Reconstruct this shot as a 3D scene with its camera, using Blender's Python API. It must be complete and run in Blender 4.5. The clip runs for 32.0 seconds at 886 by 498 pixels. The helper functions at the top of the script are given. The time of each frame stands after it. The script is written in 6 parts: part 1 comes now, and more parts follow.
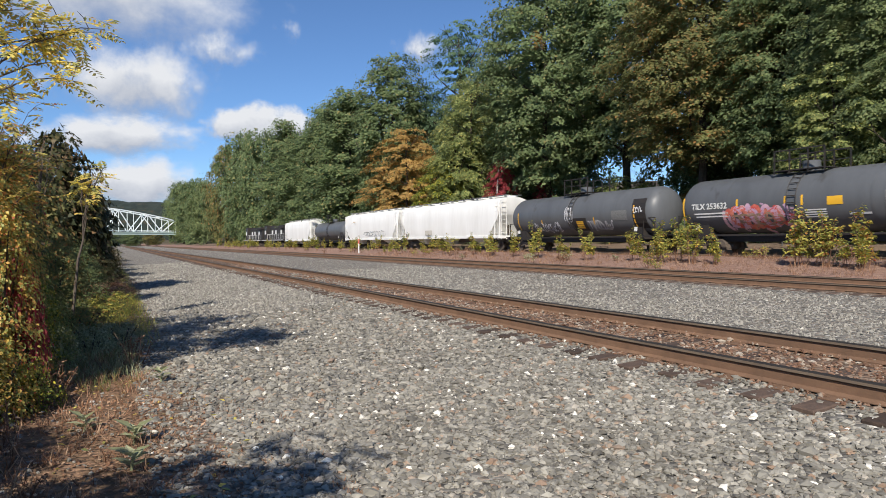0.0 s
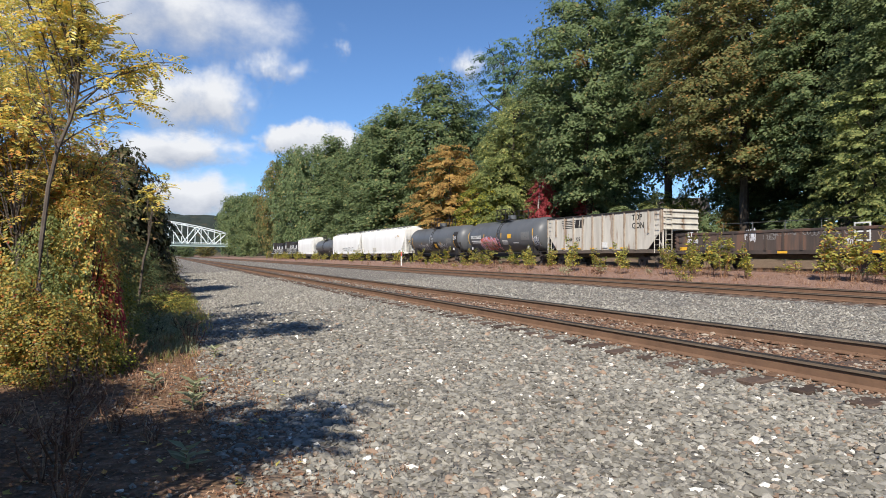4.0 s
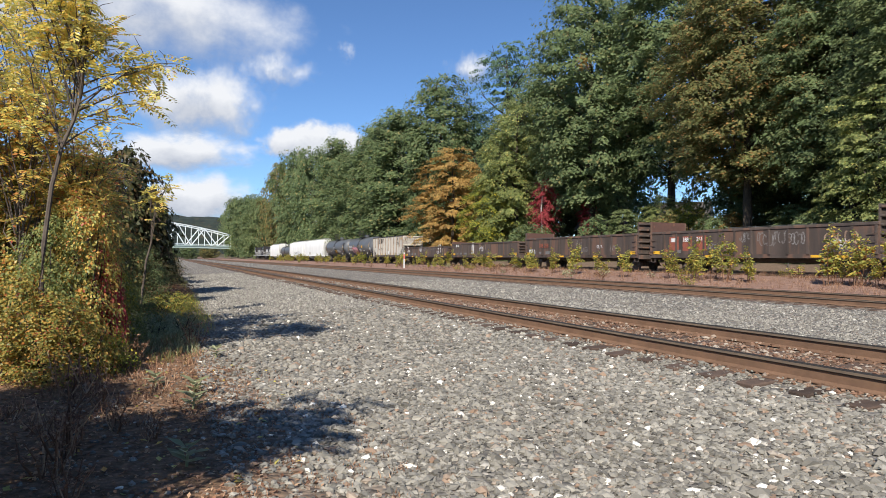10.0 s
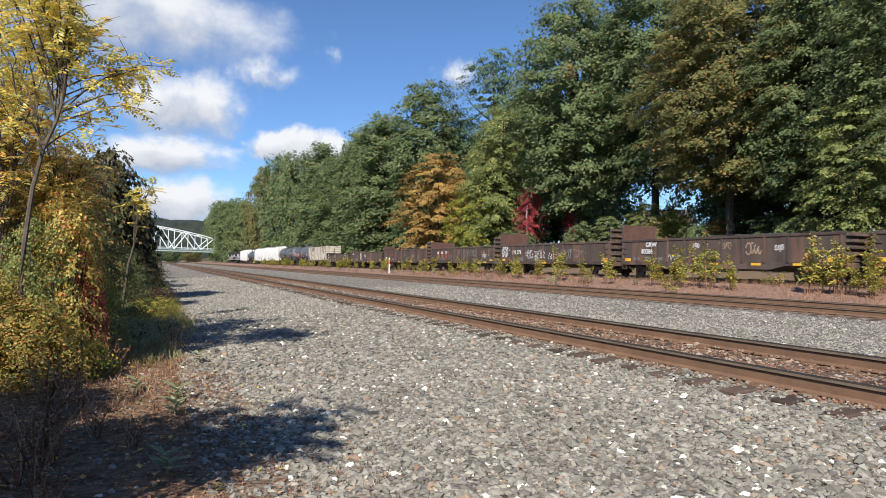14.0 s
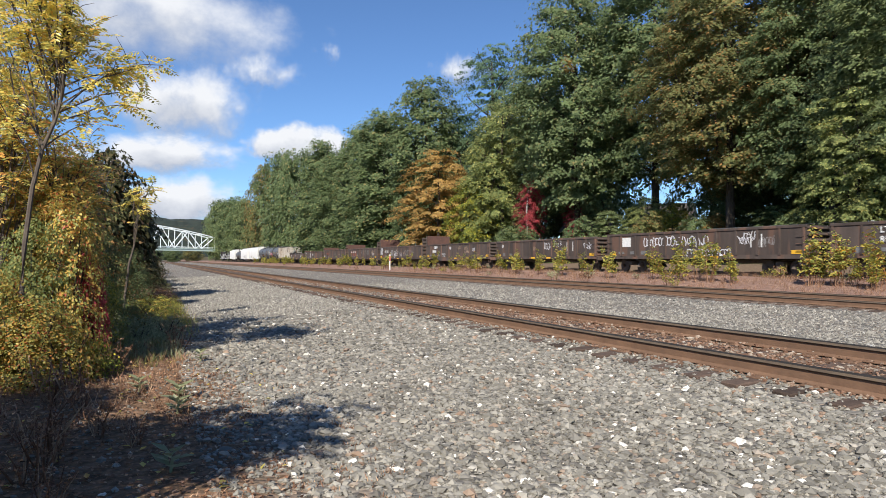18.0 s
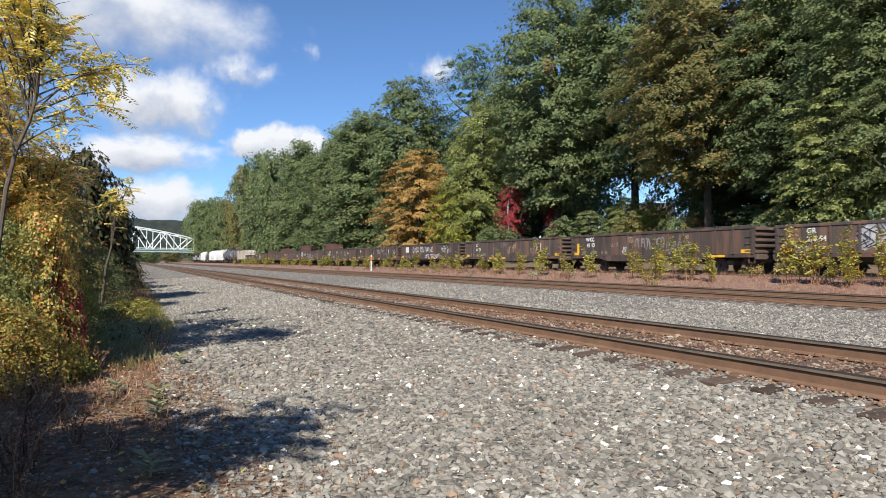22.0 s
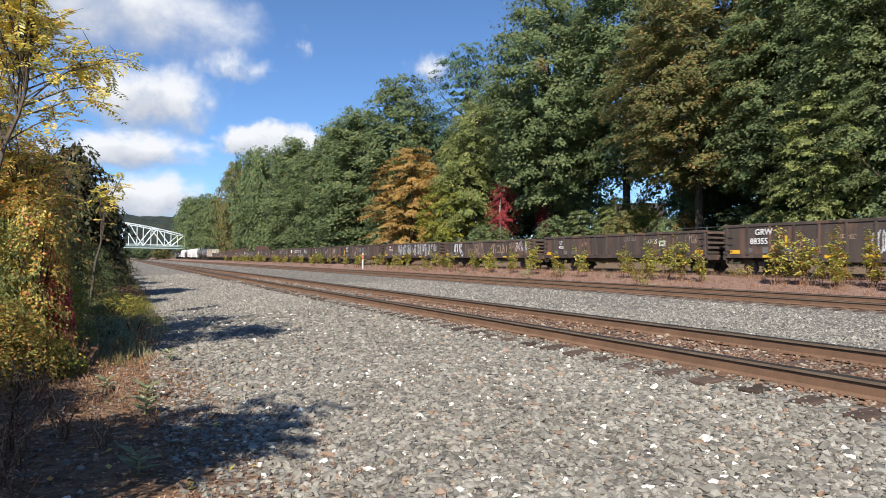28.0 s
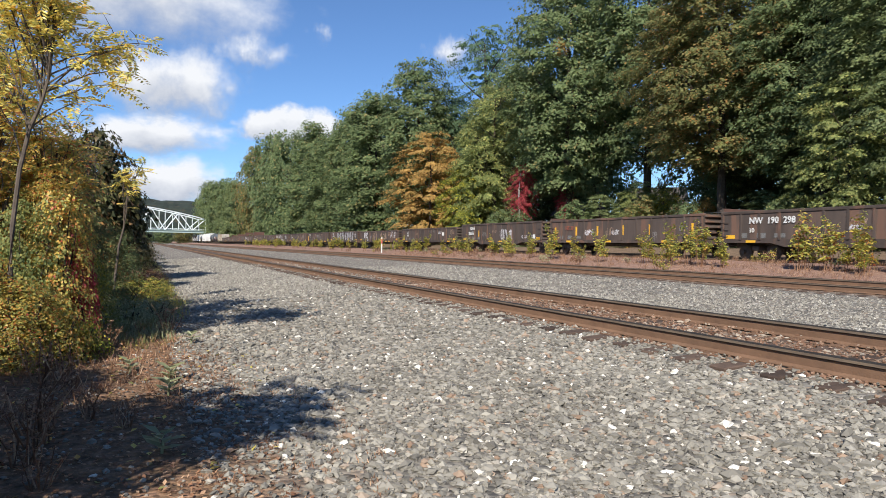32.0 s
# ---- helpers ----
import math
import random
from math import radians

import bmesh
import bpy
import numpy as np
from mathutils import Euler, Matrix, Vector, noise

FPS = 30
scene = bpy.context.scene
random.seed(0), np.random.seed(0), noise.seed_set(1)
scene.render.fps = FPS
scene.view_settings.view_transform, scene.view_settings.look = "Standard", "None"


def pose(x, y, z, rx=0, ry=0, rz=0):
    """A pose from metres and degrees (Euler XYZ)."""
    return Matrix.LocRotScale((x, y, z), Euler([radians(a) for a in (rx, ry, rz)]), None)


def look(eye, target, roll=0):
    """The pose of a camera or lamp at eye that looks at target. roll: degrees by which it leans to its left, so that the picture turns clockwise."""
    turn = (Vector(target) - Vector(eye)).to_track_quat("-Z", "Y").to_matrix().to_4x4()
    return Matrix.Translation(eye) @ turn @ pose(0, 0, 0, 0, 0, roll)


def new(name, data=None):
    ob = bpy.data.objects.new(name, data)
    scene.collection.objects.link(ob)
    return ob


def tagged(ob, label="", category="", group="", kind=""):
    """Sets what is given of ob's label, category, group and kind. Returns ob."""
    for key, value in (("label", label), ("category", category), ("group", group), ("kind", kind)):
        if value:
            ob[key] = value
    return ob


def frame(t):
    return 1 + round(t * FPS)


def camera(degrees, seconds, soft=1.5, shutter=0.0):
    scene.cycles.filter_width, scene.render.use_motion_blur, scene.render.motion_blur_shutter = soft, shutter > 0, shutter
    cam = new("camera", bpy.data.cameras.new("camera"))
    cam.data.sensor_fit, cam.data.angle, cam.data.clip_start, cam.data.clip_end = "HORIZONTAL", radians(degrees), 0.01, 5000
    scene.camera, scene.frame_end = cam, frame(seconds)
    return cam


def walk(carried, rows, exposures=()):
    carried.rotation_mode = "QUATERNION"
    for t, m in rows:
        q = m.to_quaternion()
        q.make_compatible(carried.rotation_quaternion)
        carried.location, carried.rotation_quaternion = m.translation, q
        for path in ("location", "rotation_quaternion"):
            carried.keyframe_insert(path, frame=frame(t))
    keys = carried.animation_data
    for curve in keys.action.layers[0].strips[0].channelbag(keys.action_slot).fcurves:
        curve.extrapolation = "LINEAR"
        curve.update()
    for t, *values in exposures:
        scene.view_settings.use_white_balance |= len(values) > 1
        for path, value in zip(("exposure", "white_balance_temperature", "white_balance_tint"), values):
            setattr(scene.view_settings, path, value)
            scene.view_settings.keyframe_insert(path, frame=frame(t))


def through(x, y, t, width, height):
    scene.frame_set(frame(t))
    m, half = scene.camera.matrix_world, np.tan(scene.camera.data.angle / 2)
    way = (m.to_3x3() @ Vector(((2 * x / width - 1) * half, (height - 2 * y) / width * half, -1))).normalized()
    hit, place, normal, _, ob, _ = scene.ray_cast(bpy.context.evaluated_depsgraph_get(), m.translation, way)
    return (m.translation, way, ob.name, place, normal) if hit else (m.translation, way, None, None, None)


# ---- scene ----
# World: y runs along the railway, x across it, z = 0 is the top of the first rail.
EYE = 1.037


def aim(turn, tilt, lean, dx, dy, dz):
    """The camera's pose: degrees right of the track's line, degrees up, lean, and sway in metres."""
    a, b = radians(turn), radians(tilt)
    e = Vector((dx, dy, EYE + dz))
    return look(e, e + Vector((math.sin(a) * math.cos(b), math.cos(a) * math.cos(b), math.sin(b))), lean)


cam = camera(67.2, 32.0, soft=0.5, shutter=0.25)
walk(cam, [
    (0, aim(26.61, -0.60, -0.28, 0.128, 1.436, 0.246)),
    (0.5, aim(26.39, -0.56, -0.37, 0.123, 1.447, 0.252)),
    (0.8, aim(26.06, -0.47, -0.08, 0.154, 1.369, 0.210)),
    (1, aim(25.84, -0.41, 0.11, 0.175, 1.317, 0.182)),
    (1.5, aim(25.87, 0.61, 0.44, 0.040, 0.068, 0.019)),
    (2, aim(26.38, 0.69, 0.33, 0.011, 0.022, 0.011)),
    (2.5, aim(26.52, 0.69, 0.59, 0.007, 0.027, 0.009)),
    (3, aim(26.18, 0.48, 0.69, -0.001, 0.014, 0.005)),
    (3.5, aim(25.13, 0.25, 0.39, -0.012, 0.019, 0.013)),
    (4, aim(22.71, 0.74, 0.50, -0.016, 0.031, 0.016)),
    (4.5, aim(21.54, 1.14, 0.56, -0.014, 0.025, 0.013)),
    (6.5, aim(22.67, 1.86, 1.03, -0.010, 0.018, 0.006)),
    (7, aim(23.25, 1.89, 0.77, -0.008, 0.017, 0.006)),
    (7.5, aim(23.48, 1.97, 0.58, 0.002, 0.019, 0.011)),
    (8, aim(23.27, 1.86, 0.21, -0.000, 0.011, 0.005)),
    (8.5, aim(23.05, 1.40, 0.04, -0.004, 0.009, 0.002)),
    (9, aim(22.87, 1.02, 0.37, -0.000, -0.000, 0.000)),
    (9.5, aim(22.51, 1.02, 0.68, 0.003, 0.000, 0.000)),
    (10, aim(22.45, 0.98, 0.78, 0.002, 0.002, -0.004)),
    (10.5, aim(22.63, 1.01, 1.19, -0.003, 0.011, -0.000)),
    (11, aim(22.69, 0.99, 1.55, -0.008, 0.011, 0.005)),
    (11.5, aim(22.79, 1.03, 1.56, -0.009, 0.018, 0.000)),
    (12, aim(22.89, 1.10, 1.36, -0.010, 0.019, 0.007)),
    (12.5, aim(23.03, 1.25, 1.31, -0.008, 0.013, 0.004)),
    (13, aim(23.37, 1.38, 1.55, -0.007, 0.013, 0.006)),
    (13.5, aim(23.57, 1.39, 1.45, -0.005, 0.016, 0.007)),
    (14, aim(23.71, 1.47, 1.20, -0.002, 0.013, 0.004)),
    (14.5, aim(23.82, 1.56, 1.28, -0.004, 0.010, 0.006)),
    (16.5, aim(23.60, 1.43, 0.54, -0.002, 0.012, 0.000)),
    (17, aim(23.56, 1.32, 0.32, -0.005, 0.013, -0.001)),
    (17.5, aim(23.60, 1.25, 0.35, -0.002, 0.019, -0.001)),
    (18, aim(23.68, 1.15, 0.56, -0.001, 0.014, -0.002)),
    (18.5, aim(23.88, 1.10, 0.52, -0.001, 0.015, 0.001)),
    (19, aim(24.11, 1.10, 0.52, -0.000, 0.013, 0.001)),
    (19.5, aim(24.34, 1.09, 0.45, -0.001, 0.017, -0.002)),
    (20, aim(24.61, 1.07, 0.48, -0.003, 0.029, -0.005)),
    (20.5, aim(24.85, 1.07, 0.53, 0.002, 0.025, -0.003)),
    (21, aim(25.10, 1.13, 0.67, 0.000, 0.024, 0.001)),
    (21.5, aim(25.19, 1.20, 0.45, 0.002, 0.022, 0.003)),
    (22, aim(25.27, 1.18, 0.30, -0.001, 0.016, 0.005)),
    (22.5, aim(25.33, 1.18, 0.06, 0.000, 0.016, 0.002)),
    (23, aim(25.40, 1.17, 0.14, -0.000, 0.013, 0.007)),
    (23.5, aim(25.47, 1.20, 0.55, 0.003, 0.009, 0.008)),
    (24, aim(25.51, 1.19, 0.76, 0.005, 0.007, 0.005)),
    (24.5, aim(25.57, 1.20, 0.84, 0.002, 0.009, 0.007)),
    (25, aim(25.58, 1.21, 0.79, -0.000, 0.004, 0.007)),
    (25.5, aim(25.66, 1.20, 0.78, -0.001, 0.001, 0.008)),
    (27.5, aim(25.95, 1.06, 0.95, -0.001, 0.004, 0.006)),
    (28, aim(25.97, 1.05, 0.70, 0.005, 0.006, 0.004)),
    (28.5, aim(25.96, 0.98, 0.33, 0.002, 0.002, 0.006)),
    (29, aim(25.68, 0.87, 0.28, 0.002, -0.006, 0.006)),
    (29.5, aim(25.14, 0.93, 0.66, 0.001, 0.007, 0.009)),
    (30, aim(24.91, 0.74, 1.07, 0.002, 0.002, 0.004)),
    (30.5, aim(24.55, 0.50, 0.93, 0.003, 0.003, -0.000)),
    (31, aim(24.52, 0.18, 0.74, 0.004, 0.012, -0.001)),
    (31.5, aim(24.53, -0.08, 0.79, 0.003, 0.011, 0.000)),
    (32, aim(24.39, -0.30, 0.83, 0.004, 0.017, 0.000)),
], exposures=[(0, 0.42), (1, 0.45), (2, 0.50), (4, 0.53), (8, 0.56), (14, 0.59), (19, 0.60), (25, 0.62), (32, 0.62)])

# ---- world and sun ----
SUN_FROM = (-0.729, -0.907)      # where the sun stands, seen from above
SUN_UP = 38.0
world = bpy.data.worlds.new("sky")
scene.world = world
world.use_nodes = True
wn = world.node_tree
sky = wn.nodes.new("ShaderNodeTexSky")
sky.sky_type, sky.sun_disc = "NISHITA", False
sky.sun_elevation = radians(SUN_UP)
sky.sun_rotation = math.atan2(SUN_FROM[0], SUN_FROM[1])
sky.air_density, sky.dust_density, sky.ozone_density = 1.0, 0.0, 8.0
sky.altitude = 1200
wn.links.new(sky.outputs[0], wn.nodes["Background"].inputs[0])
wn.nodes["Background"].inputs[1].default_value = 0.094
sun = new("sun", bpy.data.lights.new("sun", "SUN"))
sun.data.energy, sun.data.angle, sun.data.color = 4.75, radians(0.6), (1.0, 0.93, 0.82)
sd = math.hypot(*SUN_FROM)
sun.matrix_world = look((0, 0, 50), (-SUN_FROM[0] / sd, -SUN_FROM[1] / sd, 50 - math.tan(radians(SUN_UP))))
scene.view_settings.exposure = 0.62


# ---- materials ----
def material(name, base, rough=0.8, metal=0.0, dark=None, scale=4.0, bump=0.0, bump_scale=30.0, island=0.0, random_ob=0.0, spots=None, spot_scale=1.5, spot_at=0.62, streak=False, spec=0.3, trans=0.0):
    """A surface: base colour mixed by noise with a second one, spots of a third, grain bump, and chance by piece or object."""
    m = bpy.data.materials.new(name)
    m.use_nodes = True
    nt = m.node_tree
    nd, ln = nt.nodes, nt.links
    bs = nd["Principled BSDF"]
    bs.inputs["Roughness"].default_value, bs.inputs["Metallic"].default_value = rough, metal
    bs.inputs["Specular IOR Level"].default_value = spec
    tc = nd.new("ShaderNodeTexCoord")
    src = tc.outputs["Object"]
    if random_ob:       # each object its own stretch of the pattern
        oi, ad = nd.new("ShaderNodeObjectInfo"), nd.new("ShaderNodeVectorMath")
        ad.operation = "MULTIPLY_ADD"
        ln.new(oi.outputs["Random"], ad.inputs[0])
        ad.inputs[1].default_value = (31, 57, 23)
        ln.new(src, ad.inputs[2])
        src = ad.outputs[0]
    if streak:
        mp = nd.new("ShaderNodeMapping")
        mp.inputs["Scale"].default_value = (1, 1, 0.16)
        ln.new(src, mp.inputs[0])
        src = mp.outputs[0]
    n1 = nd.new("ShaderNodeTexNoise")
    n1.inputs["Scale"].default_value, n1.inputs["Detail"].default_value, n1.inputs["Roughness"].default_value = scale, 6, 0.65
    ln.new(src, n1.inputs["Vector"])
    mx = nd.new("ShaderNodeMix")
    mx.data_type = "RGBA"
    rp = nd.new("ShaderNodeValToRGB")
    rp.color_ramp.elements[0].position, rp.color_ramp.elements[1].position = 0.35, 0.68
    ln.new(n1.outputs["Fac"], rp.inputs[0])
    ln.new(rp.outputs[0], mx.inputs[0])
    d = dark or [c * 0.65 for c in base]
    mx.inputs["A"].default_value, mx.inputs["B"].default_value = (*base, 1), (*d, 1)
    col = mx.outputs["Result"]
    if spots:
        n2 = nd.new("ShaderNodeTexNoise")
        n2.inputs["Scale"].default_value, n2.inputs["Detail"].default_value = spot_scale, 8
        ln.new(tc.outputs["Object"] if not streak else src, n2.inputs["Vector"])
        r2 = nd.new("ShaderNodeValToRGB")
        r2.color_ramp.elements[0].position, r2.color_ramp.elements[1].position = spot_at, spot_at + 0.08
        ln.new(n2.outputs["Fac"], r2.inputs[0])
        m2 = nd.new("ShaderNodeMix")
        m2.data_type = "RGBA"
        ln.new(r2.outputs[0], m2.inputs[0])
        ln.new(col, m2.inputs["A"])
        m2.inputs["B"].default_value = (*spots, 1)
        col = m2.outputs["Result"]
    for amount, node, out in ((island, "ShaderNodeNewGeometry", "Random Per Island"), (random_ob, "ShaderNodeObjectInfo", "Random")):
        if amount:
            g = nd.new(node)
            mr = nd.new("ShaderNodeMapRange")
            mr.inputs["To Min"].default_value, mr.inputs["To Max"].default_value = 1 - amount, 1 + amount
            ln.new(g.outputs[out], mr.inputs["Value"])
            hs = nd.new("ShaderNodeHueSaturation")
            ln.new(mr.outputs[0], hs.inputs["Value"])
            ln.new(col, hs.inputs["Color"])
            col = hs.outputs[0]
    ln.new(col, bs.inputs["Base Color"])
    if bump:
        n3 = nd.new("ShaderNodeTexNoise")
        n3.inputs["Scale"].default_value, n3.inputs["Detail"].default_value = bump_scale, 5
        ln.new(tc.outputs["Object"], n3.inputs["Vector"])
        bp = nd.new("ShaderNodeBump")
        bp.inputs["Strength"].default_value, bp.inputs["Distance"].default_value = bump, 0.02
        ln.new(n3.outputs["Fac"], bp.inputs["Height"])
        ln.new(bp.outputs[0], bs.inputs["Normal"])
    return m


def leaf_material(name, stops, through=0.35, rough=0.55, gloss=0.25, patchy=0.28):
    """Leaves: a colour by chance for each leaf from the given stops, some light passing through."""
    m = bpy.data.materials.new(name)
    m.use_nodes = True
    nd, ln = m.node_tree.nodes, m.node_tree.links
    bs = nd["Principled BSDF"]
    bs.inputs["Roughness"].default_value, bs.inputs["Specular IOR Level"].default_value = rough, gloss
    g = nd.new("ShaderNodeNewGeometry")
    rp = nd.new("ShaderNodeValToRGB")
    el = rp.color_ramp.elements
    while len(el) < len(stops):
        el.new(0.5)
    for i, (at, c) in enumerate(stops):
        el[i].position, el[i].color = at, (*c, 1)
    ln.new(g.outputs["Random Per Island"], rp.inputs[0])
    # patches of tone a metre or two across
    tc, nz = nd.new("ShaderNodeTexCoord"), nd.new("ShaderNodeTexNoise")
    nz.inputs["Scale"].default_value, nz.inputs["Detail"].default_value = 0.7, 3
    ln.new(tc.outputs["Object"], nz.inputs["Vector"])
    mr = nd.new("ShaderNodeMapRange")
    mr.inputs["From Min"].default_value, mr.inputs["From Max"].default_value = 0.3, 0.7
    mr.inputs["To Min"].default_value, mr.inputs["To Max"].default_value = 1 - patchy, 1 + patchy
    ln.new(nz.outputs["Fac"], mr.inputs["Value"])
    hs = nd.new("ShaderNodeHueSaturation")
    ln.new(mr.outputs[0], hs.inputs["Value"])
    ln.new(rp.outputs[0], hs.inputs["Color"])
    ln.new(hs.outputs[0], bs.inputs["Base Color"])
    tr, ms = nd.new("ShaderNodeBsdfTranslucent"), nd.new("ShaderNodeMixShader")
    ln.new(hs.outputs[0], tr.inputs["Color"])
    ms.inputs[0].default_value = through
    ln.new(bs.outputs[0], ms.inputs[1])
    ln.new(tr.outputs[0], ms.inputs[2])
    ln.new(ms.outputs[0], nd["Material Output"].inputs["Surface"])
    return m


# ---- shared builders ----
def part(name, bm, mat, parent=None, label="", at=None):
    """Links a bmesh or a mesh as one object, under its parent if there is one."""
    if isinstance(bm, bmesh.types.BMesh):
        me = bpy.data.meshes.new(name)
        bm.to_mesh(me)
        bm.free()
    else:
        me = bm
    if mat and not me.materials:
        me.materials.append(mat)
    ob = new(name, me)
    if parent:
        ob.parent = parent
    if at:
        ob.matrix_basis = at
    return tagged(ob, label)


def box(bm, c, s, bevel=0.0, m=None):
    """Adds a box with centre c and size s, edges bevelled, turned by m about its centre."""
    r = bmesh.ops.create_cube(bm, size=1.0)["verts"]
    for v in r:
        v.co = Vector((v.co.x * s[0], v.co.y * s[1], v.co.z * s[2]))
    if bevel:
        es = {e for v in r for e in v.link_edges}
        r2 = bmesh.ops.bevel(bm, geom=list(es), offset=bevel, segments=1, affect="EDGES")
        r = list({v for f in r2["faces"] for v in f.verts} | {v for v in r if v.is_valid})
    for v in r:
        v.co = (m @ v.co if m else v.co) + Vector(c)
    return bm


def boxes(*rows, bevel=0.0):
    bm = bmesh.new()
    for c, s in rows:
        box(bm, c, s, bevel)
    return bm


def tube(bm, points, radii, sides=6):
    """A tapered tube along points."""
    rings = []
    pts = [Vector(p) for p in points]
    for i, p in enumerate(pts):
        d = (pts[min(i + 1, len(pts) - 1)] - pts[max(i - 1, 0)]).normalized()
        q = d.to_track_quat("Z", "Y")
        rings.append([bm.verts.new(p + q @ Vector((math.cos(k * math.tau / sides) * radii[i], math.sin(k * math.tau / sides) * radii[i], 0))) for k in range(sides)])
    for a, b in zip(rings, rings[1:]):
        for k in range(sides):
            bm.faces.new((a[k], a[(k + 1) % sides], b[(k + 1) % sides], b[k]))
    for ring, flip in ((rings[0], True), (rings[-1], False)):
        if max(radii) > 0.004:
            bm.faces.new(ring[::-1] if flip else ring)
    return bm


def rod(points, r, sides=6):
    return tube(bmesh.new(), points, [r] * len(points), sides)


def prism(profile, y0, y1, bm=None):
    """A solid with a profile in x and z, from y0 to y1."""
    bm = bm or bmesh.new()
    a = [bm.verts.new((x, y0, z)) for x, z in profile]
    b = [bm.verts.new((x, y1, z)) for x, z in profile]
    n = len(profile)
    for i in range(n):
        bm.faces.new((a[i], a[(i + 1) % n], b[(i + 1) % n], b[i]))
    bm.faces.new(a[::-1])
    bm.faces.new(b)
    bmesh.ops.recalc_face_normals(bm, faces=bm.faces)
    return bm


def plate(profile, x0, x1, bm=None):
    """A solid with a profile in y and z, from x0 to x1."""
    bm = prism([(y, z) for y, z in profile], x0, x1, bm)
    for v in bm.verts:
        v.co = Vector((v.co.y, v.co.x, v.co.z))
    bmesh.ops.recalc_face_normals(bm, faces=bm.faces)
    return bm


def smooth(ob, degrees=40):
    for p in ob.data.polygons:
        p.use_smooth = True
    ob.data.set_sharp_from_angle(angle=radians(degrees))
    return ob


def soup(name, verts, faces):
    """A mesh from number arrays, all faces with the same count of corners."""
    me = bpy.data.meshes.new(name)
    verts, faces = np.asarray(verts, np.float32), np.asarray(faces, np.int32)
    k = faces.shape[1]
    me.vertices.add(len(verts))
    me.vertices.foreach_set("co", verts.ravel())
    me.loops.add(faces.size)
    me.loops.foreach_set("vertex_index", faces.ravel())
    me.polygons.add(len(faces))
    me.polygons.foreach_set("loop_start", np.arange(0, faces.size, k, dtype=np.int32))
    me.update(calc_edges=True)
    me.validate()
    me.shade_flat()
    return me


# ---- the ground: one sheet out to the horizon ----
PROFILE_X = [-3000, -60, -20, -6, -2.2, -0.8, 1.2, 3.5, 5.2, 5.68, 6.15, 7.9, 8.4, 9.0, 10.3, 14.5, 16.85, 17.45, 18.0, 19.75, 20.5, 21.2, 23, 25, 27.5, 29.3, 30.1, 33.4, 35, 37.5, 43, 56, 95, 3000]
PROFILE_Z = [2, 1, 0.2, -0.30, -0.45, -0.52, -0.50, -0.42, -0.30, -0.268, -0.207, -0.092, -0.13, -0.23, -0.42, -0.40, -0.25, -0.185, -0.13, -0.035, -0.055, -0.14, 0.02, 0.22, 0.44, 0.42, 0.34, 0.34, 0.55, 1.0, 1.4, 2.6, 7, 9]


def ground_z(x, y=0.0):
    z = float(np.interp(x, PROFILE_X, PROFILE_Z))
    if x < -0.4 or x > 21.4:
        z += 0.10 * noise.noise((x * 0.45, y * 0.45, 3.0)) * min(1.0, (max(-0.4 - x, x - 21.4)) / 1.5) * (0 if 29.3 < x < 34.8 else 1)
    elif x < 5.2 or 9.3 < x < 16.5:
        z += 0.035 * noise.noise((x * 0.9, y * 0.9, 7.0))
    return z


xs = sorted({round(v, 3) for v in [*PROFILE_X, *np.arange(-8, 9, 0.25), *np.arange(9, 40, 0.5), *np.arange(40, 110, 5), *np.arange(-60, -8, 4), -300, -1000, 300, 1000]})
ys = sorted({round(v, 3) for v in [*np.arange(-6, 20, 0.3), *np.arange(20, 60, 1.0), *np.arange(60, 300, 6.0), *np.arange(-60, -6, 6), -3000, -1000, -300, 400, 600, 1000, 3000]})
gv = [(x, y, ground_z(x, y)) for y in ys for x in xs]
nx = len(xs)
gf = [(j * nx + i, j * nx + i + 1, (j + 1) * nx + i + 1, (j + 1) * nx + i) for j in range(len(ys) - 1) for i in range(nx - 1)]


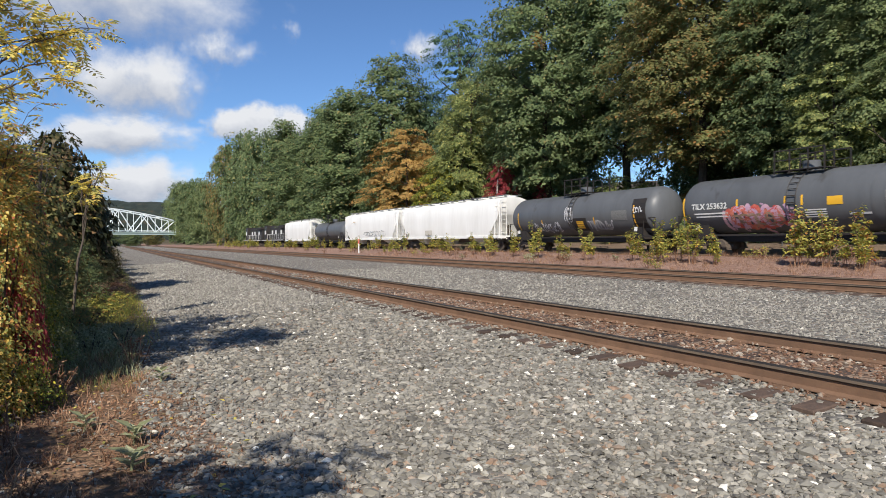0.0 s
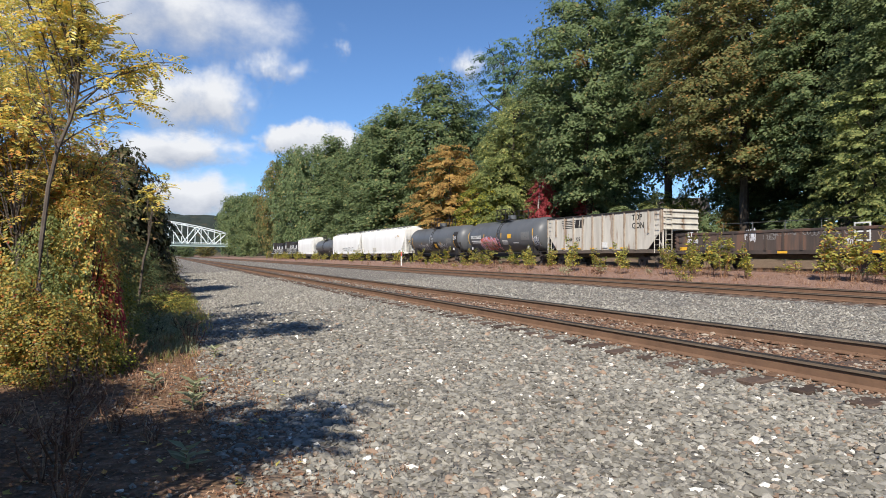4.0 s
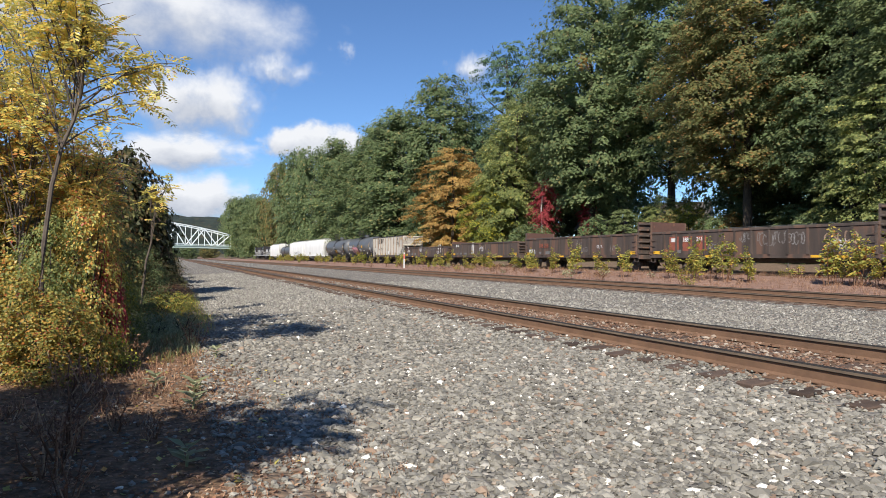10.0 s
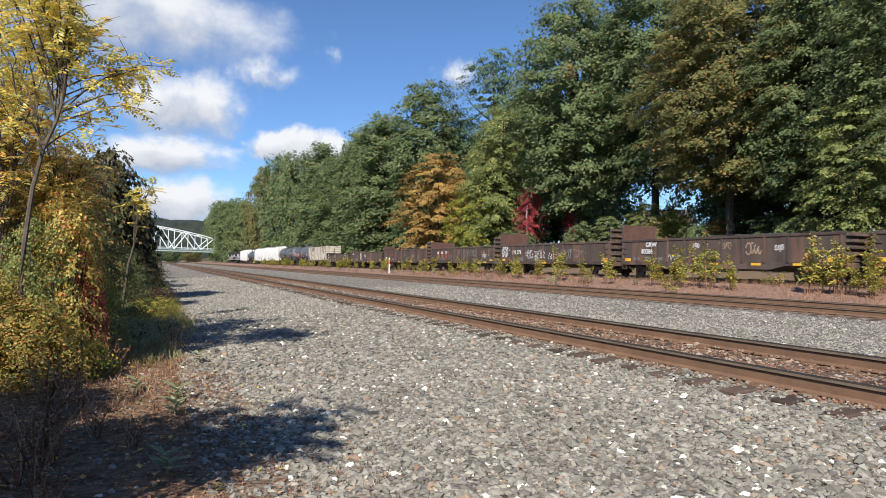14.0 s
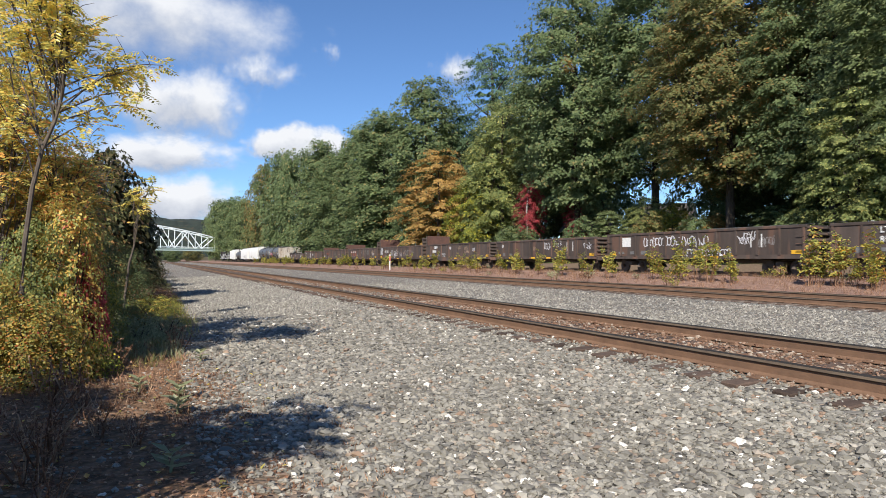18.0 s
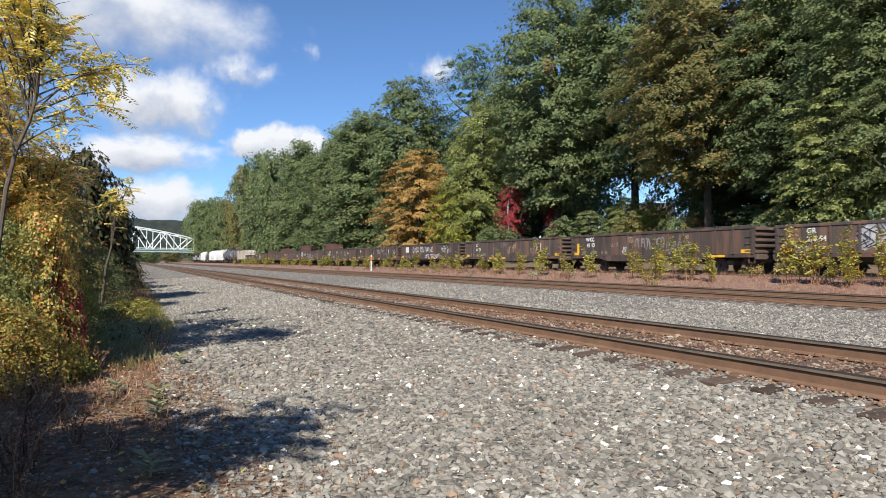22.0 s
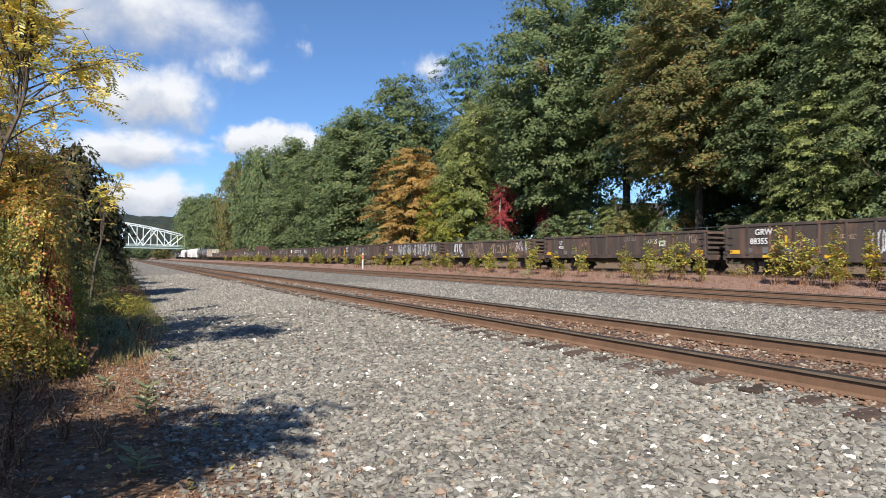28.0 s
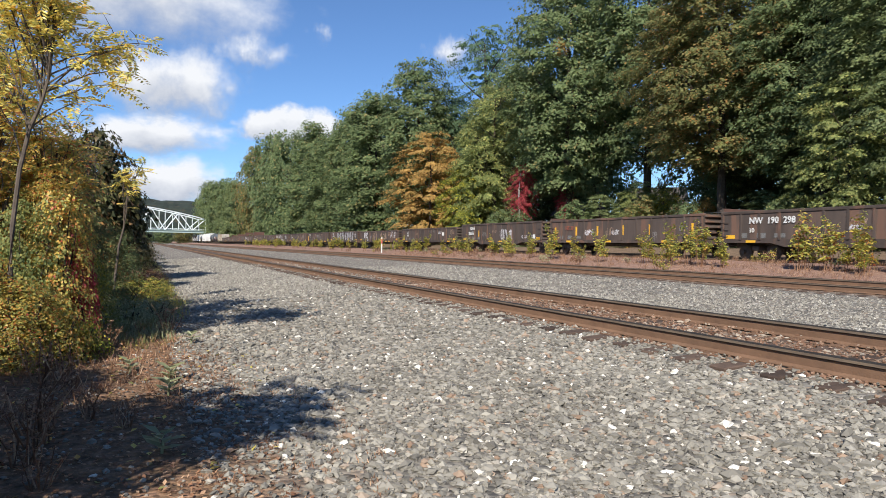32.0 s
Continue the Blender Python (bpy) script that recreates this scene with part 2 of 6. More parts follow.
def ground_material():
    m = bpy.data.materials.new("ground_cover")
    m.use_nodes = True
    nd, ln = m.node_tree.nodes, m.node_tree.links
    bs = nd["Principled BSDF"]
    bs.inputs["Roughness"].default_value, bs.inputs["Specular IOR Level"].default_value = 0.95, 0.15
    tc = nd.new("ShaderNodeTexCoord")
    sep = nd.new("ShaderNodeSeparateXYZ")
    ln.new(tc.outputs["Object"], sep.inputs[0])

    def noise_at(scale, detail, rough=0.6):
        n = nd.new("ShaderNodeTexNoise")
        n.inputs["Scale"].default_value, n.inputs["Detail"].default_value, n.inputs["Roughness"].default_value = scale, detail, rough
        ln.new(tc.outputs["Object"], n.inputs["Vector"])
        return n.outputs["Fac"]

    def ramp(src, stops):
        r = nd.new("ShaderNodeValToRGB")
        e = r.color_ramp.elements
        while len(e) < len(stops):
            e.new(0.5)
        for i, (at, c) in enumerate(stops):
            e[i].position, e[i].color = at, (*c, 1)
        ln.new(src, r.inputs[0])
        return r.outputs[0]

    def mix(fac, a, b):
        k = nd.new("ShaderNodeMix")
        k.data_type = "RGBA"
        ln.new(fac, k.inputs[0])
        ln.new(a, k.inputs["A"])
        ln.new(b, k.inputs["B"])
        return k.outputs["Result"]

    def edge(at, width, wobble):
        """0 below x = at, 1 above it, along a wavering line."""
        a = nd.new("ShaderNodeMath")
        a.operation = "MULTIPLY_ADD"
        ln.new(wave, a.inputs[0])
        a.inputs[1].default_value = wobble
        ln.new(sep.outputs[0], a.inputs[2])
        r = nd.new("ShaderNodeMapRange")
        r.inputs["From Min"].default_value, r.inputs["From Max"].default_value = at - width + wobble / 2, at + width + wobble / 2
        ln.new(a.outputs[0], r.inputs["Value"])
        return r.outputs[0]

    wave = noise_at(1.3, 6)
    vor = nd.new("ShaderNodeTexVoronoi")
    vor.inputs["Scale"].default_value = 17
    ln.new(tc.outputs["Object"], vor.inputs["Vector"])
    sepc = nd.new("ShaderNodeSeparateColor")
    ln.new(vor.outputs["Color"], sepc.inputs[0])
    # ballast under the loose stones, coloured darker so their gaps look shaded
    stone = ramp(sepc.outputs[0], [(0, (0.075, 0.07, 0.063)), (0.35, (0.15, 0.141, 0.127)), (0.7, (0.235, 0.22, 0.196)), (0.9, (0.26, 0.20, 0.15)), (0.975, (0.55, 0.53, 0.48))])
    litter = ramp(noise_at(9, 8, 0.75), [(0.3, (0.055, 0.04, 0.026)), (0.5, (0.18, 0.115, 0.072)), (0.68, (0.36, 0.215, 0.14))])
    red = ramp(noise_at(5, 8, 0.75), [(0.3, (0.14, 0.09, 0.067)), (0.5, (0.27, 0.165, 0.128)), (0.7, (0.36, 0.26, 0.195))])
    cinder = ramp(noise_at(7, 8, 0.7), [(0.3, (0.10, 0.073, 0.053)), (0.7, (0.24, 0.172, 0.125))])
    grass = ramp(noise_at(6, 8, 0.7), [(0.3, (0.045, 0.04, 0.02)), (0.55, (0.10, 0.08, 0.04)), (0.75, (0.18, 0.135, 0.07))])
    rusty = ramp(sepc.outputs[1], [(0, (0.09, 0.058, 0.04)), (0.6, (0.18, 0.12, 0.085)), (1, (0.28, 0.23, 0.18))])
    bed = mix(edge(6.15, 0.25, 0.5), stone, rusty)
    bed = mix(edge(7.9, 0.25, 0.5), bed, stone)
    bed = mix(edge(17.8, 0.25, 0.5), bed, rusty)
    bed = mix(edge(20.1, 0.25, 0.5), bed, stone)
    col = mix(edge(0.95, 0.5, 1.7), litter, bed)
    col = mix(edge(21.6, 0.25, 0.9), col, red)
    col = mix(edge(28.9, 0.4, 1.5), col, cinder)
    col = mix(edge(39.0, 0.4, 1.5), col, grass)
    col = mix(edge(-4.0, 0.6, 1.5), grass, col)
    ln.new(col, bs.inputs["Base Color"])
    bp = nd.new("ShaderNodeBump")
    bp.inputs["Strength"].default_value, bp.inputs["Distance"].default_value = 0.9, 0.03
    ln.new(vor.outputs["Distance"], bp.inputs["Height"])
    bp.invert = True
    ln.new(bp.outputs[0], bs.inputs["Normal"])
    return m


ground = part("ground", soup("ground", gv, gf), ground_material())
tagged(ground, "grey railway ballast with weedy brown verges either side", "ground", kind="structure")

# ---- ballast stones that lie singly ----
STONE = leaf_material("crushed_stone", [(0.0, (0.125, 0.116, 0.1)), (0.3, (0.19, 0.178, 0.152)), (0.65, (0.255, 0.239, 0.205)), (0.9, (0.325, 0.304, 0.262)), (0.94, (0.29, 0.205, 0.145)), (0.965, (0.22, 0.15, 0.105)), (0.98, (0.36, 0.33, 0.28)), (0.99, (0.74, 0.71, 0.64))], through=0.0, patchy=0.08)


EVEN_STONE = leaf_material("even_grey_stone", [(0.0, (0.14, 0.13, 0.112)), (0.5, (0.225, 0.21, 0.18)), (0.95, (0.31, 0.29, 0.25)), (1.0, (0.45, 0.43, 0.38))], through=0.0, patchy=0.08)
RUST_STONE = leaf_material("rust_stained_stone", [(0.0, (0.12, 0.065, 0.042)), (0.4, (0.20, 0.115, 0.075)), (0.75, (0.25, 0.165, 0.115)), (0.92, (0.30, 0.25, 0.20)), (1.0, (0.38, 0.34, 0.29))], through=0.0, patchy=0.15)


def stones(name, label, zones, rng, mat=STONE, simple=False):
    """Broken stones strewn over zones of (x0, x1, y0, y1, number per square metre, half size, height over the ground)."""
    allv, allf, base = [], [], 0
    # a rough lump: two rings of five corners under a blunt, off-centre tip, open below
    sv = np.array([(math.cos(k * math.tau / 5 + o) * w, math.sin(k * math.tau / 5 + o) * w, z) for z, w, o in ((-0.7, 0.9, 0.0), (0.3, 0.86, 0.5)) for k in range(5)] + [(0.1, 0.05, 0.85)])
    sf = np.array([f for k in range(5) for f in ((k, (k + 1) % 5, 5 + (k + 1) % 5), (k, 5 + (k + 1) % 5, 5 + k), (5 + k, 5 + (k + 1) % 5, 10))])
    if simple:      # far off: one ring under the tip
        sv, sf = sv[[0, 1, 2, 3, 4, 10]], np.array([(k, (k + 1) % 5, 5) for k in range(5)])
    for x0, x1, y0, y1, per, size, *lift in zones:
        n = int((x1 - x0) * (y1 - y0) * per)
        px, py = rng.uniform(x0, x1, n), rng.uniform(y0, y1, n)
        keep = px * px + py * py > 13.5       # none under the viewer's feet
        px, py, n = px[keep], py[keep], int(keep.sum())
        pz = np.array([ground_z(a, b) for a, b in zip(px, py)])
        s = size * rng.lognormal(0, 0.3, n)
        v = sv[None] * (1 + rng.uniform(-0.34, 0.34, (n, len(sv), 3)))
        v = v * (np.array([1.15, 0.88, 0.74]) * rng.uniform(0.75, 1.25, (n, 1, 3)))
        a, b = rng.uniform(0, math.tau, n), rng.normal(0, 0.34, n)
        ca, sa, cb, sb = np.cos(a), np.sin(a), np.cos(b), np.sin(b)
        x, y, z = v[..., 0], v[..., 1], v[..., 2]
        y, z = y * cb[:, None] - z * sb[:, None], y * sb[:, None] + z * cb[:, None]
        x, y = x * ca[:, None] - y * sa[:, None], x * sa[:, None] + y * ca[:, None]
        w = np.stack([x, y, z], -1) * s[:, None, None] + np.stack([px, py, pz + s * 0.22 + (lift[0] if lift else 0.0)], -1)[:, None]
        allv.append(w.reshape(-1, 3))
        allf.append((sf[None] + (np.arange(n) * len(sv))[:, None, None]).reshape(-1, 3) + base)
        base += n * len(sv)
    return tagged(part(name, soup(name, np.concatenate(allv), np.concatenate(allf)), mat), label, "ballast", kind="stuff")


rng = np.random.default_rng(5)
stones("ballast_stones", "grey crushed stone with scattered white and tan pieces", [
    (1.0, 5.6, 2.7, 9.0, 620, 0.0262), (1.0, 5.6, 9.0, 15.0, 310, 0.031), (1.0, 5.6, 15, 18, 200, 0.035), (0.4, 1.0, 2.7, 16.0, 300, 0.0215),
    (-0.9, 0.4, 2.5, 10.4, 46, 0.018), (3.6, 5.6, 0.3, 2.7, 560, 0.0255)], rng)
stones("far_ballast_stones", "even grey crushed stone between the tracks", [(1.0, 5.6, 18.0, 32.0, 125, 0.038), (0.8, 5.8, 32.0, 60.0, 34, 0.05), (8.5, 17.3, 6.0, 16.0, 85, 0.033), (8.5, 17.3, 16, 41, 32, 0.043)], rng, EVEN_STONE, True)
stones("rusty_ballast_stones", "rust-stained crushed stone between the rails", [(6.33, 7.7, 0.0, 18.5, 210, 0.02), (6.33, 7.7, 0.0, 18.5, 22, 0.02, 0.02), (6.33, 7.7, 18.5, 46, 55, 0.029), (6.06, 6.22, 0.0, 22.0, 240, 0.02, 0.012), (7.66, 7.8, 0.0, 20.0, 120, 0.02, 0.03)], rng, RUST_STONE)
stones("shoulder_stones", "grey crushed stone at the tie ends", [(5.6, 6.18, 0.0, 20.5, 270, 0.0235), (5.65, 6.18, 0.0, 20.5, 20, 0.016, 0.03), (7.86, 8.6, 0, 20.5, 230, 0.0245), (5.6, 8.6, 20.5, 41, 36, 0.03)], rng)

# ---- the railway tracks ----
RUST = material("rusty_steel", (0.205, 0.122, 0.078), 0.9, 0.0, (0.145, 0.088, 0.058), 3.0, 0.3, 60, spec=0.2)
HEAD = material("greasy_top_shaded_underside", (0.035, 0.03, 0.026), 0.6, 0.0, (0.022, 0.019, 0.017), 2.0)
HEAD_SIDE = material("worn_rail_side", (0.21, 0.16, 0.115), 0.6, 0.0, (0.14, 0.105, 0.08), 2.0)
TIE = material("weathered_tie_wood", (0.10, 0.068, 0.052), 0.95, 0.0, (0.06, 0.042, 0.034), 7.0, 0.6, 40, random_ob=0.35)
RAIL_PROFILE = [(-0.07, -0.18), (0.07, -0.18), (0.07, -0.17), (0.012, -0.15), (0.009, -0.05), (0.034, -0.036), (0.036, -0.008), (0.028, 0.0), (-0.028, 0.0), (-0.036, -0.008), (-0.034, -0.036), (-0.009, -0.05), (-0.012, -0.15), (-0.07, -0.17)]


def railway_track(name, x, z, tilt, y0, y1, ty0, count, label, plates=True):
    """A track: two rails, wooden ties with rusty tie plates, laid along y."""
    root = tagged(new(name), label, "railway track", kind="structure")
    root.matrix_basis = pose(x, 0, z, 0, -tilt, 0)
    bm = prism(RAIL_PROFILE, y0, y1)
    bm.normal_update()
    rail = part("rail", bm, RUST, None)
    rail.data.materials.append(HEAD)
    rail.data.materials.append(HEAD_SIDE)
    # dark top, lighter sides; the dark underside has its shade put into the colour
    for p in rail.data.polygons:
        if abs(p.normal.y) < 0.5 and p.center.z > -0.045:
            p.material_index = 1 if p.center.z > -0.01 or p.center.z < -0.04 else 2
    rail.parent, rail.matrix_basis = root, pose(-0.7525, 0, 0)
    far = new("rail", rail.data)
    far.parent, far.matrix_basis = root, pose(0.7525, 0, 0)
    tie_mesh = part("tie", boxes(((0, 0, -0.28), (2.6, 0.23, 0.18)), bevel=0.012), TIE)
    plate_mesh = part("tie_plate", boxes(((0, 0, -0.184), (0.36, 0.19, 0.014)), ((-0.1, 0.06, -0.172), (0.03, 0.03, 0.02)), ((0.1, -0.06, -0.172), (0.03, 0.03, 0.02)), ((-0.1, -0.07, -0.172), (0.03, 0.03, 0.02)), bevel=0.003), RUST)
    r = random.Random(name)
    for k in range(count):
        m = pose(r.uniform(-0.05, 0.05), ty0 + k * 0.584 + r.uniform(-0.015, 0.015), r.uniform(-0.008, 0.004), 0, 0, r.uniform(-0.8, 0.8))
        t = tie_mesh if k == 0 else new("tie", tie_mesh.data)
        t.parent, t.matrix_basis = root, m
        if plates and k < 110:
            for side in (-0.7525, 0.7525):
                q = new("tie_plate", plate_mesh.data)
                q.parent, q.matrix_basis = root, m @ pose(side, 0, 0)
    bpy.data.objects.remove(plate_mesh)
    rest = bmesh.new()
    for k in range(count, int((y1 - ty0) / 0.584), 1):
        if ty0 + k * 0.584 < 290:
            box(rest, (0, ty0 + k * 0.584, -0.28), (2.6, 0.23, 0.18))
    tagged(part("distant_ties", rest, TIE, root), kind="stuff")
    return root




railway_track("track_1", 7.012, 0.0475, 3.61, -40, 700, -3.43, 150, "main track with rust-brown rails on weathered wooden ties")
railway_track("track_2", 18.87, 0.120, 3.42, -40, 700, 0.0, 120, "second track with rust-brown rails on grey ballast")
railway_track("track_3", 31.86, 0.50, 0.0, -80, 700, 5.0, 100, "siding track half hidden in weeds under the train", plates=False)

# ---- the train ----
BROWN = material("brown_black_car_paint", (0.094, 0.071, 0.060), 0.72, 0.0, (0.050, 0.040, 0.035), 1.1, 0.25, 25, random_ob=0.15, spots=(0.135, 0.080, 0.058), spot_scale=1.3, spot_at=0.53, streak=True)
RUSTY_INSIDE = material("rusty_inside_steel", (0.12, 0.062, 0.05), 0.9, 0.0, (0.075, 0.045, 0.038), 2.0, spots=(0.17, 0.085, 0.06), spot_scale=2)
WHITE = material("white_hopper_paint", (0.79, 0.785, 0.76), 0.5, 0.0, (0.69, 0.68, 0.65), 0.8, streak=True, spots=(0.60, 0.56, 0.50), spot_scale=1.4, spot_at=0.66)
CREAM = material("weathered_cream_paint", (0.56, 0.53, 0.47), 0.7, 0.0, (0.40, 0.37, 0.32), 1.8, streak=True, spots=(0.25, 0.17, 0.12), spot_scale=2.2, spot_at=0.58)
POST = material("rusty_cream_post", (0.34, 0.29, 0.235), 0.8, 0.0, (0.20, 0.15, 0.11), 3.0)
GREY = material("grey_tank_paint", (0.105, 0.11, 0.118), 0.42, 0.0, (0.082, 0.086, 0.092), 0.9, streak=True, spots=(0.07, 0.07, 0.07), spot_scale=1.2, spot_at=0.62)
BLACK = material("black_car_steel", (0.022, 0.021, 0.021), 0.6, 0.0, (0.035, 0.028, 0.024), 2.0)
UNDER = material("dusty_undercarriage", (0.085, 0.07, 0.058), 0.85, 0.0, (0.13, 0.10, 0.08), 4.0)
DATA = material("faded_data_block", (0.19, 0.19, 0.185), 0.7, 0.0, (0.09, 0.09, 0.09), 14.0)
YELLOW = material("yellow_reflector", (0.75, 0.42, 0.03), 0.45, 0.0, (0.65, 0.36, 0.04), 3.0)
LETTER = material("white_lettering", (0.72, 0.72, 0.70), 0.6, 0.0, (0.55, 0.55, 0.53), 6.0)
SPRAY_WHITE = material("white_spray_paint", (0.70, 0.70, 0.72), 0.6, 0.0, (0.45, 0.45, 0.47), 3.0)
SILVER = material("silver_spray_paint", (0.52, 0.52, 0.53), 0.55, 0.0, (0.24, 0.24, 0.25), 3.5)
GHOST = material("faded_pale_paint", (0.26, 0.25, 0.245), 0.7, 0.0, (0.12, 0.10, 0.09), 3.0)
SPRAY_RED = material("red_spray_paint", (0.50, 0.05, 0.05), 0.5, 0.0, (0.62, 0.24, 0.16), 2.5)
SPRAY_PINK = material("pink_spray_paint", (0.62, 0.38, 0.38), 0.5, 0.0, (0.45, 0.30, 0.50), 2.0)
SPRAY_TAN = material("tan_spray_paint", (0.42, 0.30, 0.20), 0.6, 0.0, (0.20, 0.13, 0.10), 2.0)
ORANGE_RUST = material("orange_primer", (0.30, 0.09, 0.055), 0.7, 0.0, (0.20, 0.07, 0.05), 3.0)
NEAR = -1.52      # a car's side toward the viewer


def lettering(text, size, y, z, parent, mat=None, x=NEAR - 0.012, name="lettering"):
    """Letters from the built-in font, flat on the near side. y is the left end seen from the viewer."""
    cu = bpy.data.curves.new(name, "FONT")
    cu.body, cu.size, cu.extrude, cu.resolution_u, cu.offset = text, size, 0.002, 2, size * 0.022
    tmp = bpy.data.objects.new(name, cu)
    me = bpy.data.meshes.new_from_object(tmp)
    bpy.data.objects.remove(tmp)
    ob = part(name, me, mat or LETTER, parent)
    ob.matrix_basis = Matrix(((0, 0, -1, x), (-1, 0, 0, y), (0, 1, 0, z), (0, 0, 0, 1)))
    return ob


def patch(name, y, z, w, h, mat, parent, label="", x=NEAR - 0.008):
    """A thin plate or painted panel on the near side, centred on y and z."""
    return part(name, boxes(((x, y, z), (0.008, w, h))), mat, parent, label)


def scrawl(y, z, w, h, mat, parent, seed, label="", strokes=9, thick=0.05, x=NEAR - 0.014):
    """Sprayed arcs, loops and ticks that form no letters, filling w by h."""
    r = random.Random(seed)
    bm = bmesh.new()
    for k in range(strokes):
        cy, cz = y + w / 2 - (k + 0.5) * w / strokes, z + r.uniform(-0.08, 0.08) * h
        ry, rz = w / strokes * r.uniform(0.35, 0.75), h * r.uniform(0.3, 0.5)
        a0, sweep = r.uniform(0, 6.3), r.choice([3.0, 4.2, 5.6, -3.6, -5.0, 0.0])
        n = 10
        if sweep:
            pts = [(cy + math.cos(a0 + sweep * i / n) * ry, cz + math.sin(a0 + sweep * i / n) * rz) for i in range(n + 1)]
        else:
            s = r.choice([-1, 1])
            pts = [(cy + s * ry * 0.6, cz + rz), (cy, cz + rz * r.uniform(-0.2, 0.3)), (cy - s * ry * 0.5, cz - rz * 0.3), (cy - s * ry * 0.2, cz - rz * 1.1)]
        if r.random() < 0.6:
            pts.append((pts[-1][0] - ry * r.uniform(0.5, 1.1), pts[-1][1] + rz * r.uniform(-0.5, 0.5)))
        for i, ((a, b), (c, d)) in enumerate(zip(pts, pts[1:])):
            t = Vector((c - a, d - b))
            if t.length < 1e-4:
                continue
            nn = Vector((-t.y, t.x)).normalized() * thick * 0.5
            e = t.normalized() * thick * 0.25
            q = [(a + nn.x - e.x, b + nn.y - e.y), (c + nn.x + e.x, d + nn.y + e.y), (c - nn.x + e.x, d - nn.y + e.y), (a - nn.x - e.x, b - nn.y - e.y)]
            xx = x - k * 0.0005 - 0.00004 * i
            bm.faces.new([bm.verts.new((xx, yy, zz)) for yy, zz in q])
    return tagged(part("graffiti", bm, mat, parent, label), kind="stuff")


def blocks(y, z, w, h, n, mat, parent, seed, label=""):
    """Fat pale sprayed shapes side by side with thin dark outlines."""
    r = random.Random(seed)
    cw = w / n
    back, front = bmesh.new(), bmesh.new()

    def stroke(bm, pts, thick, x):
        for (a, b), (c, d) in zip(pts, pts[1:]):
            t = Vector((c - a, d - b)).normalized()
            nn, e = Vector((-t.y, t.x)) * thick / 2, t * thick * 0.3
            bm.faces.new([bm.verts.new((x, p, q)) for p, q in ((a + nn.x - e.x, b + nn.y - e.y), (c + nn.x + e.x, d + nn.y + e.y), (c - nn.x + e.x, d - nn.y + e.y), (a - nn.x - e.x, b - nn.y - e.y))])
            x -= 0.0003

    for k in range(n):
        c = y + w / 2 - (k + 0.5) * cw
        hh, ww, lean = h * r.uniform(0.78, 0.95), cw * r.uniform(0.8, 0.95), r.uniform(-0.1, 0.1)
        # a crooked zigzag or hook that forms no letter
        turns = [(r.choice([-1, 1]) * r.uniform(0.2, 0.46), 0.5 - i / 3 + r.uniform(-0.12, 0.12)) for i in range(4)]
        hook = [(math.cos(i * 1.25 + seed + k) * 0.42, math.sin(i * 1.25 + seed + k) * 0.46) for i in range(r.choice([4, 5]))]
        for line in ([turns, hook[:3]], [hook, turns[1:3]], [hook, turns])[r.randrange(3)]:
            pts = [(c - s * ww + t * lean, z + t * hh) for s, t in line]
            stroke(back, pts, 0.36, NEAR - 0.004 - 0.002 * k)
            for off in (-0.15, 0.15):
                stroke(front, [(p + off, q + off * 0.5) for p, q in pts], 0.035, NEAR - 0.03 - 0.001 * k)
    tagged(part("graffiti_outline", front, BLACK, parent, "dark outline of the graffiti"), kind="stuff")
    return tagged(part("graffiti", back, mat, parent, label), kind="stuff")


def trucks(root, ys, gauge=0.7525):
    """The wheel trucks under a car, each with its side frames, springs and wheels."""
    wheel = bmesh.new()
    m = Matrix.Rotation(radians(90), 4, "Y")
    bmesh.ops.create_cone(wheel, cap_ends=True, segments=20, radius1=0.42, radius2=0.42, depth=0.12, matrix=m)
    bmesh.ops.create_cone(wheel, cap_ends=True, segments=20, radius1=0.455, radius2=0.455, depth=0.025, matrix=Matrix.Translation((0.06, 0, 0)) @ m)
    bmesh.ops.create_cone(wheel, cap_ends=True, segments=10, radius1=0.11, radius2=0.09, depth=0.34, matrix=Matrix.Translation((-0.1, 0, 0)) @ m)
    wme = bpy.data.meshes.new("wheel")
    wheel.to_mesh(wme)
    wheel.free()
    wme.materials.append(UNDER)
    frame_bm = bmesh.new()
    for sx in (-1.0, 1.0):
        plate([(-1.3, 0.36), (-1.1, 0.62), (-0.55, 0.72), (0.55, 0.72), (1.1, 0.62), (1.3, 0.36), (1.02, 0.34), (0.85, 0.48), (0.42, 0.30), (-0.42, 0.30), (-0.85, 0.48), (-1.02, 0.34)], sx - 0.07, sx + 0.07, frame_bm)
        for dy in (-0.22, 0.0, 0.22):
            bmesh.ops.create_cone(frame_bm, cap_ends=True, segments=8, radius1=0.09, radius2=0.09, depth=0.28, matrix=Matrix.Translation((sx * 1.06, dy, 0.47)))
    box(frame_bm, (0, 0, 0.62), (2.2, 0.42, 0.26), 0.03)
    fme = bpy.data.meshes.new("truck")
    frame_bm.to_mesh(fme)
    frame_bm.free()
    fme.materials.append(UNDER)
    for y in ys:
        t = part("truck", fme, UNDER, root, at=pose(0, y, 0))
        for dy in (-0.9, 0.9):
            for s in (-1, 1):
                part("wheel", wme, UNDER, t, at=pose(s * gauge, dy, 0.43, 0, 0, 0 if s < 0 else 180))


def couplers(root, half):
    for s in (-1, 1):
        part("coupler", boxes(((0, s * (half + 0.28), 0.85), (0.16, 0.72, 0.2)), ((0.04, s * (half + 0.62), 0.85), (0.28, 0.24, 0.3)), bevel=0.03), UNDER, root)


